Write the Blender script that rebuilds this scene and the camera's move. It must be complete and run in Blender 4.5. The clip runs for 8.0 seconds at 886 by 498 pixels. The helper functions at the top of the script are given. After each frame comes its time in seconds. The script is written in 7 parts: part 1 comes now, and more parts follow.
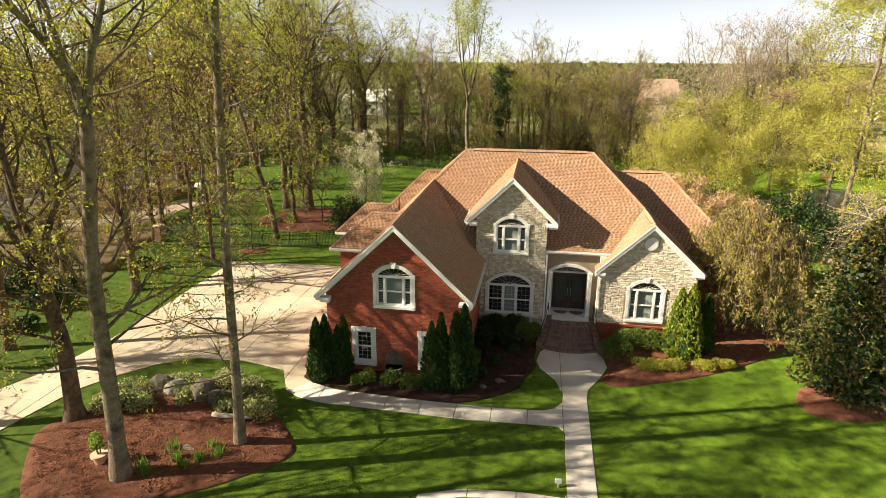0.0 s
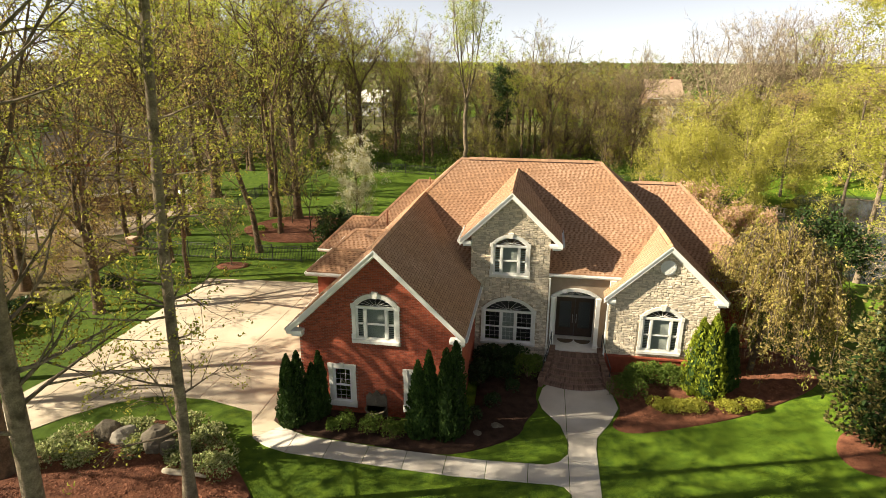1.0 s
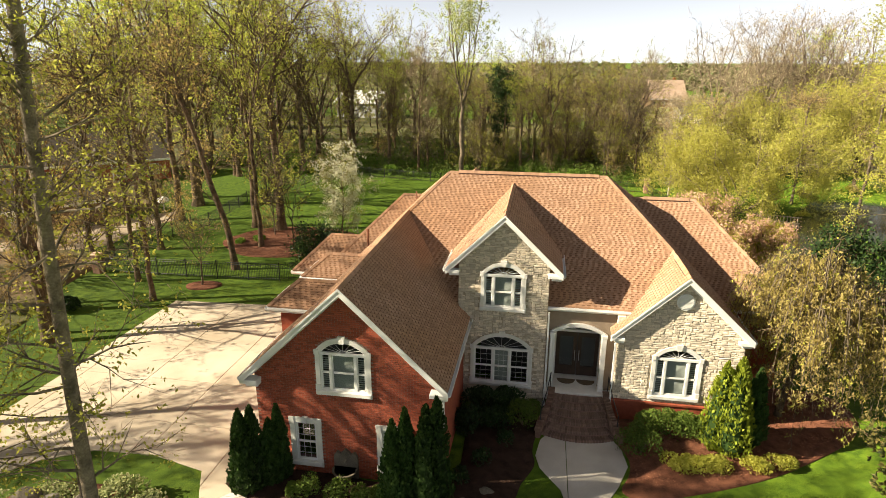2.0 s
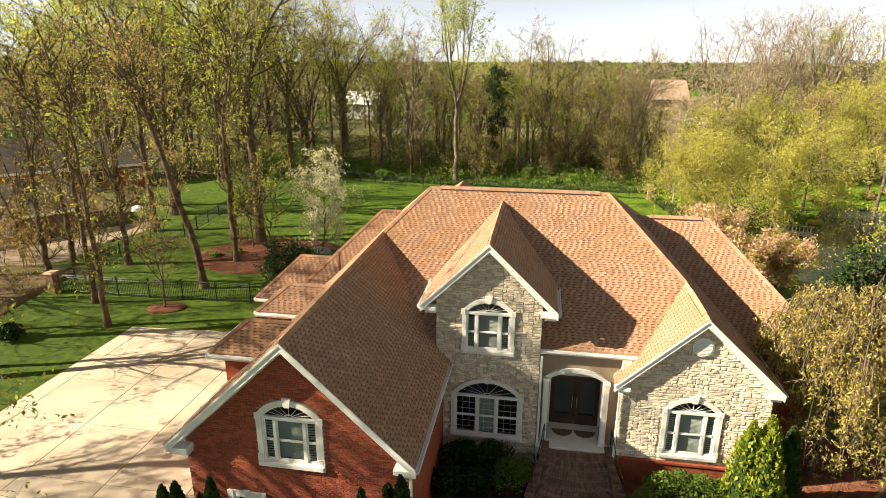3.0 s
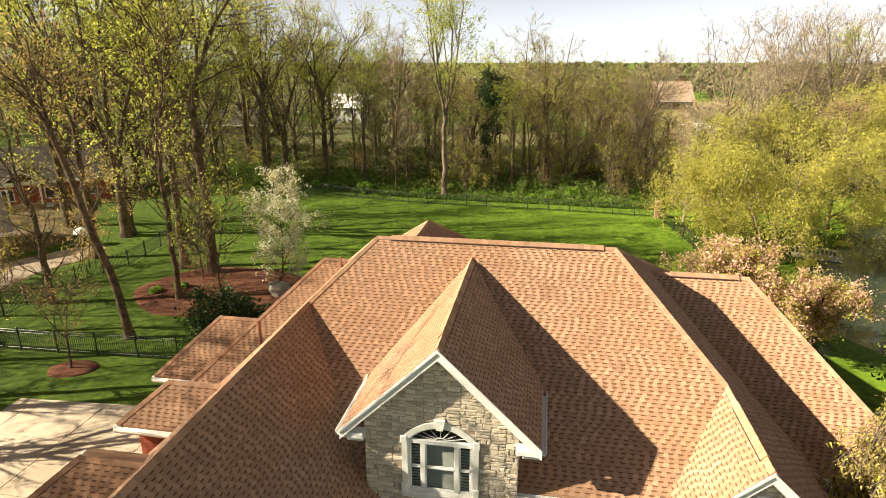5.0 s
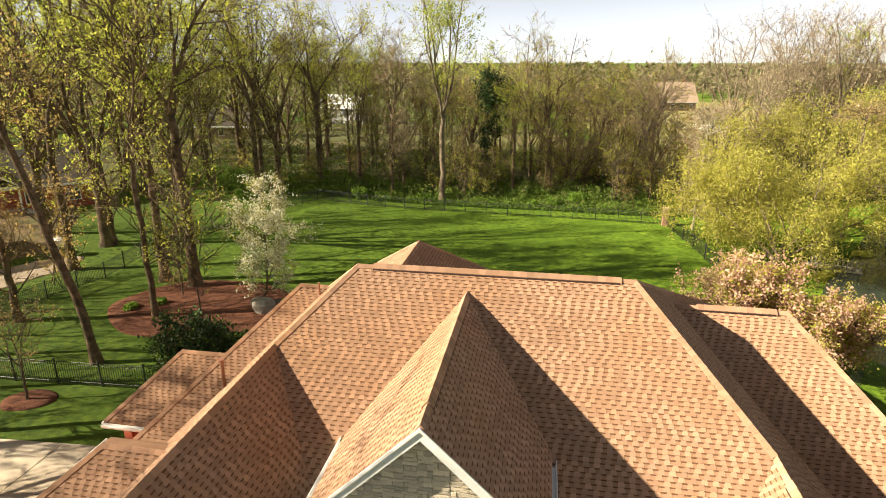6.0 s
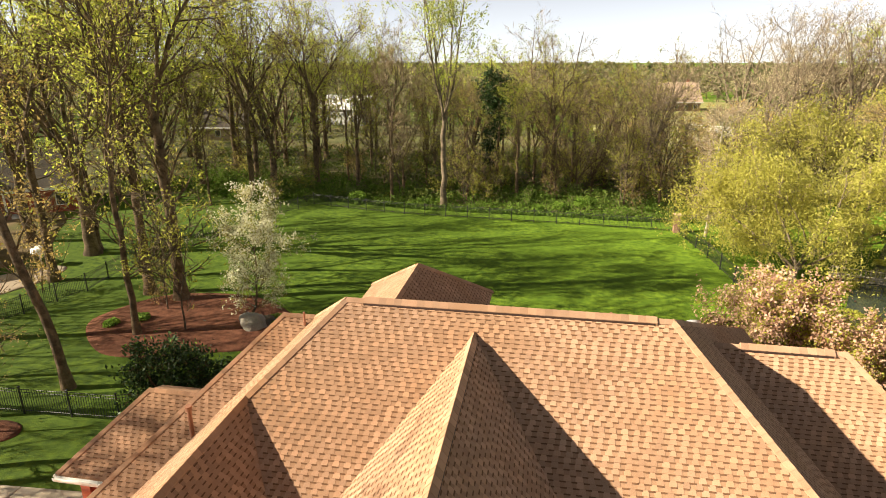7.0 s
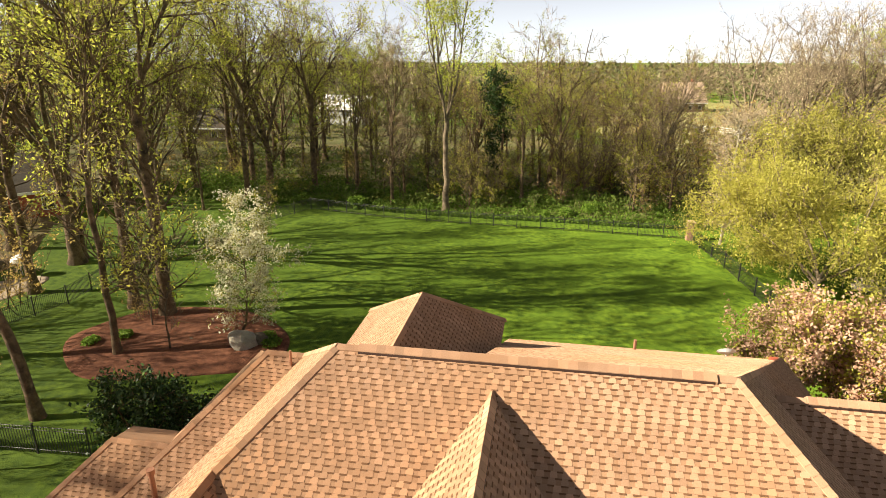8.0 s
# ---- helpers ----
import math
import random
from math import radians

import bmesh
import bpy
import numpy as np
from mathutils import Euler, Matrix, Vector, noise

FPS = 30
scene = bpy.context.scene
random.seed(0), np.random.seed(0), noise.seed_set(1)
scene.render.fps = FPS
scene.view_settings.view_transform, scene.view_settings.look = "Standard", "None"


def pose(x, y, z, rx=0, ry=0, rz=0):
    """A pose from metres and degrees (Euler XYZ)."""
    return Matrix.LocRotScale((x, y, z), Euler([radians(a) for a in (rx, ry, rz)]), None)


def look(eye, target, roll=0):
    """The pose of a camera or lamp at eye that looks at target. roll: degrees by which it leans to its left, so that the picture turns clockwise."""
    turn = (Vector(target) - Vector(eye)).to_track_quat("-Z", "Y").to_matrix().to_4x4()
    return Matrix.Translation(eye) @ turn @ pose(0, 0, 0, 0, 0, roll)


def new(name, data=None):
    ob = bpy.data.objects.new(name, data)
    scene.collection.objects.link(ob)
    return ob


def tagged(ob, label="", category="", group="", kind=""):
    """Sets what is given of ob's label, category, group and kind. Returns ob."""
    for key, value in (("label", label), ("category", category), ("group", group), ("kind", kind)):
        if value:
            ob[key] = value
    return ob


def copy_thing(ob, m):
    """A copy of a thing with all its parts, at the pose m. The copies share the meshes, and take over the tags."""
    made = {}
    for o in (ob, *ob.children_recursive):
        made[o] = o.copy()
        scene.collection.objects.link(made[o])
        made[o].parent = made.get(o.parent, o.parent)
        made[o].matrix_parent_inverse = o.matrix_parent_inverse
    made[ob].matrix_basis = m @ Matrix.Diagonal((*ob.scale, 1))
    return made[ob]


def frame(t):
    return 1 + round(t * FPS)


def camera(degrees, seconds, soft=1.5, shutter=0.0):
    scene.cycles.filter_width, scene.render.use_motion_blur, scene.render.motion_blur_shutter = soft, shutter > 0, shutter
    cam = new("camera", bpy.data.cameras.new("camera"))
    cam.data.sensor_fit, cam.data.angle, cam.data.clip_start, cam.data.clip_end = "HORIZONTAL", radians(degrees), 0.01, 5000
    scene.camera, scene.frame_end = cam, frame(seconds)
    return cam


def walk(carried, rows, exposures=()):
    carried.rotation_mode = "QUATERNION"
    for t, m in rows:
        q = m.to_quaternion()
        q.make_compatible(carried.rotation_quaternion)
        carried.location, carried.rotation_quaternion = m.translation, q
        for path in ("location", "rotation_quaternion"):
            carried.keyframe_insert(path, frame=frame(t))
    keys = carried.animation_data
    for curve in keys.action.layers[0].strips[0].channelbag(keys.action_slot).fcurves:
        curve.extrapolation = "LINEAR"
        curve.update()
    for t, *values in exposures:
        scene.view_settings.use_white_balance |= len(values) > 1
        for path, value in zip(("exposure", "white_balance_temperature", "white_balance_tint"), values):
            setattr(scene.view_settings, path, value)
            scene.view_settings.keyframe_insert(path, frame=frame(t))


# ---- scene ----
cam = camera(74.0, 8.0, soft=0.7)
PATH = [
    (0, (0.391, -1.367, 14.469), (0.083, 0.512, 13.857), 0.2),
    (0.5, (0.303, 0.4, 14.439), (-0.007, 2.279, 13.828), 0.2),
    (1, (0.297, 2.233, 14.467), (-0.014, 4.112, 13.855), 0.2),
    (1.5, (0.316, 4.151, 14.509), (0.004, 6.029, 13.898), 0.2),
    (3, (0.694, 9.924, 14.601), (0.378, 11.801, 13.988), 0.1),
    (3.5, (0.884, 11.855, 14.634), (0.566, 13.732, 14.023), 0.1),
    (4, (1.055, 13.747, 14.743), (0.737, 15.625, 14.132), 0.1),
    (4.5, (1.179, 15.523, 14.792), (0.859, 17.401, 14.181), 0.0),
    (5, (1.219, 17.167, 14.812), (0.897, 19.044, 14.201), 0.0),
    (6.5, (0.792, 21.384, 14.792), (0.468, 23.261, 14.182), 0.0),
    (7, (0.53, 22.63, 14.787), (0.204, 24.506, 14.176), 0.0),
    (7.5, (0.191, 23.898, 14.773), (-0.135, 25.774, 14.162), 0.1),
    (8, (-0.132, 25.136, 14.767), (-0.458, 27.012, 14.155), 0.1),
]
walk(cam, [(t, look(eye, target, roll)) for t, eye, target, roll in PATH], [(0.0, 1.56, 6850, 10), (1.5, 1.60, 6850, 10), (3.5, 1.63, 6850, 10), (8.0, 1.63, 6850, 10)])

# ---- daylight: low spring sun from the front left, hazy bright sky ----
SUN_AZ, SUN_EL = 17.0, 29.8          # the light travels towards +x, turned a little to +y
SUN_TO = Vector((math.cos(radians(SUN_AZ)) * math.cos(radians(SUN_EL)), math.sin(radians(SUN_AZ)) * math.cos(radians(SUN_EL)), -math.sin(radians(SUN_EL))))
world = bpy.data.worlds.new("sky")
scene.world = world
world.use_nodes = True
wn = world.node_tree.nodes
sky = wn.new("ShaderNodeTexSky")
sky.sky_type = "NISHITA"
sky.sun_disc = False
sky.sun_elevation = radians(SUN_EL)
sky.sun_rotation = math.atan2(-SUN_TO.x, -SUN_TO.y)
sky.air_density, sky.dust_density, sky.ozone_density = 0.45, 0.05, 2.0
wn["Background"].inputs["Strength"].default_value = 0.054
haze = wn.new("ShaderNodeHueSaturation")     # thin spring haze takes the colour out of the sky
haze.inputs["Saturation"].default_value = 0.3
world.node_tree.links.new(sky.outputs["Color"], haze.inputs["Color"])
world.node_tree.links.new(haze.outputs["Color"], wn["Background"].inputs["Color"])
sun = new("sun", bpy.data.lights.new("sun", "SUN"))
sun.data.energy, sun.data.angle, sun.data.color = 5.0, radians(0.6), (1.0, 0.905, 0.72)
sun.matrix_world = look((-60, -20, 60), Vector((-60, -20, 60)) + SUN_TO)


# ---- materials ----
def material(name, dark, light, scale=4.0, fine=60.0, rough=0.8, bump=0.3, metal=0.0, vary=0.0, by="", stain=None, stain_scale=0.6, coords="Object", amount=0.55, depth=0.02):
    """A surface with two scales of colour change and a fine relief. by: 'object' or 'island', to tell pieces apart by their brightness."""
    m = bpy.data.materials.new(name)
    m.use_nodes = True
    nt = m.node_tree
    n, ln = nt.nodes, nt.links
    p = n["Principled BSDF"]
    p.inputs["Roughness"].default_value, p.inputs["Metallic"].default_value = rough, metal
    p.inputs["Specular IOR Level"].default_value = 0.15 if rough >= 0.88 else 0.5
    p.inputs["Diffuse Roughness"].default_value = 0.9 if rough >= 0.88 else 0.0
    tc = n.new("ShaderNodeTexCoord")
    a, b = n.new("ShaderNodeTexNoise"), n.new("ShaderNodeTexNoise")
    for node, s, d in ((a, scale, 4), (b, fine, 3)):
        node.inputs["Scale"].default_value, node.inputs["Detail"].default_value = s, d
        ln.new(tc.outputs[coords], node.inputs["Vector"])
    mixv = n.new("ShaderNodeMix")
    mixv.inputs[0].default_value = 0.45
    ln.new(a.outputs["Fac"], mixv.inputs[2])
    ln.new(b.outputs["Fac"], mixv.inputs[3])
    ramp = n.new("ShaderNodeValToRGB")
    ramp.color_ramp.elements[0].position, ramp.color_ramp.elements[1].position = 0.5 - amount / 2 + 0.1, 0.5 + amount / 2 - 0.1
    ramp.color_ramp.elements[0].color, ramp.color_ramp.elements[1].color = (*dark, 1), (*light, 1)
    ln.new(mixv.outputs[0], ramp.inputs[0])
    col = ramp.outputs[0]
    if stain:
        c = n.new("ShaderNodeTexNoise")
        c.inputs["Scale"].default_value, c.inputs["Detail"].default_value = stain_scale, 5
        ln.new(tc.outputs[coords], c.inputs["Vector"])
        r2 = n.new("ShaderNodeValToRGB")
        r2.color_ramp.elements[0].position, r2.color_ramp.elements[1].position = 0.45, 0.7
        ln.new(c.outputs["Fac"], r2.inputs[0])
        mx = n.new("ShaderNodeMix")
        mx.data_type = "RGBA"
        ln.new(r2.outputs[0], mx.inputs[0])
        ln.new(col, mx.inputs[6])
        mx.inputs[7].default_value = (*stain, 1)
        col = mx.outputs[2]
    if by:
        src = n.new("ShaderNodeObjectInfo" if by == "object" else "ShaderNodeNewGeometry")
        mr = n.new("ShaderNodeMapRange")
        mr.inputs[3].default_value, mr.inputs[4].default_value = 1 - vary, 1 + vary
        ln.new(src.outputs["Random" if by == "object" else "Random Per Island"], mr.inputs[0])
        hsv = n.new("ShaderNodeHueSaturation")
        ln.new(mr.outputs[0], hsv.inputs["Value"])
        ln.new(col, hsv.inputs["Color"])
        col = hsv.outputs[0]
    ln.new(col, p.inputs["Base Color"])
    if bump:
        bp = n.new("ShaderNodeBump")
        bp.inputs["Strength"].default_value, bp.inputs["Distance"].default_value = bump, depth
        ln.new(b.outputs["Fac"], bp.inputs["Height"])
        ln.new(bp.outputs[0], p.inputs["Normal"])
    return m


def leaf_material(name, colour, other, through_light=0.35, rough=0.6, gloss=0.12):
    """Leaves: each one a little different, with light passing through."""
    m = bpy.data.materials.new(name)
    m.use_nodes = True
    nt = m.node_tree
    n, ln = nt.nodes, nt.links
    p = n["Principled BSDF"]
    p.inputs["Roughness"].default_value = rough
    p.inputs["Specular IOR Level"].default_value = gloss
    g = n.new("ShaderNodeNewGeometry")
    ramp = n.new("ShaderNodeValToRGB")
    ramp.color_ramp.elements[0].color, ramp.color_ramp.elements[1].color = (*colour, 1), (*other, 1)
    ln.new(g.outputs["Random Per Island"], ramp.inputs[0])
    o = n.new("ShaderNodeObjectInfo")
    mr = n.new("ShaderNodeMapRange")
    mr.inputs[3].default_value, mr.inputs[4].default_value = 0.75, 1.25
    ln.new(o.outputs["Random"], mr.inputs[0])
    hsv = n.new("ShaderNodeHueSaturation")
    ln.new(mr.outputs[0], hsv.inputs["Value"])
    ln.new(ramp.outputs[0], hsv.inputs["Color"])
    ln.new(hsv.outputs[0], p.inputs["Base Color"])
    t = n.new("ShaderNodeBsdfTranslucent")
    ln.new(hsv.outputs[0], t.inputs["Color"])
    mix = n.new("ShaderNodeMixShader")
    mix.inputs[0].default_value = through_light
    ln.new(p.outputs[0], mix.inputs[1])
    ln.new(t.outputs[0], mix.inputs[2])
    ln.new(mix.outputs[0], n["Material Output"].inputs["Surface"])
    return m


def glass_material(name):
    m = bpy.data.materials.new(name)
    m.use_nodes = True
    n, ln = m.node_tree.nodes, m.node_tree.links
    n.remove(n["Principled BSDF"])
    f = n.new("ShaderNodeFresnel")
    f.inputs["IOR"].default_value = 1.36
    t, g = n.new("ShaderNodeBsdfTransparent"), n.new("ShaderNodeBsdfGlossy")
    t.inputs["Color"].default_value = (0.80, 0.85, 0.83, 1)
    g.inputs["Roughness"].default_value = 0.02
    mix = n.new("ShaderNodeMixShader")
    for a, b in ((f.outputs[0], mix.inputs[0]), (t.outputs[0], mix.inputs[1]), (g.outputs[0], mix.inputs[2]), (mix.outputs[0], n["Material Output"].inputs["Surface"])):
        ln.new(a, b)
    return m


BRICK = material("red_brick", (0.22, 0.045, 0.022), (0.40, 0.095, 0.045), 5, 90, 0.85, 0.35, vary=0.28, by="object", depth=0.004)
BRICK_ROW = material("red_brick_field", (0.22, 0.045, 0.022), (0.40, 0.095, 0.045), 5, 90, 0.85, 0.35, vary=0.28, by="island", depth=0.004)
MORTAR = material("mortar", (0.22, 0.13, 0.10), (0.36, 0.22, 0.17), 6, 80, 0.95, 0.3, depth=0.004)
STONE = material("cream_ledgestone", (0.46, 0.385, 0.285), (0.80, 0.71, 0.575), 5, 40, 0.9, 0.5, vary=0.24, by="object", depth=0.012)
STONE_ROW = material("cream_ledgestone_field", (0.46, 0.385, 0.285), (0.80, 0.71, 0.575), 5, 40, 0.9, 0.5, vary=0.24, by="island", depth=0.012)
STONE_BED = material("stone_joint", (0.33, 0.27, 0.195), (0.45, 0.38, 0.28), 6, 60, 0.95, 0.4)
TRIM = material("white_painted_trim", (0.72, 0.71, 0.67), (0.82, 0.81, 0.78), 2, 30, 0.5, 0.05, depth=0.003)
LIMESTONE = material("white_cast_stone", (0.66, 0.64, 0.58), (0.80, 0.78, 0.73), 4, 50, 0.75, 0.2, depth=0.004)
STUCCO = material("beige_stucco", (0.33, 0.25, 0.18), (0.43, 0.34, 0.25), 3, 80, 0.9, 0.25, depth=0.004)
SHINGLE = material("tan_asphalt_shingle", (0.335, 0.193, 0.118), (0.485, 0.310, 0.208), 1.3, 70, 0.95, 0.4, vary=0.17, by="object", stain=(0.40, 0.225, 0.125), stain_scale=0.35, depth=0.005)
SHINGLE_ROW = material("tan_asphalt_shingle_field", (0.335, 0.193, 0.118), (0.485, 0.310, 0.208), 1.3, 70, 0.95, 0.4, vary=0.17, by="island", stain=(0.40, 0.225, 0.125), stain_scale=0.35, depth=0.005)
# dark granules colour in the shade at the top of each gap
SHADOW_BAND = material("granule_shadow_band", (0.13, 0.066, 0.036), (0.205, 0.108, 0.060), 3, 90, 0.95, 0.4, depth=0.004)
VENT_SHADOW = material("ridge_vent_shadow", (0.035, 0.016, 0.011), (0.065, 0.032, 0.022), 3, 40, 0.8, 0.1, depth=0.002)
SHINGLE_BASE = material("shingle_course", (0.28, 0.156, 0.090), (0.41, 0.250, 0.155), 1.5, 80, 0.95, 0.4, depth=0.004)
CONCRETE = material("pale_concrete", (0.41, 0.335, 0.245), (0.55, 0.465, 0.355), 0.7, 25, 0.85, 0.25, vary=0.06, by="object", stain=(0.37, 0.295, 0.205), stain_scale=0.25, depth=0.004)
LAWN = material("mown_grass", (0.034, 0.072, 0.006), (0.128, 0.198, 0.015), 2.2, 24, 0.9, 0.8, stain=(0.074, 0.130, 0.010), stain_scale=0.3, amount=0.42, coords="Object", depth=0.03)
MULCH = material("red_bark_mulch", (0.085, 0.033, 0.019), (0.275, 0.112, 0.063), 3, 30, 0.95, 1.0, depth=0.06)
BARK = material("grey_brown_bark", (0.075, 0.055, 0.037), (0.21, 0.165, 0.115), 5, 24, 0.95, 1.0, stain=(0.06, 0.045, 0.03), stain_scale=2.2, depth=0.05)
BARK_DARK = material("dark_bark", (0.092, 0.062, 0.036), (0.27, 0.188, 0.115), 5, 24, 0.95, 1.0, stain=(0.055, 0.042, 0.028), stain_scale=2.2, depth=0.05)
BARK_PALE = material("pale_bark", (0.26, 0.22, 0.16), (0.46, 0.41, 0.33), 3, 25, 0.9, 0.6, depth=0.015)
TWIG = material("tan_twigs", (0.24, 0.175, 0.11), (0.42, 0.32, 0.21), 2, 20, 0.9, 0.0)
ROCK = material("field_stone", (0.085, 0.07, 0.052), (0.23, 0.195, 0.145), 2.5, 25, 0.9, 0.7, depth=0.03)
ROCK_PALE = material("pale_field_stone", (0.26, 0.23, 0.185), (0.50, 0.45, 0.375), 2.5, 25, 0.9, 0.7, depth=0.03)
IRON = material("black_painted_metal", (0.012, 0.012, 0.013), (0.03, 0.03, 0.032), 5, 50, 0.45, 0.05, depth=0.002)
COPPER = material("painted_vent_pipe", (0.20, 0.09, 0.055), (0.32, 0.15, 0.09), 4, 40, 0.6, 0.1, depth=0.002)
WOOD_DARK = material("dark_stained_wood", (0.034, 0.019, 0.012), (0.075, 0.042, 0.027), 3, 40, 0.4, 0.15, depth=0.003)
GREY_METAL = material("galvanised_metal", (0.45, 0.46, 0.47), (0.62, 0.63, 0.64), 3, 30, 0.45, 0.05, metal=0.4, depth=0.002)
BLIND = material("white_blind_slats", (0.35, 0.36, 0.33), (0.46, 0.47, 0.43), 3, 30, 0.6, 0.0)
# dark grey puts the dimness of the rooms into their colour
ROOM = material("painted_room_dimness", (0.10, 0.10, 0.10), (0.16, 0.155, 0.15), 1, 20, 0.9, 0.0)
WATER = material("pond_water", (0.02, 0.03, 0.028), (0.035, 0.05, 0.04), 0.4, 3, 0.06, 0.12, depth=0.03)
GREY_ROOF = material("weathered_grey_shingle", (0.085, 0.07, 0.056), (0.165, 0.14, 0.115), 0.6, 8, 0.95, 0.5)
TERRACOTTA = material("pale_terracotta", (0.42, 0.27, 0.18), (0.58, 0.40, 0.28), 4, 40, 0.85, 0.2, depth=0.003)
MAT_FIBRE = material("coir_doormat", (0.10, 0.07, 0.04), (0.18, 0.13, 0.08), 8, 90, 0.95, 0.6)
PAVER = material("brown_brick_paver", (0.13, 0.078, 0.056), (0.28, 0.18, 0.13), 6, 80, 0.9, 0.35, vary=0.3, by="object", depth=0.004)
PAVER_ROW = material("brown_brick_course", (0.12, 0.070, 0.050), (0.25, 0.155, 0.11), 6, 80, 0.9, 0.35, vary=0.3, by="island", depth=0.004)
PALE_MORTAR = material("pale_mortar", (0.40, 0.33, 0.25), (0.55, 0.46, 0.36), 6, 80, 0.95, 0.3, depth=0.004)
BROWN_BRICK = material("brown_house_brick", (0.20, 0.125, 0.085), (0.31, 0.20, 0.14), 2, 20, 0.9, 0.3)
LITTER = material("leaf_litter", (0.13, 0.09, 0.045), (0.30, 0.21, 0.11), 0.8, 9, 0.95, 1.0, stain=(0.10, 0.115, 0.03), stain_scale=0.22, depth=0.06)
# mulch coloured near black, with the house front's shade painted in
MULCH_SHADE = material("shade_dark_mulch", (0.022, 0.012, 0.008), (0.075, 0.040, 0.026), 3, 30, 0.95, 1.0, depth=0.06)
MEADOW = material("rough_spring_meadow", (0.11, 0.115, 0.035), (0.27, 0.255, 0.10), 0.5, 7, 0.95, 0.8, stain=(0.20, 0.165, 0.08), stain_scale=0.06, depth=0.06)
WOOD_FLOOR = material("green_woodland_floor", (0.055, 0.070, 0.022), (0.19, 0.185, 0.075), 0.6, 8, 0.95, 1.0, stain=(0.15, 0.11, 0.055), stain_scale=0.15, depth=0.06)
MULCH_CHIP = material("bark_chip", (0.13, 0.05, 0.028), (0.34, 0.15, 0.088), 3, 30, 0.95, 0.2, vary=0.45, by="island")
WALK_CONCRETE = material("grey_white_concrete", (0.48, 0.43, 0.37), (0.64, 0.59, 0.52), 0.9, 25, 0.85, 0.25, vary=0.05, by="object", stain=(0.42, 0.37, 0.31), stain_scale=0.5, depth=0.004)
PILLAR_BRICK = material("weathered_pink_brick", (0.24, 0.135, 0.09), (0.38, 0.23, 0.16), 4, 40, 0.9, 0.4, depth=0.006)
GLASS = glass_material("window_glass")

# ---- mesh helpers ----


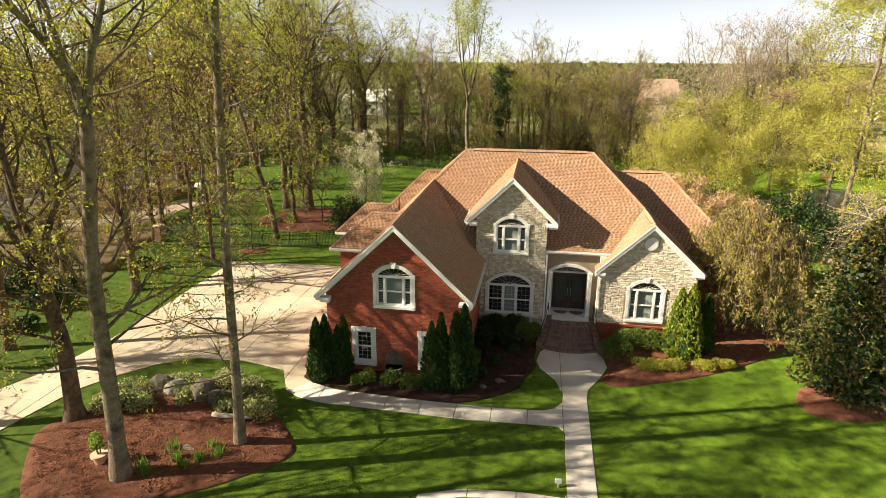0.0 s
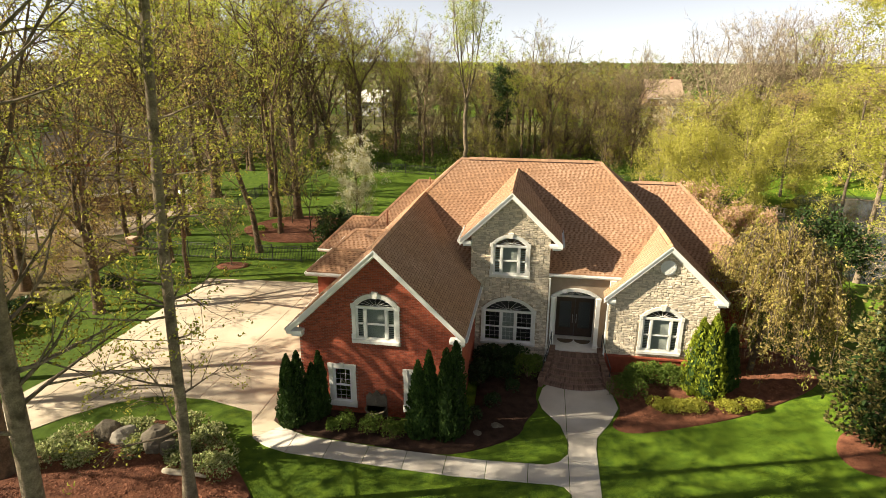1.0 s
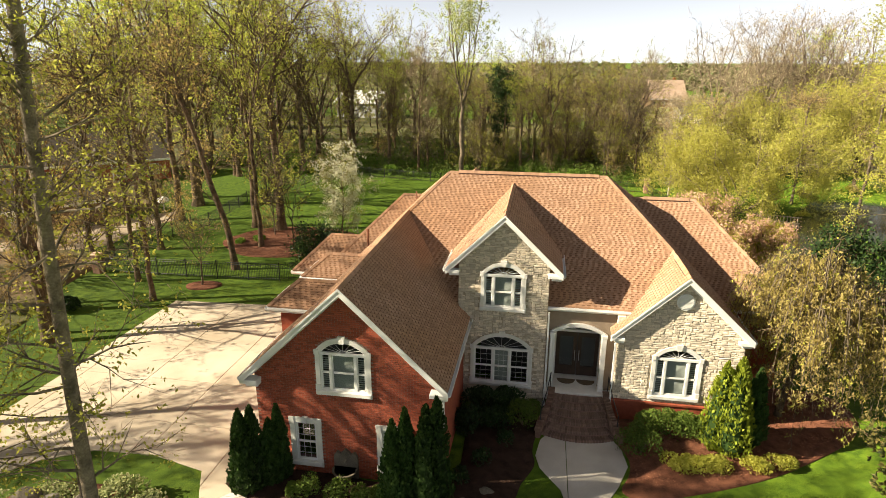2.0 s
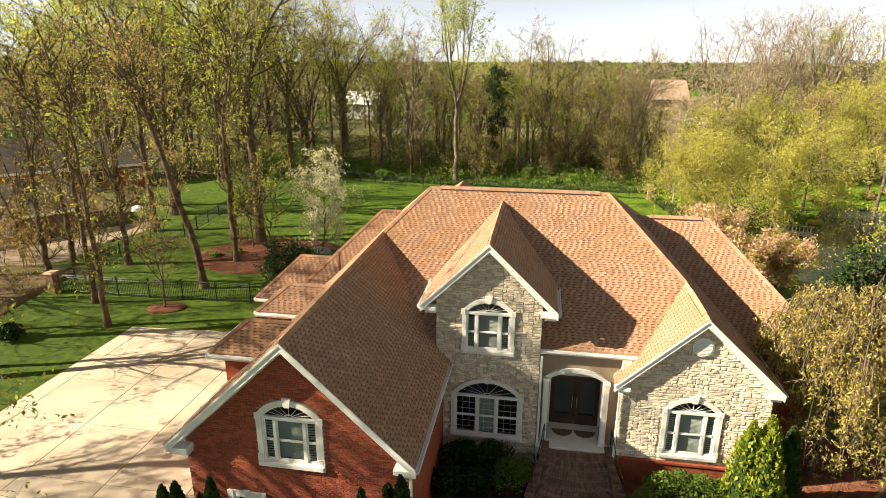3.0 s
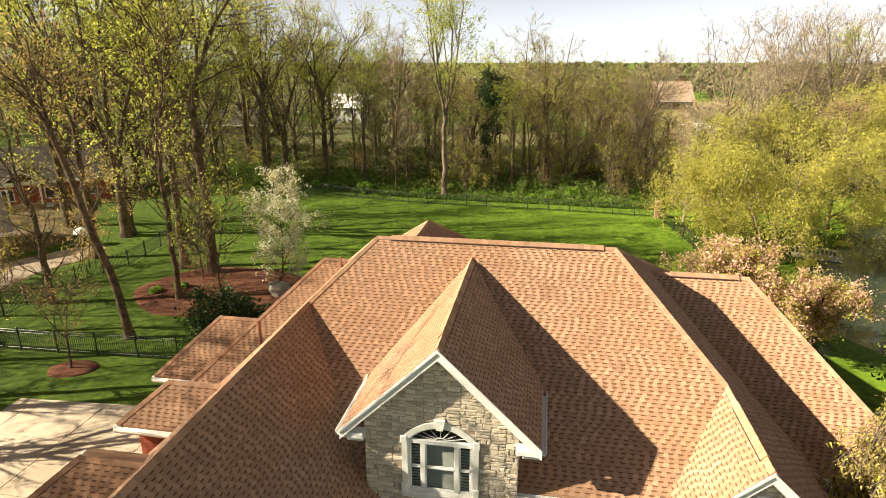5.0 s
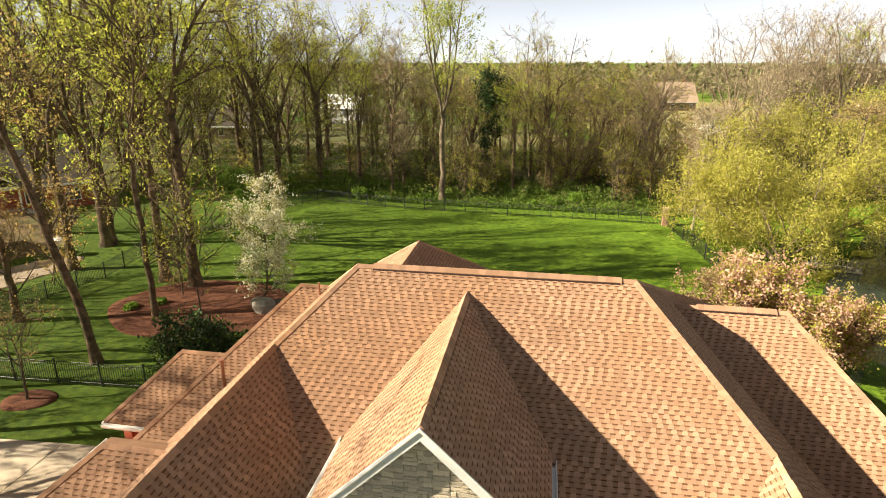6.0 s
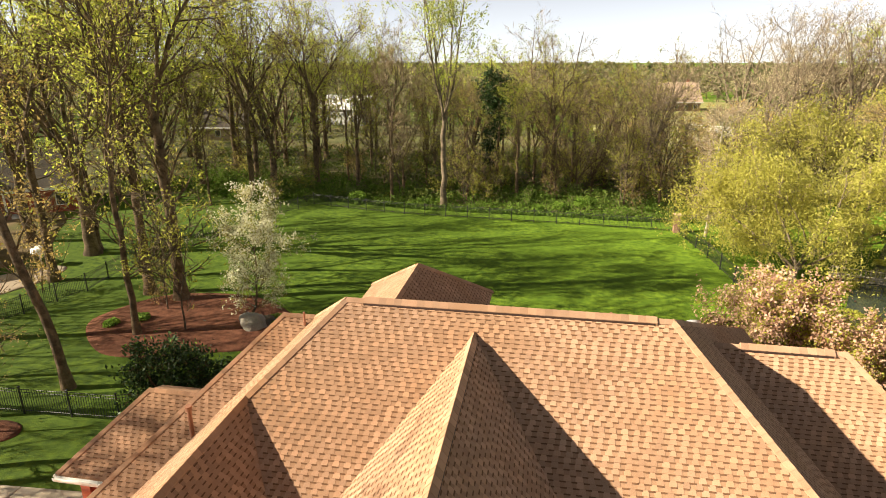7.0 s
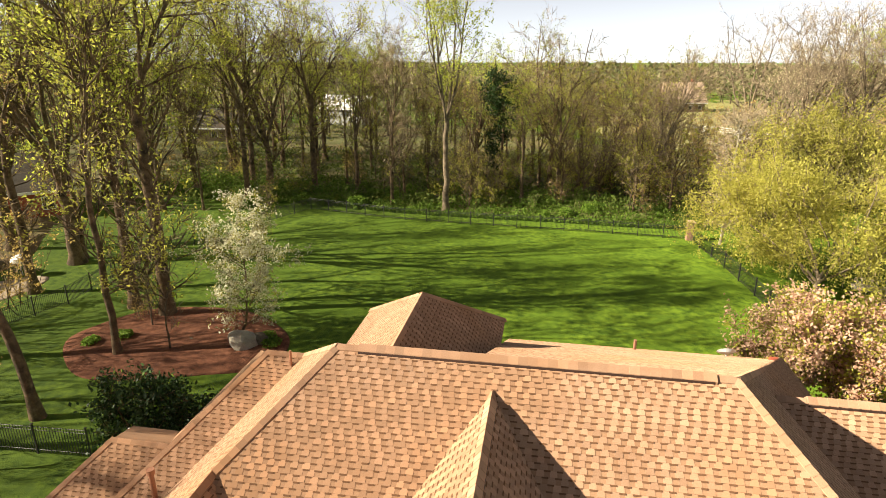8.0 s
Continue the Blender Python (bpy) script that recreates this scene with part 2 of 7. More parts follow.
class Build:
    """Collects vertices and faces for one mesh."""

    def __init__(self):
        self.v, self.f, self.k = [], [], []

    def add(self, verts, faces, k=0):
        o = len(self.v)
        self.v.extend(verts)
        self.f.extend(tuple(i + o for i in f) for f in faces)
        self.k.extend([k] * len(faces))
        return self

    def box(self, x0, x1, y0, y1, z0, z1, k=0):
        v = [(x, y, z) for z in (z0, z1) for y in (y0, y1) for x in (x0, x1)]
        return self.add(v, [(0, 2, 3, 1), (4, 5, 7, 6), (0, 1, 5, 4), (2, 6, 7, 3), (0, 4, 6, 2), (1, 3, 7, 5)], k)

    def soft_box(self, x0, x1, y0, y1, z0, z1, b=0.01, k=0):
        """A box with chamfered upright and upper edges."""
        b = min(b, (x1 - x0) / 3, (y1 - y0) / 3, (z1 - z0) / 3)
        def ring(i, z):
            return [(x0 + i, y0 + b, z), (x0 + b, y0 + i, z), (x1 - b, y0 + i, z), (x1 - i, y0 + b, z), (x1 - i, y1 - b, z), (x1 - b, y1 - i, z), (x0 + b, y1 - i, z), (x0 + i, y1 - b, z)]
        v = ring(0, z0) + ring(0, z1 - b) + ring(b, z1)
        f = [tuple(reversed(range(8))), tuple(range(16, 24))]
        for r in (0, 8):
            f += [(r + i, r + (i + 1) % 8, r + 8 + (i + 1) % 8, r + 8 + i) for i in range(8)]
        return self.add(v, f, k)

    def tube(self, pts, radii, sides=6, k=0, cap=True):
        pts = [Vector(p) for p in pts]
        o = len(self.v)
        side = None
        for i, p in enumerate(pts):
            d = (pts[min(i + 1, len(pts) - 1)] - pts[max(i - 1, 0)])
            d = d.normalized() if d.length > 1e-9 else Vector((0, 0, 1))
            if side is None:
                side = d.cross(Vector((0.31, 0.95, 0.05))).normalized() if abs(d.y) < 0.9 else d.cross(Vector((1, 0, 0))).normalized()
            side = (side - d * side.dot(d)).normalized()
            up = d.cross(side)
            for s in range(sides):
                a = 2 * math.pi * s / sides
                self.v.append(tuple(p + (side * math.cos(a) + up * math.sin(a)) * radii[i]))
        for i in range(len(pts) - 1):
            for s in range(sides):
                a, b = o + i * sides + s, o + i * sides + (s + 1) % sides
                self.f.append((a, b, b + sides, a + sides))
                self.k.append(k)
        if cap:
            self.f += [tuple(o + s for s in reversed(range(sides))), tuple(o + (len(pts) - 1) * sides + s for s in range(sides))]
            self.k += [k, k]
        return self

    def prism(self, poly, h0, h1, axis="z", k=0):
        """A polygon (two coordinates) pushed along an axis from h0 to h1."""
        def at(p, h):
            return {"z": (p[0], p[1], h), "y": (p[0], h, p[1]), "x": (h, p[0], p[1])}[axis]
        n = len(poly)
        v = [at(p, h0) for p in poly] + [at(p, h1) for p in poly]
        f = [tuple(reversed(range(n))), tuple(range(n, 2 * n))] + [(i, (i + 1) % n, n + (i + 1) % n, n + i) for i in range(n)]
        return self.add(v, f, k)

    def sheet_with_holes(self, outer, holes, y0, y1, k=0):
        """An upright wall in x and z with openings, between the planes y0 (front) and y1."""
        from mathutils.geometry import tessellate_polygon
        loops = [outer] + holes
        flat = [p for l in loops for p in l]
        tris = tessellate_polygon([[Vector((p[0], p[1], 0)) for p in l] for l in loops])
        n = len(flat)
        v = [(x, y0, z) for x, z in flat] + [(x, y1, z) for x, z in flat]
        f = [tuple(t) for t in tris] + [tuple(i + n for i in reversed(t)) for t in tris]
        o = 0
        for l in loops:
            m = len(l)
            f += [(o + i, o + (i + 1) % m, n + o + (i + 1) % m, n + o + i) for i in range(m)]
            o += m
        return self.add(v, f, k)

    def mesh(self, name, mats, smooth=False):
        me = bpy.data.meshes.new(name)
        me.from_pydata(self.v, [], self.f)
        for m in mats if isinstance(mats, (list, tuple)) else [mats]:
            me.materials.append(m)
        if any(self.k):
            me.polygons.foreach_set("material_index", self.k)
        if smooth:
            me.polygons.foreach_set("use_smooth", [True] * len(me.polygons))
        bm = bmesh.new()
        bm.from_mesh(me)
        if len(bm.faces) < 60000:
            bmesh.ops.recalc_face_normals(bm, faces=bm.faces)
        bm.to_mesh(me)
        bm.free()
        me.update()
        return me


def part(name, build, mats, parent, label="", smooth=False, kind=""):
    ob = new(name, build.mesh(name, mats, smooth) if isinstance(build, Build) else build)
    ob.parent = parent
    if parent is not None:
        ob.matrix_parent_inverse = Matrix.Identity(4)
    return tagged(ob, label, kind=kind)


def thing(name, label, category, group="", kind="", at=None):
    ob = new(name)
    ob.empty_display_size = 0.2
    if at is not None:
        ob.matrix_basis = at
    return tagged(ob, label, category, group, kind)


def solid(name, build, mats, label, category="", group="", kind="", smooth=False, at=None):
    ob = new(name, build.mesh(name, mats, smooth) if isinstance(build, Build) else build)
    if at is not None:
        ob.matrix_basis = at
    return tagged(ob, label, category, group, kind)


def inside(poly, x, y):
    hit = False
    for i in range(len(poly)):
        (ax, ay), (bx, by) = poly[i], poly[i - 1]
        if (ay > y) != (by > y) and x < (bx - ax) * (y - ay) / (by - ay) + ax:
            hit = not hit
    return hit


def smoothstep(a, b, x):
    t = min(1.0, max(0.0, (x - a) / (b - a)))
    return t * t * (3 - 2 * t)


def spline(points, closed=True, steps=6):
    """A smooth curve through points of the plan."""
    n = len(points)
    out = []
    for i in range(n if closed else n - 1):
        p = [points[(i + k) % n] if closed else points[min(max(i + k, 0), n - 1)] for k in (-1, 0, 1, 2)]
        for s in range(steps):
            t = s / steps
            out.append(tuple(0.5 * (2 * p[1][c] + (p[2][c] - p[0][c]) * t + (2 * p[0][c] - 5 * p[1][c] + 4 * p[2][c] - p[3][c]) * t * t + (3 * p[1][c] - p[0][c] - 3 * p[2][c] + p[3][c]) * t ** 3) for c in (0, 1)))
    if not closed:
        out.append(points[-1])
    return out


# ---- ground: one sheet to the horizon, dipping to the yard behind and to the pond ----
POND = spline([(19.5, 53), (24, 48), (34, 46), (48, 52), (54, 68), (46, 84), (36, 86), (29, 76), (24, 69), (20.5, 61)])
POND_C = (36, 66)


def ground_z(x, y):
    z = -0.8 * smoothstep(38, 52, y)
    d = math.hypot((x - 35) / 17.5, (y - 66) / 21)
    z -= 1.9 * (1 - smoothstep(0.80, 1.25, d))
    z += 0.10 * math.sin(x * 0.21 + 1.3) * math.sin(y * 0.17) * smoothstep(30, 60, math.hypot(x, y - 30))
    z += 6.0 * smoothstep(220, 900, math.hypot(x, y - 30)) * 0.35
    return z


def graded(a, b, fine0, fine1, step, far):
    out, x = [], a
    while x < b:
        out.append(x)
        d = max(fine0 - x, x - fine1, 0)
        x += min(step + d * 0.12, far)
    return out + [b]


def build_ground():
    xs = graded(-2600, 2600, -45, 45, 1.5, 250)
    ys = graded(-600, 3600, -5, 100, 1.5, 250)
    b = Build()
    b.v = [(x, y, ground_z(x, y)) for y in ys for x in xs]
    w = len(xs)
    b.f = [(j * w + i, j * w + i + 1, (j + 1) * w + i + 1, (j + 1) * w + i) for j in range(len(ys) - 1) for i in range(w - 1)]
    b.k = [0] * len(b.f)
    solid("ground", b, LAWN, "mown green lawn running out to fields", "lawn", kind="structure", smooth=True)


def drape(name, poly, mats, label, category, lift=0.03, mound=0.0, kind="structure", step=0.5, smooth=True):
    """A bed or paved area that follows the ground, a little proud of it, with a thin rim."""
    xs, ys = [p[0] for p in poly], [p[1] for p in poly]
    bm = bmesh.new()
    ring = [bm.verts.new((x, y, 0)) for x, y in poly]
    bm.faces.new(ring)
    for axis, lo, hi in ((0, min(xs), max(xs)), (1, min(ys), max(ys))):
        k = lo + step
        while k < hi - 1e-3:
            co, no = [0, 0, 0], [0, 0, 0]
            co[axis], no[axis] = k, 1
            bmesh.ops.bisect_plane(bm, geom=bm.verts[:] + bm.edges[:] + bm.faces[:], plane_co=co, plane_no=no)
            k += step
    bmesh.ops.triangulate(bm, faces=[f for f in bm.faces if len(f.verts) > 4])
    edge = {v for e in bm.edges if e.is_boundary for v in e.verts}
    for v in bm.verts:
        rim = 0.0
        if mound and v not in edge:
            d = min(math.hypot(v.co.x - a, v.co.y - c) for a, c in poly)
            rim = mound * smoothstep(0, 1.2, d) * (0.8 + 0.4 * noise.noise(Vector((v.co.x, v.co.y, 0))))
        v.co.z = ground_z(v.co.x, v.co.y) + lift + rim
    out = bmesh.ops.extrude_edge_only(bm, edges=[e for e in bm.edges if e.is_boundary])
    for v in out["geom"]:
        if isinstance(v, bmesh.types.BMVert):
            v.co.z -= lift + 0.05
    bmesh.ops.recalc_face_normals(bm, faces=bm.faces)
    me = bpy.data.meshes.new(name)
    bm.to_mesh(me)
    bm.free()
    me.materials.append(mats)
    me.polygons.foreach_set("use_smooth", [smooth] * len(me.polygons))
    return tagged(new(name, me), label, category, kind=kind)


build_ground()
wb = Build()
wp = [(POND_C[0] + (x - POND_C[0]) * 1.0, POND_C[1] + (y - POND_C[1]) * 1.0, -2.15) for x, y in POND]
wb.add(wp, [tuple(range(len(wp)))])
solid("water", wb, WATER, "still dark green pond water", "pond", kind="structure")

# ---- paving ----


def clip(poly, x0, x1, y0, y1):
    """A polygon cut to a rectangle."""
    for axis, lim, keep in ((0, x0, 1), (0, x1, -1), (1, y0, 1), (1, y1, -1)):
        out = []
        for i in range(len(poly)):
            p, q = poly[i - 1], poly[i]
            dp, dq = (p[axis] - lim) * keep, (q[axis] - lim) * keep
            if (dp >= 0) != (dq >= 0):
                t = dp / (dp - dq)
                out.append(tuple(p[c] + (q[c] - p[c]) * t for c in (0, 1)))
            if dq >= 0:
                out.append(q)
        poly = out
        if len(poly) < 3:
            return []
    return poly


def paved(name, poly, xs, ys, label, mat=CONCRETE, gap=0.012, top=0.035):
    """Concrete slabs with open joints, each a piece of its own."""
    base = thing(name, label, "pavement", kind="structure")
    for i in range(len(xs) - 1):
        for j in range(len(ys) - 1):
            c = clip(poly, xs[i] + gap, xs[i + 1] - gap, ys[j] + gap, ys[j + 1] - gap)
            if len(c) < 3 or abs(sum(c[k - 1][0] * c[k][1] - c[k][0] * c[k - 1][1] for k in range(len(c)))) < 0.1:
                continue
            b = Build()
            n = len(c)
            mx, my = sum(p[0] for p in c) / n, sum(p[1] for p in c) / n
            inner = [(x + (mx - x) * 0.012, y + (my - y) * 0.012) for x, y in c]
            b.add([(x, y, -0.1) for x, y in c] + [(x, y, top - 0.008) for x, y in c] + [(x, y, top) for x, y in inner],
                  [tuple(range(2 * n, 3 * n))] + [(r + k, r + (k + 1) % n, r + n + (k + 1) % n, r + n + k) for r in (0, n) for k in range(n)])
            part("slab", b, mat, base)
    return base


DRIVE = [(-26.0, 8.0), (-24.3, 15.0), (-23.5, 18.7), (-22.9, 20.0), (-22.4, 21.8), (-22.0, 24.3), (-21.9, 28.0), (-21.9, 37.2), (-15.3, 37.6), (-9.5, 37.6), (-9.5, 22.9), (-10.2, 22.1),
         (-9.7, 21.75), (-10.5, 20.85), (-10.9, 21.6), (-11.4, 22.6), (-13.8, 23.15), (-16.2, 23.0), (-17.8, 22.1), (-19.0, 20.8), (-20.0, 19.3), (-20.5, 17.2), (-20.9, 15.2), (-22.0, 8.0)]
paved("driveway", DRIVE, [-27, -21, -17.6, -14.2, -11.0, -7], [6, 12, 18.2, 21.3, 25.2, 28.4, 31.6, 34.7, 38], "wide pale concrete driveway beside the brick garage wing")
FRONT_WALK = [(-10.5, 20.85), (-9.7, 21.75)] + [(-8.4, 21.3), (-5.4, 21.1), (-1.4, 21.0), (1.1, 21.15), (1.6, 21.4), (1.95, 21.9), (2.0, 22.6), (1.7, 23.8), (0.95, 24.9), (0.78, 25.6), (0.95, 26.6), (1.3, 27.2),
              (3.75, 27.2), (4.1, 26.5), (4.22, 25.5), (3.75, 24.3), (3.15, 23.2), (3.05, 22.4), (3.0, 16.0), (3.2, 13.0), (1.8, 13.0), (1.9, 16.0), (2.0, 19.7), (1.75, 20.05), (1.4, 20.1), (-2.2, 19.95), (-5.2, 20.05), (-8.8, 20.2), (-9.8, 20.45)]
paved("front_walk", FRONT_WALK, [-11, -8.85, -7.3, -5.75, -4.2, -2.65, -1.1, 0.45, 1.95, 4.6], [12.5, 14.5, 16.0, 17.5, 19.0, 21.5, 23.4, 27.3], "pale concrete garden path from drive to front steps", WALK_CONCRETE)
paved("street_kerb", [(-3.2, 15.2), (-1.6, 15.75), (0.3, 15.9), (1.85, 15.85), (1.85, 15.5), (0.3, 15.55), (-1.6, 15.35), (-3.2, 14.8)], [-3.4, -1.5, 0.2, 2.0], [14, 16.5], "narrow pale concrete edging strip in the lawn", WALK_CONCRETE)

# ---- beds ----
drape("mulch_bed", spline([(-18.7, 15.3), (-19.1, 16.6), (-18.3, 17.9), (-17.2, 20.3), (-14.8, 21.3), (-12.4, 20.9), (-10.2, 19.0), (-8.6, 17.2), (-8.5, 16.3), (-9.5, 15.2), (-11.0, 14.0), (-13.4, 12.7), (-16.2, 12.4)]), MULCH, "round bed of red-brown bark mulch in the lawn", "flower bed", 0.04, 0.22)
drape("mulch_bed", spline([(-10.2, 22.3), (-9.6, 21.85), (-8.4, 21.42), (-5.4, 21.2), (-2.6, 21.15), (-0.2, 22.6), (0.3, 23.9), (0.75, 25.0), (0.66, 25.8), (0.8, 26.9), (1.2, 27.6), (1.1, 29.2), (-2.0, 29.2), (-2.4, 23.5), (-8.0, 23.4), (-9.3, 23.4)], steps=4), MULCH_SHADE, "mulch bed along the house front, coloured dark for its shade", "flower bed", 0.04, 0.08)
drape("mulch_bed", spline([(3.9, 27.4), (4.3, 26.0), (4.2, 25.0), (3.85, 24.1), (4.6, 23.75), (6.5, 24.4), (8.9, 25.5), (10.8, 26.7), (13.2, 28.6), (14.2, 30.3), (13.5, 32.2), (9.4, 32.0), (9.0, 28.9), (4.2, 28.9)], steps=4), MULCH, "red-brown mulch bed under the stone gable", "flower bed", 0.04, 0.12)
drape("mulch_bed", spline([(12.3, 23.9), (12.7, 22.7), (14.6, 22.6), (16.2, 23.6), (15.6, 25.4), (13.4, 25.4)]), MULCH, "small mulch ring under the magnolia", "flower bed", 0.04, 0.1)
drape("mulch_bed", spline([(-26.6, 51.2), (-26.8, 53.6), (-24.5, 57.0), (-19.0, 57.6), (-15.0, 55.2), (-13.8, 52.6), (-14.4, 50.6), (-17.4, 49.3), (-20.0, 48.2), (-23.2, 48.2)]), MULCH, "large mulch bed round a group of trees", "flower bed", 0.04, 0.12)
drape("mulch_bed", spline([(-22.9, 40.1), (-22.2, 41.0), (-21.0, 40.9), (-20.5, 40.1), (-21.2, 39.3), (-22.3, 39.2)]), MULCH, "mulch ring round a young tree", "flower bed", 0.03, 0.06)

# loose bark chips on the beds near the house
chip_rng = random.Random(17)
for x0, x1, y0, y1, ring, n, h in ((-19, -8.4, 12.3, 21.4, [(-18.5, 15.3), (-18.6, 17.2), (-17.0, 19.8), (-14.8, 20.9), (-12.4, 20.6), (-10.4, 18.8), (-8.9, 17.0), (-9.0, 15.8), (-11.0, 14.3), (-13.4, 13.1), (-16.2, 12.8)], 7000, 0.22),
                                   (4.0, 14, 23.8, 32, [(4.3, 27.0), (4.5, 25.6), (4.4, 24.4), (6.5, 24.8), (8.9, 25.9), (10.8, 27.1), (13.0, 28.9), (13.6, 30.3), (9.2, 31.5), (9.0, 28.6)], 4500, 0.10)):
    b = Build()
    while len(b.f) < n:
        x, y = chip_rng.uniform(x0, x1), chip_rng.uniform(y0, y1)
        if not inside(ring, x, y):
            continue
        d = min(math.hypot(x - a, y - c) for a, c in ring)
        z = ground_z(x, y) + 0.05 + h * smoothstep(0, 1.4, d) * (0.8 + 0.4 * noise.noise(Vector((x, y, 0))))
        a, l, t = chip_rng.uniform(0, 6.28), chip_rng.uniform(0.03, 0.08), chip_rng.uniform(-0.03, 0.03)
        dx, dy = math.cos(a) * l, math.sin(a) * l
        b.add([(x - dx, y - dy, z - t), (x + dy * 0.4, y - dx * 0.4, z + 0.015), (x + dx, y + dy, z + t), (x - dy * 0.4, y + dx * 0.4, z - 0.005)], [(0, 1, 2, 3)])
    solid("bark_chips", b, MULCH_CHIP, "loose red-brown bark chips on the mulch bed", "mulch", kind="stuff")

# ---- the house: shell ----
house = thing("house", "large red-brick and cream-stone house with tan shingle hip roofs", "house")


def wall_part(name, build, mats, label=""):
    return part(name, build, mats, house, label)


def arch(cx, w, z0, spring, rise, n=12):
    """The outline of an opening with a flat arc on top, anticlockwise from the lower left."""
    pts = [(cx - w / 2, z0), (cx + w / 2, z0), (cx + w / 2, spring)]
    r = (w * w / 4 + rise * rise) / (2 * rise)
    a0 = math.asin(min(1, w / 2 / r)) if rise <= w / 2 else math.pi / 2
    for i in range(1, n):
        a = a0 - 2 * a0 * i / n
        pts.append((cx + r * math.sin(a), spring + rise - r + r * math.cos(a)))
    return pts + [(cx - w / 2, spring)]


# openings: centre, width, sill, spring, rise of the arc
GAR_TOP = arch(-5.93, 1.66, 3.57, 5.02, 0.42)
GAR_LOW_A = [(-7.86, 0.55), (-7.06, 0.55), (-7.06, 2.15), (-7.86, 2.15)]
GAR_LOW_B = [(-4.62, 0.55), (-3.82, 0.55), (-3.82, 2.15), (-4.62, 2.15)]
DOR_TOP = arch(-0.88, 1.60, 4.64, 6.10, 0.40)
DOR_LOW = arch(-0.86, 2.40, 1.08, 2.75, 0.58)
RG_WIN = arch(6.28, 1.66, 1.35, 3.05, 0.42)

BRICK_GABLE = [(-9.25, -0.2), (-2.5, -0.2), (-2.5, 4.05), (-5.83, 7.38), (-9.25, 4.05)]
b = Build().sheet_with_holes(BRICK_GABLE, [GAR_TOP, GAR_LOW_A, GAR_LOW_B], 23.25, 23.55)
brick_front = wall_part("front_wall", b, MORTAR, "red brick gable wall with pale mortar joints")
STONE_TALL = [(-2.62, -0.2), (1.0, -0.2), (1.0, 6.75), (-0.885, 8.52), (-2.76, 6.75), (-2.76, 4.3), (-2.62, 4.1)]
b = Build().sheet_with_holes(STONE_TALL, [DOR_TOP, DOR_LOW], 29.0, 29.3)
stone_tall = wall_part("front_wall", b, STONE_BED, "cream ledgestone front of the tall dormer bay")
STONE_LOW = [(3.86, -0.2), (8.75, -0.2), (8.75, 4.2), (6.3, 6.48), (3.86, 4.2)]
b = Build().sheet_with_holes(STONE_LOW, [RG_WIN], 28.66, 28.96)
stone_low = wall_part("front_wall", b, STONE_BED, "cream ledgestone gable wall on a brick base")

# side and rear walls
for x0, x1, y0, y1, z0, z1 in (
    (-9.25, -8.95, 23.55, 33.6, -0.2, 4.35),
    (-9.25, -8.95, 33.6, 43.0, -0.2, 4.2),
    (-8.95, -1.2, 42.7, 43.0, -0.2, 4.0),
    (-1.2, -0.9, 42.7, 46.5, -0.2, 4.0),
    (-2.8, -2.5, 23.55, 29.0, -0.2, 4.2),
    (-1.2, 8.7, 46.5, 46.8, -0.2, 4.0),
    (8.45, 8.75, 28.96, 46.5, -0.2, 4.3),
    (8.75, 11.6, 32.5, 32.8, -0.2, 4.1),
    (11.3, 11.6, 32.8, 42.7, -0.2, 4.1),
    (8.75, 11.3, 42.4, 42.7, -0.2, 4.1),
    (-10.3, -9.25, 33.6, 33.9, -0.2, 4.2),
    (-12.3, -12.0, 34.8, 39.0, -0.2, 3.7),
    (-12.0, -9.25, 38.7, 39.0, -0.2, 3.7),
    (-5.6, -1.4, 41.6, 42.6, 3.9, 6.4),
):
    wall_part("side_wall", Build().box(x0, x1, y0, y1, z0, z1), BRICK_ROW, "plain red brick wall")
for y0, y1 in ((26.1, 27.9), (29.5, 31.3)):
    wall_part("loft_wall", Build().box(-9.45, -8.0, y0, y1, 3.9, 5.45), BRICK_ROW, "red brick loft dormer wall")
for y_z, x0, x1 in (([(29.3, -0.2), (29.3, 6.7), (31.9, 6.7), (31.9, 6.3), (31.0, 4.0), (31.0, -0.2)], 0.7, 1.0), ([(29.3, 3.9), (29.3, 6.7), (31.9, 6.7), (31.9, 6.3), (31.0, 4.5)], -2.76, -2.46), ([(28.96, -0.2), (28.96, 4.6), (31.4, 4.9), (31.4, -0.2)], 3.86, 4.16)):
    wall_part("side_wall", Build().prism(y_z, x0, x1, "x"), STONE_ROW, "stone return wall")
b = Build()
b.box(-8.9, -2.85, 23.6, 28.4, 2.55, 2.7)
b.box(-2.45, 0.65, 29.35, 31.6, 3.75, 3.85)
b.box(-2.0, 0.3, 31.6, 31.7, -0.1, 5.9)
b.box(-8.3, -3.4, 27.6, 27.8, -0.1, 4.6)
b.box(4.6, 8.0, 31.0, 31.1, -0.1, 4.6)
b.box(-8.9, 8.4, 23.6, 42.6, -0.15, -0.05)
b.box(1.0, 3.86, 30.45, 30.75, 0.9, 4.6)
wall_part("inner_floor", b, ROOM, "rooms behind the windows, coloured dark to look dim")

# ---- roofs ----
EXPO = 0.118


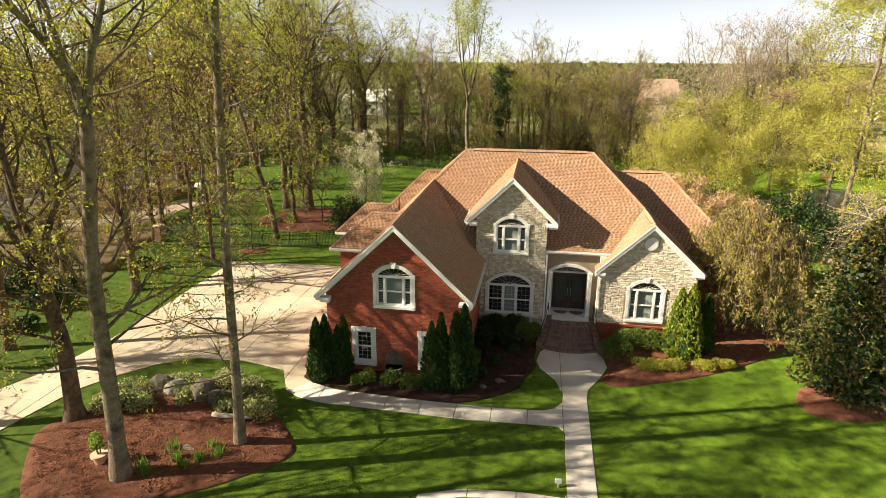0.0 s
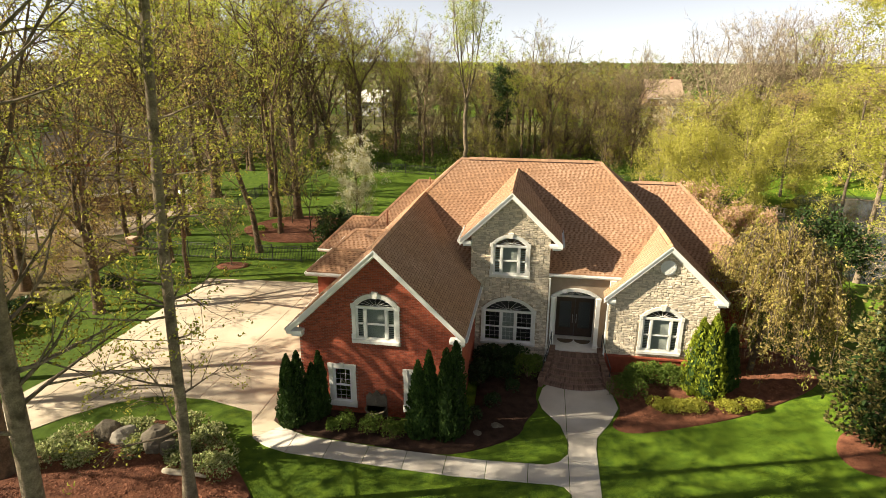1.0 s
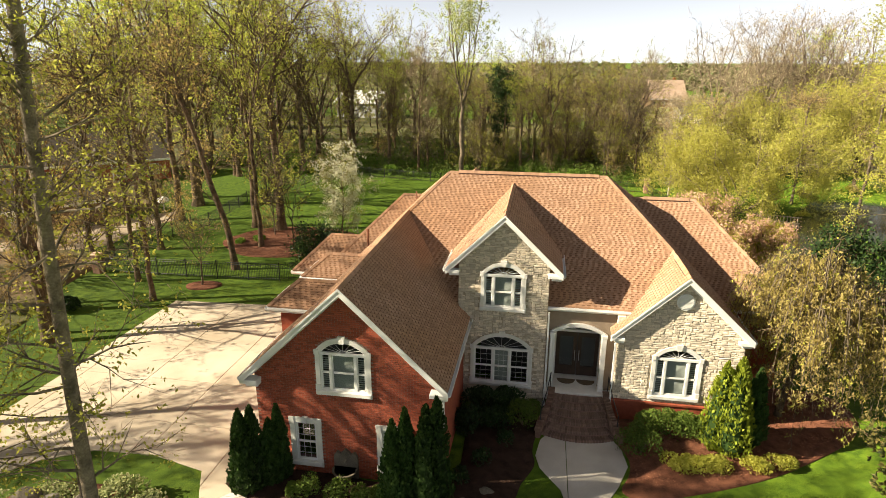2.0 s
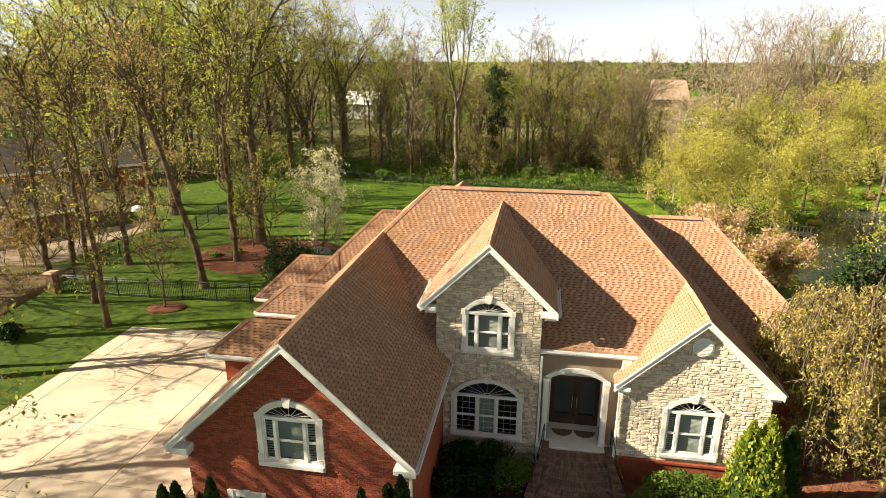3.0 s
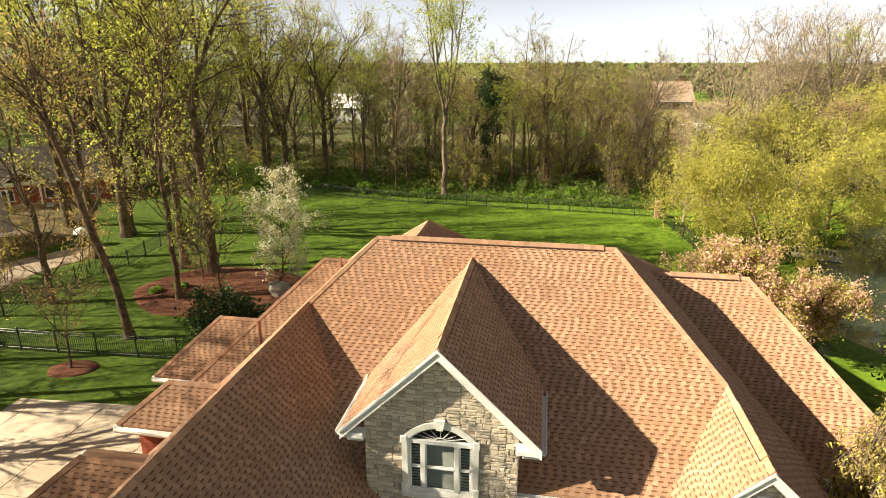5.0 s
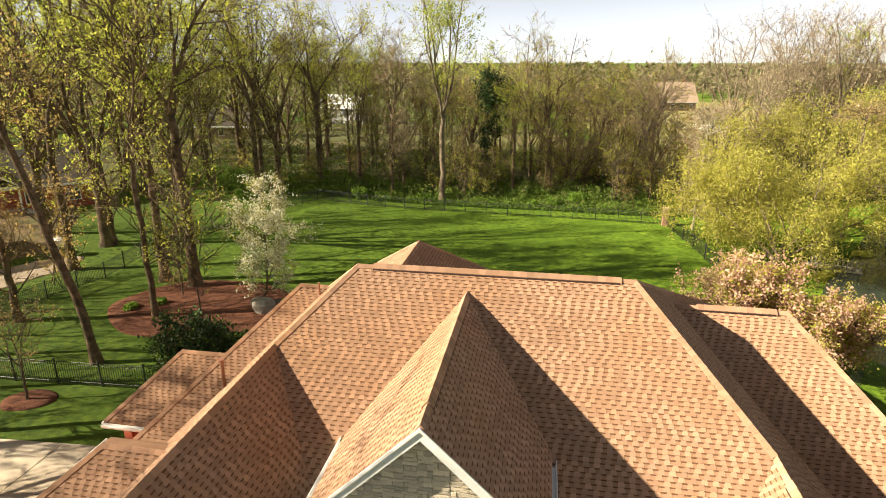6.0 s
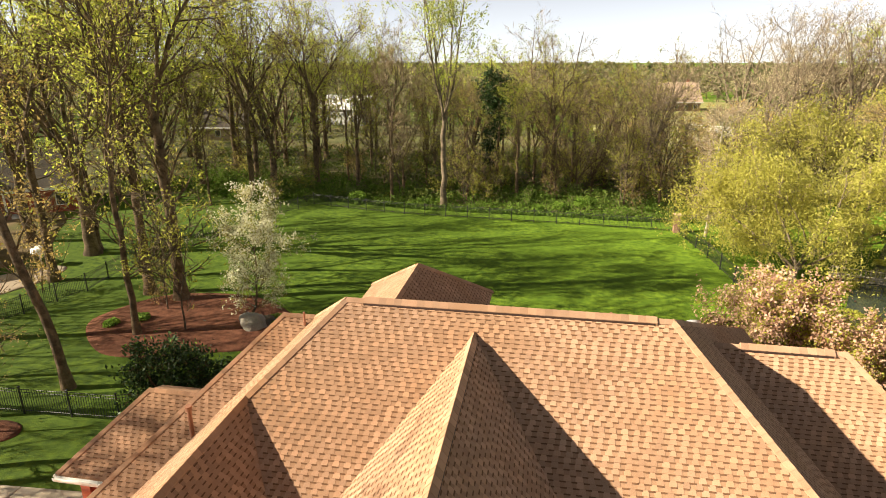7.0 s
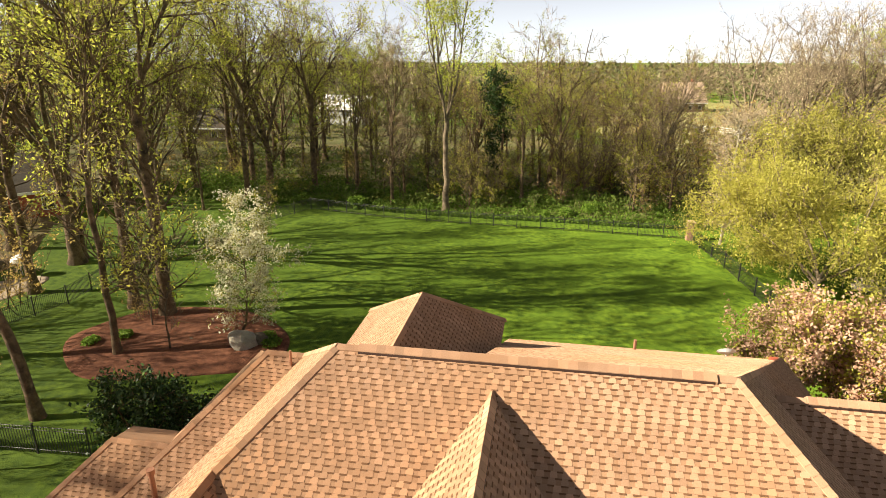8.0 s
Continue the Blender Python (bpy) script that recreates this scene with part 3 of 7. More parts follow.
class Slope:
    """A roof plane z = a + b x + c y over a polygon of the plan."""

    def __init__(self, a, b, c, poly):
        self.a, self.b, self.c, self.poly = a, b, c, poly
        g = math.hypot(b, c)
        self.h = (-b / g, -c / g)
        self.cos = 1 / math.hypot(1, g)
        self.across = (-self.h[1], self.h[0])
        self.n = Vector((-b, -c, 1)).normalized()

    def z(self, x, y):
        return self.a + self.b * x + self.c * y

    def st(self, x, y):
        return self.across[0] * x + self.across[1] * y, -(self.h[0] * x + self.h[1] * y) / self.cos

    def at(self, s, t, lift=0.0):
        d = -t * self.cos
        x, y = self.across[0] * s + self.h[0] * d, self.across[1] * s + self.h[1] * d
        return (x + self.n.x * lift, y + self.n.y * lift, self.z(x, y) + self.n.z * lift)

    def slab(self, build, thick=0.11):
        n = len(self.poly)
        top = [(x, y, self.z(x, y)) for x, y in self.poly]
        build.add([(x, y, z - thick) for x, y, z in top] + top, [tuple(reversed(range(n))), tuple(range(n, 2 * n))] + [(i, (i + 1) % n, n + (i + 1) % n, n + i) for i in range(n)])

    def rows(self):
        pts = [self.st(*p) for p in self.poly]
        lo, hi = min(p[1] for p in pts), max(p[1] for p in pts)
        t = lo
        while t < hi - 0.03:
            e = min(EXPO, hi - t)
            mid, cuts = t + e * 0.5, []
            for i in range(len(pts)):
                (s0, t0), (s1, t1) = pts[i - 1], pts[i]
                if (t0 > mid) != (t1 > mid):
                    cuts.append(s0 + (s1 - s0) * (mid - t0) / (t1 - t0))
            cuts.sort()
            yield t, e, list(zip(cuts[::2], cuts[1::2]))
            t += EXPO


def tooth(slope, s0, s1, t0, t1, low, high):
    v = [slope.at(s0, t0, 0.0), slope.at(s1, t0, 0.0), slope.at(s0, t0, low), slope.at(s1, t0, low), slope.at(s0, t1, high), slope.at(s1, t1, high)]
    return v, [(2, 3, 5, 4), (0, 1, 3, 2), (0, 2, 4), (1, 5, 3)]


ROOF_SLOPES = {
    "main_front": Slope(9.1 - 0.667 * 35.63, 0, 0.667, [(-4.18, 35.63), (-5.83, 33.3), (-2.74, 28.9), (-2.74, 29.31), (0.98, 29.31), (0.98, 29.15), (4.43, 29.15), (6.3, 31.91), (3.62, 35.63)]),
    "wing_right": Slope(7.549 - 0.96 * 5.83, -0.96, 0, [(-5.83, 22.85), (-5.83, 33.3), (-2.74, 28.9), (-2.74, 28.99), (-2.25, 28.99), (-2.25, 22.85)]),
    "left": Slope(9.1 + 0.94 * 4.18, 0.94, 0, [(-4.18, 35.63), (-5.83, 33.3), (-5.83, 22.85), (-9.6, 22.85), (-9.6, 43.29)]),
    "dormer_left": Slope(8.70 + 0.97 * 0.885, 0.97, 0, [(-0.885, 28.7), (-0.885, 35.03), (-3.285, 31.54), (-3.285, 28.7)]),
    "dormer_right": Slope(8.70 - 0.97 * 0.885, -0.97, 0, [(-0.885, 28.7), (-0.885, 35.03), (1.515, 31.54), (1.515, 28.7)]),
    "gable_left": Slope(6.62 - 0.97 * 6.30, 0.97, 0, [(6.3, 28.42), (6.3, 31.91), (4.43, 29.15), (3.6, 29.15), (3.6, 28.42)]),
    "right": Slope(9.1 + 0.925 * 3.62, -0.925, 0, [(3.62, 35.63), (6.3, 31.91), (6.3, 28.42), (8.97, 28.42), (9.13, 32.1), (5.17, 37.6), (9.13, 43.1), (9.2, 47.2)]),
    "right_wing": Slope(4.0 - 0.667 * 32.1, 0, 0.667, [(5.17, 37.6), (9.13, 32.1), (12.0, 32.1), (8.35, 37.6)]),
    "right_wing_end": Slope(7.67 + 1.005 * 8.35, -1.005, 0, [(8.35, 37.6), (12.0, 32.1), (12.0, 43.1)]),
    "right_wing_back": Slope(7.67 + 0.667 * 37.6, 0, -0.667, [(5.17, 37.6), (8.35, 37.6), (12.0, 43.1), (9.13, 43.1)]),
    "back": Slope(9.1 + 0.455 * 35.63, 0, -0.455, [(-1.2, 35.63), (3.62, 35.63), (9.2, 47.2), (-1.2, 47.2)]),
    "back_left": Slope(9.1 + 0.667 * 35.63, 0, -0.667, [(-4.18, 35.63), (-1.2, 35.63), (-1.2, 43.29), (-9.6, 43.29)]),
    "rear_gable_left": Slope(8.45 + 0.796 * 3.35, 0.796, 0, [(-3.35, 36.6), (-3.35, 40.3), (-5.8, 43.2), (-5.8, 39.53)]),
    "rear_gable_right": Slope(8.45 - 0.894 * 3.35, -0.894, 0, [(-3.35, 36.6), (-3.35, 40.3), (-1.17, 43.2), (-1.17, 39.53)]),
    "rear_gable_end": Slope(8.45 + 0.672 * 40.3, 0, -0.672, [(-3.35, 40.3), (-5.8, 43.2), (-1.17, 43.2)]),
    "porch_front": Slope(7.19 - 0.587 * 38.5, 0, 0.587, [(-7.3, 38.5), (-6.21, 38.5), (-9.52, 33.2), (-10.55, 33.2)]),
    "porch_end": Slope(7.19 + 0.957 * 7.3, 0.957, 0, [(-7.3, 38.5), (-10.55, 33.2), (-10.55, 44.0)]),
    "porch_back": Slope(7.19 + 0.56 * 38.5, 0, -0.56, [(-7.3, 38.5), (-6.21, 38.5), (-9.6, 44.0), (-10.55, 44.0)]),
    "bay_front": Slope(5.05 - 0.58 * 36.9, 0, 0.58, [(-11.2, 36.9), (-9.54, 36.9), (-11.02, 34.45), (-12.63, 34.45)]),
    "bay_end": Slope(5.05 + 0.995 * 11.2, 0.995, 0, [(-11.2, 36.9), (-12.63, 34.45), (-12.63, 39.35)]),
    "bay_back": Slope(5.05 + 0.58 * 36.9, 0, -0.58, [(-11.2, 36.9), (-9.54, 36.9), (-11.02, 39.35), (-12.63, 39.35)]),
}
for tag, y in (("a", 27.0), ("b", 30.4)):
    ROOF_SLOPES["loft_front_" + tag] = Slope(6.12 - 0.6 * y, 0, 0.6, [(-8.95, y), (-7.35, y), (-8.13, y - 1.2), (-9.82, y - 1.2)])
    ROOF_SLOPES["loft_back_" + tag] = Slope(6.12 + 0.6 * y, 0, -0.6, [(-8.95, y), (-7.35, y), (-8.13, y + 1.2), (-9.82, y + 1.2)])
    ROOF_SLOPES["loft_end_" + tag] = Slope(6.12 + 0.83 * 8.95, 0.83, 0, [(-8.95, y), (-9.82, y - 1.2), (-9.82, y + 1.2)])
ROOFS = {}
for key, s in ROOF_SLOPES.items():
    b = Build()
    s.slab(b)
    ROOFS[key] = part("roof", b, SHINGLE_BASE, house, "tan and brown asphalt shingle roof slope")
roof = ROOFS["main_front"]

# shingle courses: the raised tabs stand on a thinner course; the dark granule band between them paints in a shadow line
UNSEEN = {"back_left", "rear_gable_end", "right_wing_end", "right_wing_back", "porch_end", "porch_back", "bay_end", "bay_back", "loft_back_a", "loft_back_b", "loft_end_a", "loft_end_b"}
rng = random.Random(5)
field = Build()
near_tabs = []
for key, s in ROOF_SLOPES.items():
    if key in UNSEEN:
        continue
    for row, (t, e, spans) in enumerate(s.rows()):
        for s0, s1 in spans:
            if s1 - s0 < 0.05:
                continue
            field.add(*tooth(s, s0, s1, t, t + e + 0.01, 0.008, 0.002), 1)
            x = s0 - rng.uniform(0, 0.05) - (0.115 if row % 2 else 0)
            while x < s1:
                w, g = rng.uniform(0.125, 0.15), rng.uniform(0.085, 0.108)
                a, c = max(x, s0), min(x + w, s1)
                if c - a > 0.03:
                    px, py, _ = s.at((a + c) / 2, t)
                    if key == "main_front" and py > 34.55 and c - a > 0.12 and len(near_tabs) < 290:
                        near_tabs.append((s, a, c, t, e))
                    else:
                        field.add(*tooth(s, a, c, t, t + e + 0.012, rng.uniform(0.012, 0.016), 0.005), 0)
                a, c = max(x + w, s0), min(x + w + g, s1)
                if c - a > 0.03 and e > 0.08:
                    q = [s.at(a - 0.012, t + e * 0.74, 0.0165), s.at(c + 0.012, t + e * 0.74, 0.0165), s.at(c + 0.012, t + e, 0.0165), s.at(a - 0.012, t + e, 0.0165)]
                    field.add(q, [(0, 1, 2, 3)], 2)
                x += w + g
part("shingle_course", field, [SHINGLE_ROW, SHINGLE_BASE, SHADOW_BAND], house, "rows of tan laminated shingles", kind="stuff")

# ridge and hip caps
caps = Build()


def cap_run(p, q, s1, s2, half=0.115, lift=0.024, vent=0.0, step=0.19):
    p, q = Vector(p), Vector(q)
    d = (q - p).normalized()
    sides = []
    for s in (s1, s2):
        v = s.n.cross(d).normalized()
        sides.append(v if v.z < 0 else -v)
    n = max(1, int((q - p).length / step))
    up = (s1.n + s2.n).normalized()
    # the vent's strip is coloured dark to paint the shadow line below the caps
    if vent:
        rise, drop, strip = up * (lift + vent - 0.006), up * 0.10, Build()
        edge = [sides[0] * (half + 0.006), Vector((0, 0, 0)), sides[1] * (half + 0.006)]
        row = [edge[0] - drop, edge[0] + rise, edge[1] + rise, edge[2] + rise, edge[2] - drop]
        strip.add([tuple(e + o) for e in (p, q) for o in row], [(i, i + 1, i + 6, i + 5) for i in range(4)])
        part("ridge_vent", strip, VENT_SHADOW, house, "vent strip coloured dark for the shadow under the ridge caps")
    for i in range(n):
        a, c = p + (q - p) * (i / n), p + (q - p) * ((i + 1.25) / n)
        l0, l1 = lift + vent + 0.016, lift + vent + 0.004
        v = []
        for pt, l in ((a, l0), (c, l1)):
            top = pt + up * l
            v += [tuple(top + sides[0] * half), tuple(top + sides[0] * half * 0.3 + up * 0.02), tuple(top + up * 0.028), tuple(top + sides[1] * half * 0.3 + up * 0.02), tuple(top + sides[1] * half)]
        lo = [tuple(Vector(v[k]) - up * (0.02 + vent)) for k in (0, 4, 5, 9)]
        caps.add(v + lo, [(0, 1, 6, 5), (1, 2, 7, 6), (2, 3, 8, 7), (3, 4, 9, 8), (0, 4, 3, 2, 1), (0, 5, 12, 10), (4, 11, 13, 9)])


R = ROOF_SLOPES
cap_run((-4.18, 35.63, 9.1), (3.62, 35.63, 9.1), R["main_front"], R["back"])
cap_run((-3.7, 35.63, 9.1), (3.2, 35.63, 9.1), R["main_front"], R["back"], 0.15, 0.025, 0.045)
cap_run((-5.83, 33.3, 7.55), (-4.18, 35.63, 9.1), R["main_front"], R["left"])
cap_run((-5.83, 22.85, 7.55), (-5.83, 33.3, 7.55), R["wing_right"], R["left"])
cap_run((-0.885, 28.7, 8.70), (-0.885, 35.0, 8.70), R["dormer_left"], R["dormer_right"])
cap_run((-0.885, 29.4, 8.70), (-0.885, 34.7, 8.70), R["dormer_left"], R["dormer_right"], 0.16, 0.03, 0.03)
cap_run((6.3, 31.91, 6.62), (3.62, 35.63, 9.1), R["main_front"], R["right"])
cap_run((6.3, 28.42, 6.62), (6.3, 31.91, 6.62), R["gable_left"], R["right"])
cap_run((6.3, 28.9, 6.62), (6.3, 31.0, 6.62), R["gable_left"], R["right"], 0.16, 0.03, 0.03)
cap_run((5.17, 37.6, 7.67), (8.35, 37.6, 7.67), R["right_wing"], R["right_wing_back"])
cap_run((5.8, 37.6, 7.67), (8.0, 37.6, 7.67), R["right_wing"], R["right_wing_back"], 0.16, 0.03, 0.04)
cap_run((12.0, 32.1, 4.0), (8.35, 37.6, 7.67), R["right_wing"], R["right_wing_end"])
cap_run((9.2, 47.2, 3.84), (3.62, 35.63, 9.1), R["back"], R["right"])
cap_run((-9.6, 43.29, 4.0), (-4.18, 35.63, 9.1), R["left"], R["back_left"])
cap_run((-3.35, 36.6, 8.45), (-3.35, 40.3, 8.45), R["rear_gable_left"], R["rear_gable_right"])
cap_run((-5.8, 43.2, 6.5), (-3.35, 40.3, 8.45), R["rear_gable_left"], R["rear_gable_end"], 0.12)
cap_run((-1.17, 43.2, 6.5), (-3.35, 40.3, 8.45), R["rear_gable_right"], R["rear_gable_end"], 0.12)
cap_run((-7.3, 38.5, 7.19), (-6.21, 38.5, 7.19), R["porch_front"], R["porch_back"])
cap_run((-10.55, 33.2, 4.08), (-7.3, 38.5, 7.19), R["porch_front"], R["porch_end"], 0.12)
cap_run((-11.2, 36.9, 5.05), (-9.6, 36.9, 5.05), R["bay_front"], R["bay_back"])
cap_run((-12.63, 34.45, 3.63), (-11.2, 36.9, 5.05), R["bay_front"], R["bay_end"], 0.12)
for tag, y in (("a", 27.0), ("b", 30.4)):
    cap_run((-8.95, y, 6.12), (-7.35, y, 6.12), R["loft_front_" + tag], R["loft_back_" + tag])
    cap_run((-9.82, y - 1.2, 5.4), (-8.95, y, 6.12), R["loft_front_" + tag], R["loft_end_" + tag], 0.12)
part("ridge_cap", caps, SHINGLE_ROW, house, "overlapping tan ridge cap shingles", kind="stuff")

# rakes, cornice returns, soffits and gutters


def rake(name, slope, x0, x1, y, wall_y):
    """White boards along the front edge of a gable slope, with the soffit back to the wall."""
    b = Build()
    z0, z1 = slope.z(x0, y), slope.z(x1, y)
    b.prism([(x0, z0 - 0.02), (x1, z1 - 0.02), (x1, z1 - 0.26), (x0, z0 - 0.26)], y - 0.02, y + 0.03, "y")
    b.prism([(x0, z0 + 0.015), (x1, z1 + 0.015), (x1, z1 - 0.06), (x0, z0 - 0.06)], y - 0.05, y - 0.02, "y")
    b.prism([(x0, z0 - 0.13), (x1, z1 - 0.13), (x1, z1 - 0.17), (x0, z0 - 0.17)], y + 0.03, wall_y + 0.03, "y")
    b.prism([(x0, z0 - 0.17), (x1, z1 - 0.17), (x1, z1 - 0.36), (x0, z0 - 0.36)], wall_y - 0.03, wall_y - 0.002, "y")
    part("rake_board", b, TRIM, house, "white painted rake board")


rake("r", R["wing_right"], -5.83, -2.22, 22.85, 23.25)
rake("r", R["left"], -9.63, -5.83, 22.85, 23.25)
rake("r", R["dormer_left"], -3.3, -0.885, 28.7, 29.0)
rake("r", R["dormer_right"], -0.885, 1.53, 28.7, 29.0)
rake("r", R["gable_left"], 3.58, 6.3, 28.42, 28.66)
rake("r", R["right"], 6.3, 8.99, 28.42, 28.66)
for x0, x1, y0, y1, z in ((-9.62, -9.0, 22.87, 23.28, 3.62), (-2.86, -2.24, 22.87, 23.28, 3.72), (-3.28, -2.72, 28.72, 29.02, 6.05), (0.94, 1.5, 28.72, 29.02, 6.05), (3.6, 4.12, 28.44, 28.68, 3.66), (8.44, 8.96, 28.44, 28.68, 3.83)):
    b = Build().soft_box(x0, x1, y0, y1, z + 0.10, z + 0.24, 0.02)
    b.soft_box(x0 + 0.14, x1 - 0.02, y0 + 0.08, y1 - 0.01, z - 0.02, z + 0.10, 0.02)
    part("cornice_return", b, TRIM, house, "white boxed cornice return")


def gutter(p, q, out):
    """An open white gutter from p to q, its lip on the side out."""
    p, q, o = Vector(p), Vector(q), Vector(out).normalized()
    prof = [(0, 0.03), (0, -0.10), (0.08, -0.12), (0.12, -0.04), (0.12, 0.02), (0.105, 0.02), (0.10, -0.035), (0.07, -0.10), (0.012, -0.085), (0.012, 0.03)]
    n = len(prof)
    b = Build()
    v = [tuple(e + o * a + Vector((0, 0, c))) for e in (p, q) for a, c in prof]
    b.add(v, [tuple(reversed(range(n))), tuple(range(n, 2 * n))] + [(i, (i + 1) % n, n + (i + 1) % n, n + i) for i in range(n)])
    part("gutter", b, TRIM, house, "white metal eaves gutter")


gutter((1.0, 29.14, 4.74), (4.35, 29.14, 4.74), (0, -1, 0))
gutter((9.15, 32.09, 3.93), (12.05, 32.09, 3.93), (0, -1, 0))
gutter((-2.24, 22.9, 4.02), (-2.24, 28.9, 4.02), (1, 0, 0))
gutter((1.52, 28.75, 6.3), (1.52, 31.4, 6.3), (1, 0, 0))
gutter((-3.29, 28.75, 6.3), (-3.29, 31.4, 6.3), (-1, 0, 0))
gutter((8.98, 28.5, 4.07), (9.15, 32.0, 3.92), (1, 0, 0))
gutter((-9.61, 22.9, 3.92), (-9.61, 33.1, 3.92), (-1, 0, 0))
gutter((-10.6, 33.19, 4.0), (-9.5, 33.19, 4.0), (0, -1, 0))
gutter((-12.68, 34.44, 3.56), (-11.0, 34.44, 3.56), (0, -1, 0))
gutter((-12.64, 34.45, 3.56), (-12.64, 39.3, 3.56), (-1, 0, 0))
for y in (25.79, 29.19):
    gutter((-9.86, y, 5.33), (-8.15, y, 5.33), (0, -1, 0))
    gutter((-9.83, y, 5.33), (-9.83, y + 2.4, 5.33), (-1, 0, 0))
for x, y, z0, z1 in ((-2.42, 23.12, 0.1, 3.75), (3.78, 28.56, 0.4, 3.6), (1.06, 28.9, 0.3, 4.6), (-9.34, 33.45, 0.1, 3.7)):
    b = Build().soft_box(x - 0.04, x + 0.04, y - 0.035, y + 0.035, z0, z1, 0.01)
    b.soft_box(x - 0.05, x + 0.05, y - 0.14, y + 0.03, z0 - 0.06, z0, 0.01)
    part("downspout", b, TRIM, house, "white square downspout")
part("brick_column", Build().soft_box(-11.5, -11.1, 34.9, 35.3, 0, 3.5, 0.02).soft_box(-11.55, -11.05, 34.85, 35.35, 3.3, 3.5, 0.02), TRIM, house, "white square porch post")

# ---- windows ----


def ring_path(poly, off):
    """A polygon moved outwards by off (its points run anticlockwise in x and z)."""
    out = []
    n = len(poly)
    for i in range(n):
        p, a, c = Vector(poly[i]), Vector(poly[i - 1]), Vector(poly[(i + 1) % n])
        e1, e2 = (p - a).normalized(), (c - p).normalized()
        n1, n2 = Vector((e1.y, -e1.x)), Vector((e2.y, -e2.x))
        m = (n1 + n2).normalized()
        out.append(tuple(p + m * off / max(0.4, m.dot(n1))))
    return out


def window(poly, wall_y, kind, trim, sill=True, blinds=True, key=True):
    """A window with a proud white surround, sashes, muntins, panes and blinds."""
    xs, zs = [p[0] for p in poly], [p[1] for p in poly]
    x0, x1, z0, z1 = min(xs), max(xs), min(zs), max(zs)
    cx = (x0 + x1) / 2
    y = wall_y - 0.06
    b = Build()
    outer = ring_path(poly, trim)
    b.sheet_with_holes(outer, [poly], y, wall_y + 0.15)
    w = part("window", b, LIMESTONE, house, "white surround with an arched head" if key else "white surround with corner blocks")
    for sx, ex in ((x0 - trim - 0.03, x0 - 0.01), (x1 + 0.01, x1 + trim + 0.03)):
        part("corner_block", Build().soft_box(sx, ex, y - 0.025, y + 0.02, z0 - trim - 0.03, z0 + 0.22 if key else z0 + 0.12, 0.015), LIMESTONE, w)
        zt = poly[2][1] if key else z1
        part("corner_block", Build().soft_box(sx, ex, y - 0.022, y + 0.02, zt - 0.08, zt + 0.12 if key else zt + trim + 0.02, 0.015), LIMESTONE, w)
    if sill:
        part("sill", Build().soft_box(x0 - trim, x1 + trim, y - 0.07, y + 0.05, z0 - trim * 0.95, z0 - 0.01, 0.02), LIMESTONE, w)
    if key:
        kz = z1 - 0.03
        part("keystone", Build().prism([(cx - 0.08, kz), (cx + 0.08, kz), (cx + 0.13, kz + trim + 0.12), (cx - 0.13, kz + trim + 0.12)], y - 0.05, y + 0.04, "y"), LIMESTONE, w)
    else:
        part("keystone", Build().prism([(cx - 0.07, z1), (cx + 0.07, z1), (cx + 0.1, z1 + trim + 0.05), (cx - 0.1, z1 + trim + 0.05)], y - 0.05, y + 0.04, "y"), LIMESTONE, w)
    fy = wall_y - 0.012
    fb = Build()
    fb.sheet_with_holes(poly, [ring_path(poly, -0.05)], fy, fy + 0.08)
    mb = Build()
    spring = poly[2][1] if kind != "sash" else z1
    if kind in ("three", "wide"):
        fb.box(x0 + 0.03, x1 - 0.03, fy - 0.02, fy + 0.07, spring - 0.09, spring + 0.01)
        side = 0.34 if kind == "three" else (x1 - x0) / 3
        lights = [(x0 + 0.05, x0 + side), (x0 + side + 0.09, x1 - side - 0.09), (x1 - side, x1 - 0.05)]
        fb.box(x0 + side, x0 + side + 0.09, fy - 0.02, fy + 0.07, z0 + 0.04, spring - 0.08)
        fb.box(x1 - side - 0.09, x1 - side, fy - 0.02, fy + 0.07, z0 + 0.04, spring - 0.08)
        rise, hw = z1 - spring, (x1 - x0) / 2
        for i in range(1, 8):
            a = math.pi * i / 8
            mb.tube([(cx + 0.13 * math.cos(a), fy + 0.03, spring + 0.07 * math.sin(a)), (cx + (hw - 0.05) * math.cos(a), fy + 0.03, spring + (rise - 0.03) * math.sin(a))], [0.009, 0.009], 4)
        arc = [(cx + 0.14 * math.cos(math.pi * i / 8), fy + 0.03, spring + 0.09 * math.sin(math.pi * i / 8)) for i in range(9)]
        mb.tube(arc, [0.016] * 9, 4)
        top = spring - 0.09
    else:
        lights, top = [(x0 + 0.05, x1 - 0.05)], z1 - 0.05
    for a, c in lights:
        mid = (z0 + top) / 2
        sash = 0.035
        for q0, q1, dy in ((z0 + 0.05, mid, 0.015), (mid, top, 0.035)):
            fb.box(a, c, fy + dy, fy + dy + 0.03, q0, q0 + sash)
            fb.box(a, c, fy + dy, fy + dy + 0.03, q1 - sash, q1)
            fb.box(a, a + sash, fy + dy, fy + dy + 0.03, q0, q1)
            fb.box(c - sash, c, fy + dy, fy + dy + 0.03, q0, q1)
            if kind == "three":
                continue
            cols = 2 if c - a < 0.4 else 3
            for i in range(1, cols):
                xx = a + (c - a) * i / cols
                mb.box(xx - 0.004, xx + 0.004, fy + dy + 0.005, fy + dy + 0.02, q0, q1)
            for i in range(1, 3):
                zz = q0 + (q1 - q0) * i / 3
                mb.box(a, c, fy + dy + 0.005, fy + dy + 0.02, zz - 0.004, zz + 0.004)
    part("frame", fb, TRIM, w, "white painted window frame")
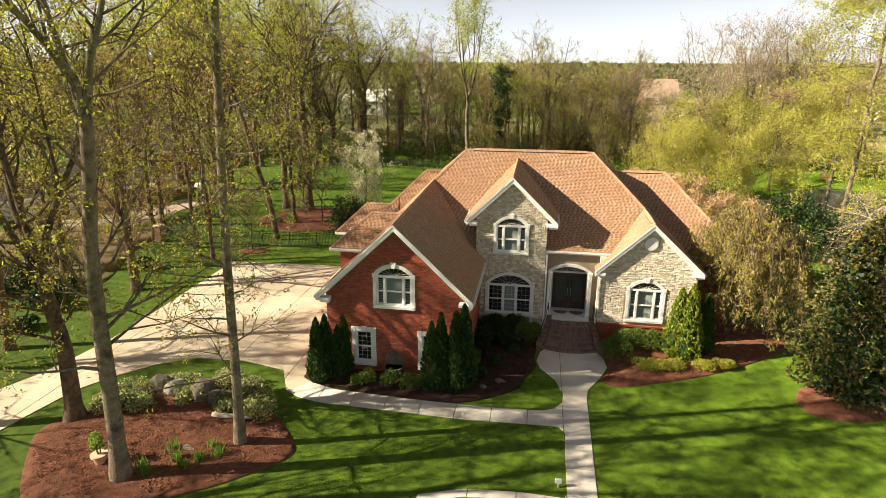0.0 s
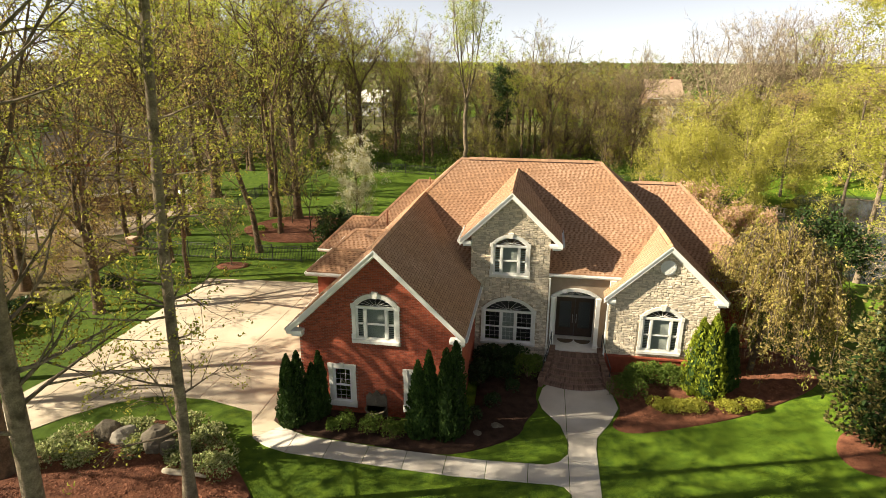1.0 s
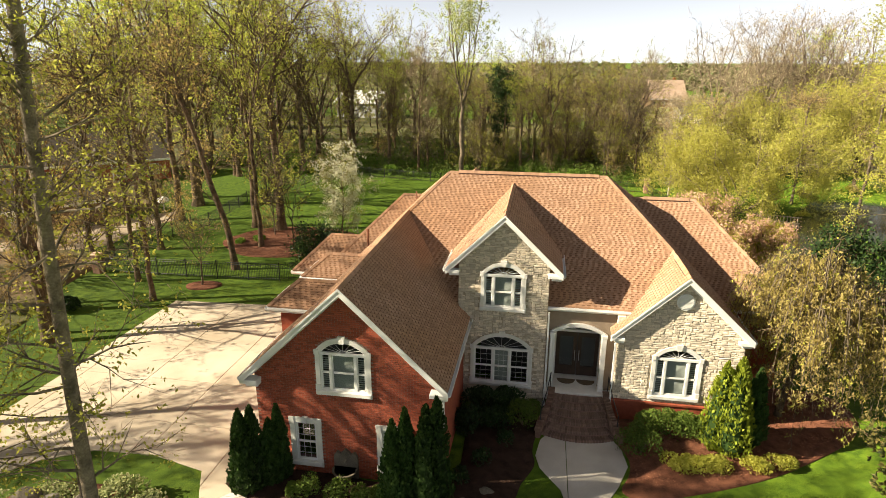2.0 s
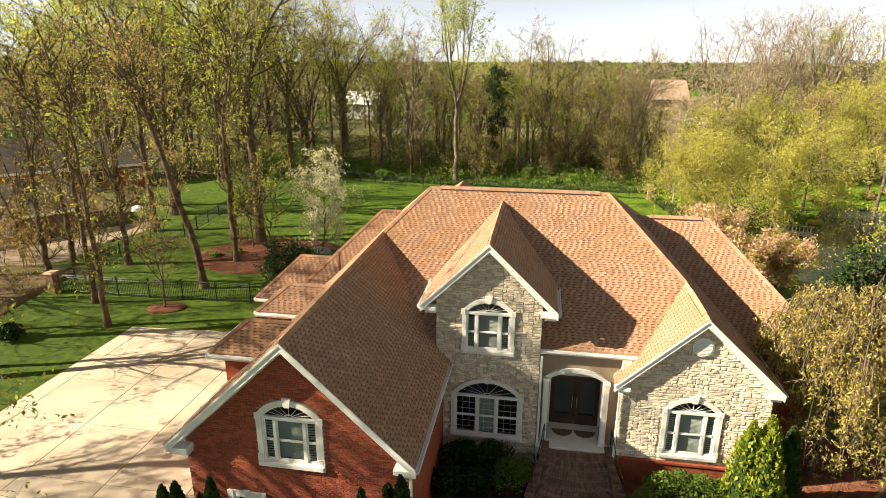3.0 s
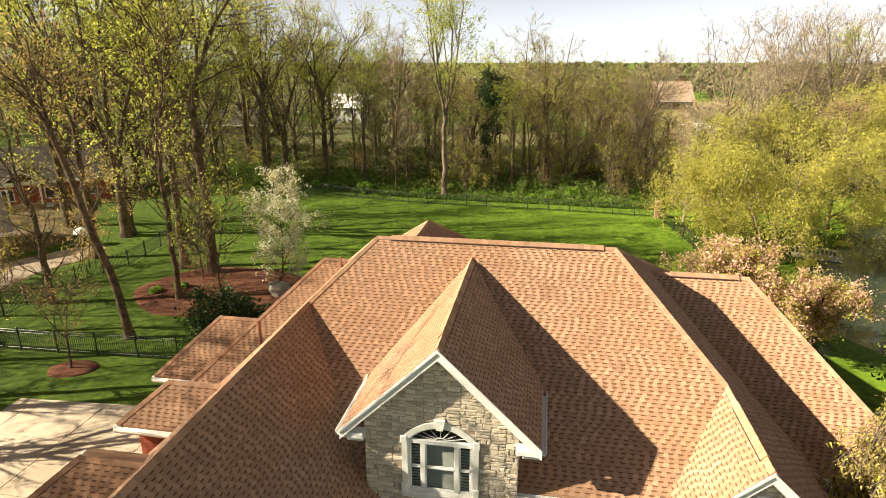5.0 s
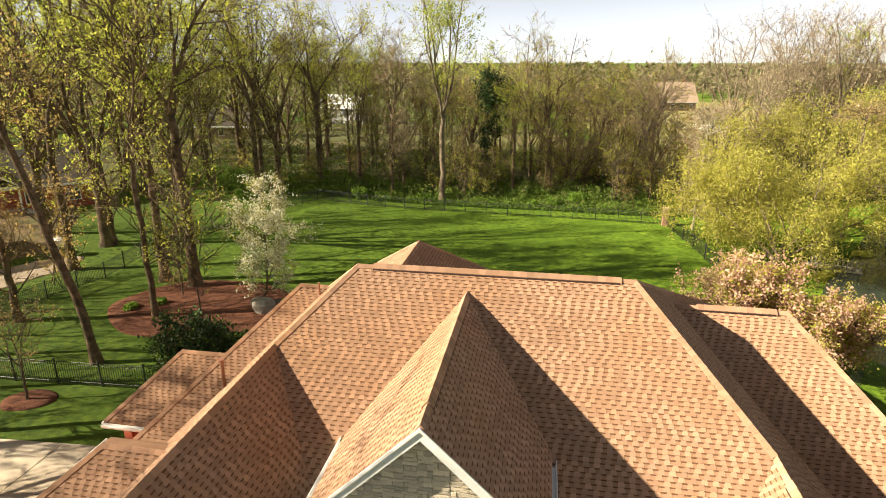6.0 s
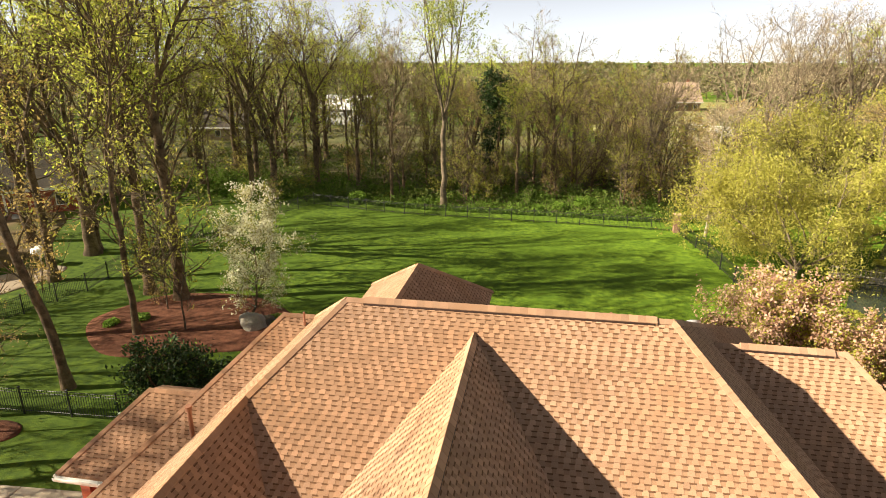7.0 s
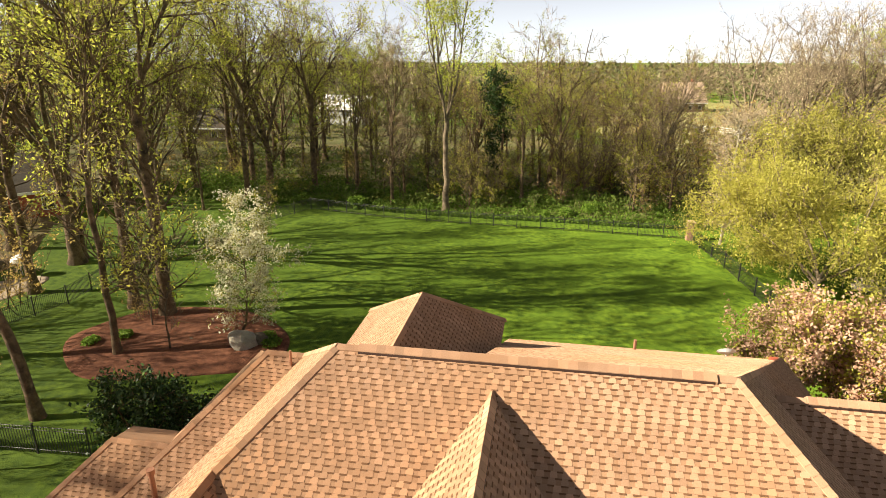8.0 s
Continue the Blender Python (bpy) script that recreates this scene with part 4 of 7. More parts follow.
    part("muntins", mb, TRIM, w)
    pane = Build()
    pp = ring_path(poly, -0.03)
    pane.add([(x, fy + 0.055, z) for x, z in pp], [tuple(range(len(pp)))])
    po = part("pane", pane, GLASS, w)
    po.visible_shadow = False
    if blinds:
        bb = Build()
        for n, (a, c) in enumerate(lights):
            if kind == "wide" and n != 1:
                continue
            shut = kind == "three" and n != 1
            gap = 0.085 if shut else 0.05
            for i in range(int((top - z0 - 0.1) / gap)):
                z = z0 + 0.06 + i * gap
                bb.add([(a, fy + 0.10, z), (c, fy + 0.10, z), (c, fy + 0.12, z + 0.045), (a, fy + 0.12, z + 0.045)], [(0, 1, 2, 3)])
        part("blind", bb, BLIND, w, "white slatted blind behind the glass")


window(GAR_TOP, 23.25, "three", 0.16)
window(GAR_LOW_A, 23.25, "sash", 0.19, key=False, blinds=False)
window(GAR_LOW_B, 23.25, "sash", 0.19, key=False, blinds=False)
window(DOR_TOP, 29.0, "three", 0.14)
window(DOR_LOW, 29.0, "wide", 0.13)
window(RG_WIN, 28.66, "three", 0.15)

# round gable vent
vb = Build()
vb.tube([(6.28, 28.58, 5.56), (6.28, 28.66, 5.56)], [0.34, 0.34], 28)
vent = part("gable_vent", vb, TRIM, house, "round white louvred gable vent")
lb = Build()
for i in range(-5, 6):
    z = 5.56 + i * 0.052
    hw = math.sqrt(max(0.01, 0.29 ** 2 - (i * 0.052) ** 2))
    lb.box(6.28 - hw, 6.28 + hw, 28.56, 28.585, z - 0.014, z + 0.012)
part("louvre", lb, LIMESTONE, vent)

# brick base and soldier ledge under the stone gable
part("brick_base", Build().soft_box(3.84, 8.78, 28.60, 28.72, -0.1, 0.92, 0.01), BRICK_ROW, house, "red brick plinth")
part("brick_ledge", Build().soft_box(3.8, 8.82, 28.54, 28.70, 0.92, 1.02, 0.02), BRICK_ROW, house, "projecting red brick ledge")

# ---- entrance porch ----
PORCH_OPEN = arch(2.34, 1.92, 0.88, 3.58, 0.30, 16)
b = Build().sheet_with_holes([(1.0, 0.86), (3.86, 0.86), (3.86, 4.72), (1.0, 4.72)], [PORCH_OPEN], 29.3, 29.5)
part("porch_wall", b, STUCCO, house, "beige stucco wall over the entrance")
b = Build().sheet_with_holes(ring_path(PORCH_OPEN, 0.16), [PORCH_OPEN], 29.2, 29.32)
part("porch_arch", b, TRIM, house, "white arched entrance surround")
for x in (1.27, 3.41):
    b = Build().soft_box(x - 0.10, x + 0.10, 29.10, 29.3, 1.0, 3.5, 0.015)
    b.soft_box(x - 0.13, x + 0.13, 29.07, 29.32, 3.5, 3.62, 0.02).soft_box(x - 0.13, x + 0.13, 29.07, 29.32, 0.99, 1.14, 0.02)
    part("pilaster", b, TRIM, house, "white square pilaster")
fanb = Build()
for i in range(1, 12):
    a = math.pi * i / 12
    fanb.tube([(2.42 + 0.16 * math.cos(a), 30.34, 3.25 + 0.08 * math.sin(a)), (2.42 + 0.90 * math.cos(a), 30.34, 3.25 + 0.42 * math.sin(a))], [0.010, 0.010], 4)
fanb.tube([(2.42 + 0.92 * math.cos(math.pi * i / 16), 30.34, 3.25 + 0.44 * math.sin(math.pi * i / 16)) for i in range(17)], [0.03] * 17, 6)
fan = part("fanlight", fanb, TRIM, house, "white radiating fanlight bars")
fp = Build()
fq = arch(2.42, 1.84, 3.24, 3.25, 0.43, 16)
fp.add([(x, 30.36, z) for x, z in fq], [tuple(range(len(fq)))])
part("pane", fp, GLASS, fan).visible_shadow = False
part("porch_floor", Build().soft_box(1.0, 3.86, 28.78, 30.45, 0.6, 0.98, 0.02), LIMESTONE, house, "pale stone porch floor")
part("porch_ceiling", Build().box(1.0, 3.86, 29.5, 30.45, 4.0, 4.1), STUCCO, house)
for n, x0 in enumerate((1.5, 2.44)):
    b = Build().sheet_with_holes([(x0, 1.0), (x0 + 0.9, 1.0), (x0 + 0.9, 3.12), (x0, 3.12)], [[(x0 + 0.16, 1.45), (x0 + 0.74, 1.45), (x0 + 0.74, 2.9), (x0 + 0.16, 2.9)]], 30.36, 30.42)
    d = part("front_door", b, WOOD_DARK, house, "dark wooden front door leaf with a long glass pane")
    part("panel", Build().soft_box(x0 + 0.2, x0 + 0.7, 30.345, 30.365, 1.1, 1.36, 0.01), WOOD_DARK, d)
    pb = Build().add([(x0 + 0.15, 30.39, 1.44), (x0 + 0.75, 30.39, 1.44), (x0 + 0.75, 30.39, 2.91), (x0 + 0.15, 30.39, 2.91)], [(0, 1, 2, 3)])
    part("pane", pb, GLASS, d).visible_shadow = False
    hx = x0 + (0.83 if n == 0 else 0.07)
    part("handle", Build().tube([(hx, 30.31, 1.75), (hx, 30.29, 2.0), (hx, 30.31, 2.25)], [0.014] * 3, 6), GREY_METAL, d, "brushed metal pull handle")
part("door_frame", Build().box(1.36, 1.49, 30.33, 30.44, 1.0, 3.24).box(3.35, 3.48, 30.33, 30.44, 1.0, 3.24).box(1.49, 3.35, 30.33, 30.44, 3.13, 3.24), TRIM, house, "white door frame")

# steps: curved brick treads between curling side walls
steps = thing("front_steps", "curved red brick front steps between low curling brick walls", "steps", kind="structure")


def step_edge(i, n=10):
    """The curved front edge of tread i (0 at the foot)."""
    u = i / 6
    y = 27.0 + (28.8 - 27.0) * u
    hw = 1.42 - 0.38 * math.sqrt(u)
    return [(2.5 - 0.08 * (1 - u) + hw * (2 * k / n - 1), y - 0.34 * (1 - 0.6 * u) * (1 - (2 * k / n - 1) ** 2)) for k in range(n + 1)]


for i in range(6):
    e = step_edge(i)
    b = Build().prism(e + [(e[-1][0], 28.9), (e[0][0], 28.9)], -0.05 + 0.16 * i, 0.16 * (i + 1) - 0.06)
    tread = part("tread", b, MORTAR, steps)
    for k in range(24):
        t = (k + 0.5) / 24 * 10
        j = min(int(t), 9)
        (ax, ay), (cx_, cy_) = e[j], e[j + 1]
        px, py = ax + (cx_ - ax) * (t - j), ay + (cy_ - ay) * (t - j)
        ang = math.atan2(cy_ - ay, cx_ - ax)
        if i == 0 and k == 0:
            bb = Build().soft_box(-0.041, 0.041, -0.012, 0.27, -0.13, 0.0, 0.008)
            brick_mesh = bb.mesh("rowlock_brick", PAVER)
        br = new("brick", brick_mesh)
        br.parent = tread
        br.matrix_basis = pose(px, py, 0.16 * (i + 1), 0, 0, math.degrees(ang))
for sx in (-1, 1):
    pts = [(2.45 + sx * 1.62, 26.75), (2.45 + sx * 1.50, 27.2), (2.47 + sx * 1.30, 27.8), (2.49 + sx * 1.17, 28.4), (2.5 + sx * 1.13, 28.9)]
    path = spline(pts, False, 4)
    b, c = Build(), Build()
    for j in range(len(path) - 1):
        (ax, ay), (dx, dy) = path[j], path[j + 1]
        h0, h1 = 0.32 + 0.78 * j / (len(path) - 1), 0.32 + 0.78 * (j + 1) / (len(path) - 1)
        b.add([(ax - 0.1, ay, -0.1), (ax + 0.1, ay, -0.1), (dx + 0.1, dy, -0.1), (dx - 0.1, dy, -0.1), (ax - 0.1, ay, h0), (ax + 0.1, ay, h0), (dx + 0.1, dy, h1), (dx - 0.1, dy, h1)],
              [(0, 1, 5, 4), (1, 2, 6, 5), (2, 3, 7, 6), (3, 0, 4, 7), (4, 5, 6, 7)])
        for q in (0.04, 0.54):
            mx, my, mz = ax + (dx - ax) * (q + 0.21), ay + (dy - ay) * (q + 0.21), h0 + (h1 - h0) * (q + 0.21)
            l = math.hypot(dx - ax, dy - ay) * 0.2
            c.soft_box(mx - 0.14, mx + 0.14, my - l, my + l, mz, mz + 0.07, 0.012)
    side = part("side_wall", b, PAVER_ROW, steps, "low curling brick side wall")
    part("coping", c, PAVER_ROW, side)
    hr = Build().tube([(2.5 + sx * 1.2, 28.9, 1.0), (2.5 + sx * 1.2, 28.9, 1.85), (2.47 + sx * 1.32, 28.0, 1.45), (2.45 + sx * 1.52, 27.2, 1.05), (2.45 + sx * 1.52, 27.2, 0.4)], [0.02] * 5, 8)
    part("handrail", hr, IRON, steps, "black metal handrail")

# ---- plants: how they are made ----
LEAF_SPRING = leaf_material("young_yellow_green_leaf", (0.29, 0.335, 0.045), (0.49, 0.52, 0.095), 0.6)
LEAF_OLIVE = leaf_material("olive_spring_leaf", (0.29, 0.29, 0.045), (0.48, 0.46, 0.095), 0.55)
LEAF_BUD = leaf_material("tan_bud_and_leaf", (0.31, 0.215, 0.068), (0.49, 0.36, 0.125), 0.45)
LEAF_GREEN = leaf_material("fresh_green_leaf", (0.085, 0.165, 0.022), (0.23, 0.34, 0.055), 0.45)
LEAF_UNDER = leaf_material("undergrowth_leaf", (0.085, 0.135, 0.028), (0.24, 0.28, 0.065), 0.45)
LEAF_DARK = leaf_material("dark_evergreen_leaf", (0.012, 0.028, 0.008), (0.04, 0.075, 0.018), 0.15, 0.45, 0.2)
LEAF_MAGNOLIA = leaf_material("glossy_magnolia_leaf", (0.020, 0.040, 0.009), (0.27, 0.225, 0.075), 0.15, 0.45, 0.2)
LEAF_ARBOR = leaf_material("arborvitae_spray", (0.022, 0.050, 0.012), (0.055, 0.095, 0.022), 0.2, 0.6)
# brighter copy of the arborvitae leaf, with sunlight put into its colour
LEAF_ARBOR_LIT = leaf_material("sunlit_arborvitae_spray", (0.19, 0.23, 0.02), (0.35, 0.41, 0.05), 0.3, 0.6)
LEAF_WILLOW = leaf_material("yellow_willow_leaf", (0.40, 0.385, 0.072), (0.59, 0.545, 0.135), 0.5)
LEAF_WEEP = leaf_material("drooping_olive_leaf", (0.24, 0.185, 0.06), (0.40, 0.325, 0.11), 0.4)
LEAF_PALE = leaf_material("pale_bud_haze", (0.40, 0.33, 0.20), (0.58, 0.50, 0.33), 0.45)
LEAF_BOX = leaf_material("boxwood_leaf", (0.075, 0.12, 0.018), (0.17, 0.23, 0.045), 0.3)
BLOSSOM_WHITE = leaf_material("white_pear_blossom", (0.60, 0.57, 0.40), (0.80, 0.76, 0.58), 0.4)
BLOSSOM_PINK = leaf_material("pink_crabapple_blossom", (0.42, 0.245, 0.165), (0.61, 0.41, 0.30), 0.4)
LEAF_VARIEGATED = leaf_material("variegated_leaf", (0.12, 0.17, 0.04), (0.50, 0.50, 0.25), 0.35)
BARK_GREY = material("pale_grey_bark", (0.15, 0.11, 0.072), (0.36, 0.285, 0.20), 5, 22, 0.9, 1.0, stain=(0.085, 0.065, 0.045), stain_scale=2.4, depth=0.05)
NPR = np.random.RandomState(7)


def unit(n):
    v = NPR.normal(size=(n, 3))
    return v / np.maximum(np.linalg.norm(v, axis=1, keepdims=True), 1e-6)


def scatter_leaves(b, centres, size, k=0, narrow=0.55, hang=0.0, three=False):
    """A leaf, a four-cornered blade bent along its middle, at each centre. hang: how far the blades turn downwards."""
    c = np.asarray(centres, float).reshape(-1, 3)
    n = len(c)
    if not n:
        return
    u = unit(n)
    if hang:
        u = u * (1 - hang) + np.array([0, 0, -1.0]) * hang
        u /= np.linalg.norm(u, axis=1, keepdims=True)
    w = np.cross(u, unit(n))
    w /= np.maximum(np.linalg.norm(w, axis=1, keepdims=True), 1e-6)
    s = size * NPR.uniform(0.6, 1.35, (n, 1))
    o = len(b.v)
    if three:
        q = np.stack([c - u * s + w * s * narrow, c + u * s, c - u * s - w * s * narrow], 1).reshape(-1, 3)
        b.v.extend(map(tuple, q.tolist()))
        b.f.extend((o + 3 * i, o + 3 * i + 1, o + 3 * i + 2) for i in range(n))
        b.k.extend([k] * n)
        return
    q = np.stack([c - u * s, c + w * s * narrow, c + u * s, c - w * s * narrow], 1).reshape(-1, 3)
    b.v.extend(map(tuple, q.tolist()))
    b.f.extend((o + 4 * i, o + 4 * i + 1, o + 4 * i + 2, o + 4 * i + 3) for i in range(n))
    b.k.extend([k] * n)


def scatter_twigs(b, starts, ways, length, width, k=0):
    """Thin tapering three-cornered twigs."""
    p, d = np.asarray(starts, float).reshape(-1, 3), np.asarray(ways, float).reshape(-1, 3)
    n = len(p)
    if not n:
        return
    d = d + 0.75 * unit(n)
    d /= np.linalg.norm(d, axis=1, keepdims=True)
    w = np.cross(d, unit(n))
    w /= np.maximum(np.linalg.norm(w, axis=1, keepdims=True), 1e-6)
    l = length * NPR.uniform(0.5, 1.3, (n, 1))
    q = np.stack([p - w * width, p + w * width, p + d * l], 1).reshape(-1, 3)
    o = len(b.v)
    b.v.extend(map(tuple, q.tolist()))
    b.f.extend((o + 3 * i, o + 3 * i + 1, o + 3 * i + 2) for i in range(n))
    b.k.extend([k] * n)


def limb(wood, rng, p, d, length, r, segs, sides, wob, tropism, taper=0.75):
    pts, rad = [p.copy()], [r]
    d = d.normalized()
    for i in range(segs):
        d = (d + Vector((rng.gauss(0, wob), rng.gauss(0, wob), rng.gauss(0, wob) + tropism))).normalized()
        p = p + d * (length / segs)
        pts.append(p.copy())
        rad.append(r * (1 - taper * (i + 1) / segs))
    wood.tube(pts, rad, sides, cap=False)
    return pts, rad, d


def side_way(rng, d, angle):
    s = d.cross(Vector((rng.gauss(0, 1), rng.gauss(0, 1), rng.gauss(0, 1))))
    s = s.normalized() if s.length > 1e-6 else Vector((1, 0, 0))
    return (d * math.cos(angle) + s * math.sin(angle)).normalized()


def grow(seed, height, r0, fork=0.45, leaders=3, spread=22, limbs=6, limb_len=0.22, angle=50, twigs=4, twig_len=0.09, wob=0.10, tropism=0.10, lean=(0, 0), low=5, low_from=0.25, droop=0.0, curve=None, split=True, stout=1.0):
    """A tree's wood: trunk, leaders that fork again, limbs with side limbs, and twigs; gives the wood and the twigs as pairs of points.
    curve: the trunk's way as (height, x, y)."""
    rng = random.Random(seed)
    wood, ends = Build(), []
    top = height * fork
    segs = 9
    pts = []
    for i in range(segs + 1):
        u = i / segs
        x, y = lean[0] * u + rng.gauss(0, 0.05) * u * height / 10 * (1 - u) * 3, lean[1] * u + rng.gauss(0, 0.04) * u * height / 10
        if curve:
            x, y = (np.interp(top * u, [c[0] for c in curve], [c[k] for c in curve]) for k in (1, 2))
        pts.append(Vector((x, y, top * u)))
    rad = [r0 * (1 - 0.38 * i / segs) * (1.0 + (0.5 if i == 0 else 0.0)) for i in range(segs + 1)]
    wood.tube(pts, rad, 9, cap=False)
    axis = (pts[-1] - pts[-3]).normalized()
    stems = []
    for k in range(leaders):
        d = side_way(rng, axis, radians(spread * rng.uniform(0.3, 1.1))) if leaders > 1 else axis
        length = (height - top) * rng.uniform(0.82, 1.05)
        lp, lr, ld = limb(wood, rng, pts[-1] - axis * rng.uniform(0, 0.05 * height), d, length, rad[-1] * (0.66 if leaders > 1 else 1.0), 8, 6, wob * 0.7, tropism * 0.7, 0.84)
        stems.append((lp, lr, limbs))
        if split and leaders > 1:
            i = rng.choice((2, 3, 4))
            sp, sr, _ = limb(wood, rng, lp[i], side_way(rng, (lp[i + 1] - lp[i]).normalized(), radians(rng.uniform(20, 42))), length * (1 - i / 8) * rng.uniform(0.75, 1.0), lr[i] * 0.78, 6, 4, wob, tropism, 0.84)
            stems.append((sp, sr, max(2, limbs // 2)))
    todo = []
    for lp, lr, many in stems:
        for j in range(many):
            u = rng.uniform(0.12, 1.0) * (len(lp) - 1)
            i = min(int(u), len(lp) - 2)
            todo.append((lp[i].lerp(lp[i + 1], u - i), (lp[i + 1] - lp[i]).normalized(), max(0.03 * stout, lr[i] * 0.6), height * limb_len * rng.uniform(0.55, 1.15) * (1.15 - 0.5 * u / (len(lp) - 1))))
    for j in range(low):
        u = rng.uniform(low_from, 1.0) * segs
        i = min(int(u), segs - 1)
        todo.append((pts[i].lerp(pts[i + 1], u - i), axis, rad[i] * 0.3, height * limb_len * rng.uniform(0.5, 1.0)))

    def twig(bp, br, many):
        for t in range(many):
            u = rng.uniform(0.25, 1.0) * (len(bp) - 1)
            i = min(int(u), len(bp) - 2)
            q = bp[i].lerp(bp[i + 1], u - i)
            d = side_way(rng, (bp[i + 1] - bp[i]).normalized(), radians(40 * rng.uniform(0.4, 1.3)))
            d = (d + Vector((0, 0, tropism - droop * 2))).normalized()
            e = q + d * height * twig_len * rng.uniform(0.6, 1.3)
            w = d.cross(Vector((rng.gauss(0, 1), rng.gauss(0, 1), rng.gauss(0, 1)))).normalized() * max(0.011 * stout, br[i] * 0.4)
            wood.add([tuple(q - w), tuple(q + w), tuple(e)], [(0, 1, 2)])
            m = q.lerp(e, 0.5)
            ends.extend(((q, m), (m, e)))

    for p, d, r, l in todo:
        bp, br, bd = limb(wood, rng, p, side_way(rng, d, radians(angle * rng.uniform(0.7, 1.3))), l, r, 4, 3, wob, tropism - droop, 0.8)
        twig(bp, br, twigs)
        for k in range(rng.choice((1, 2, 2))):
            i = rng.choice((1, 2, 3))
            sp, sr, _ = limb(wood, rng, bp[i], side_way(rng, (bp[i + 1] - bp[i]).normalized(), radians(rng.uniform(28, 55))), l * rng.uniform(0.4, 0.7), br[i] * 0.7, 2, 3, wob, tropism - droop, 0.75)
            twig(sp, sr, max(2, twigs - 1))
    return wood, ends


def along(ends, n, jitter, high=0.0, clump=1, near=0.1):
    """n random points along the twigs, with the twigs' ways. high: how much more of them the upper crown bears; clump: how many sit together, within near."""
    a = np.array([tuple(p) for p, _ in ends])
    c = np.array([tuple(q) for _, q in ends])
    weight = 1 - high + high * np.clip(a[:, 2] / a[:, 2].max(), 0, 1) ** 2.5
    i = NPR.choice(len(a), n, p=weight / weight.sum())
    u = NPR.uniform(0, 1, (n, 1))
    if clump > 1:
        m = n // clump
        i, u = np.repeat(i[:m], clump), np.repeat(u[:m], clump, 0)
        spread = np.repeat(NPR.normal(0, jitter, (m, 3)), clump, 0) + NPR.normal(0, near, (m * clump, 3))
        return a[i] + (c[i] - a[i]) * u + spread, None
    return a[i] + (c[i] - a[i]) * u + NPR.normal(0, jitter, (n, 3)), (c - a)[i] / np.maximum(np.linalg.norm((c - a)[i], axis=1, keepdims=True), 1e-6)


def tree(name, label, at, wood, ends, bark, leaf, n_leaf=3000, leaf_size=0.1, n_twig=1500, twig=0.5, twig_w=0.008, group="", category="tree", jitter=0.15, hang=0.0, narrow=0.55, leaf2=None, n_leaf2=0, size2=0.1, three=False, high=0.0, clump=1, near=0.1):
    root = thing(name, label, category, group, at=at)
    part("trunk", wood, bark, root, smooth=True)
    crown = Build()
    if n_leaf:
        scatter_leaves(crown, along(ends, n_leaf, jitter, high, clump, near)[0], leaf_size, 0, narrow, hang, three)
    if n_twig:
        p, d = along(ends, n_twig, 0.02)
        scatter_twigs(crown, p, d, twig, twig_w, 1)
    if leaf2:
        scatter_leaves(crown, along(ends, n_leaf2, jitter, 0.0, clump, near)[0], size2, 2, narrow, hang, three)
    part("crown", crown, [leaf, TWIG] + ([leaf2] if leaf2 else []), root)
    return root


def put(x, y, turn=0.0, size=1.0, sink=0.1):
    return Matrix.Translation((x, y, ground_z(x, y) - sink)) @ Matrix.Rotation(radians(turn), 4, "Z") @ Matrix.Scale(size, 4)


# ---- trees of the front bed ----
w, e = grow(101, 22, 0.30, 0.62, 3, 30, 8, 0.20, 58, 5, 0.06, 0.14, 0.05, low=15, low_from=0.32, curve=((0, 0, 0), (3.5, 0.2, 0), (6.7, 0.32, 0), (9.2, 0.45, 0.1), (11.3, 0.9, 0.1), (13.7, 1.05, 0.2)))
tree("deciduous_tree", "tall grey-barked tree with small opening leaves in the mulch bed", put(-13.9, 14.2), w, e, BARK_GREY, LEAF_OLIVE, 10000, 0.056, 1200, 0.4, 0.009, clump=5, near=0.07)
w, e = grow(102, 20, 0.36, 0.36, 4, 36, 8, 0.24, 58, 6, 0.065, 0.15, 0.05, low=10, low_from=0.4, curve=((0, 0, 0), (3.5, 0.12, 0.1), (5.2, -0.2, 0.15), (7.4, -0.3, 0.2)))
tree("deciduous_tree", "dark-trunked forked tree with yellowing young leaves beside the drive", put(-18.3, 17.2), w, e, BARK_DARK, LEAF_OLIVE, 15000, 0.058, 1500, 0.4, 0.009, leaf2=LEAF_BUD, n_leaf2=7000, size2=0.055, clump=6, near=0.09)
w, e = grow(103, 21, 0.19, 0.80, 1, 8, 16, 0.14, 68, 5, 0.055, 0.12, 0.02, low=36, low_from=0.18, curve=((0, 0, 0), (3.7, 0.18, 0), (7.3, 0.3, 0), (11, 0.5, 0), (16.8, 0.95, 0)))
tree("deciduous_tree", "slender straight tree with sparse bright green leaves in the mulch bed", put(-10.6, 16.7), w, e, BARK_GREY, LEAF_OLIVE, 8000, 0.05, 1400, 0.4, 0.008, clump=5, near=0.07)
w, e = grow(104, 17, 0.28, 0.30, 4, 36, 7, 0.24, 52, 5, 0.08, 0.15, 0.06, (-0.5, 0.5), 3, 0.6)
tree("deciduous_tree", "broad bare-limbed tree with olive buds on the lawn", put(-25.3, 30.8), w, e, BARK_DARK, LEAF_BUD, 3200, 0.07, 1000, 0.6, 0.011, clump=6)
w, e = grow(105, 19, 0.24, 0.45, 3, 28, 7, 0.22, 56, 5, 0.075, 0.14, 0.05, (0.5, 0.3), 10, 0.3)
tree("deciduous_tree", "leafy spring tree on the lawn beyond the drive", put(-26.5, 22.3), w, e, BARK_DARK, LEAF_OLIVE, 8500, 0.072, 1000, 0.5, 0.011, clump=6)

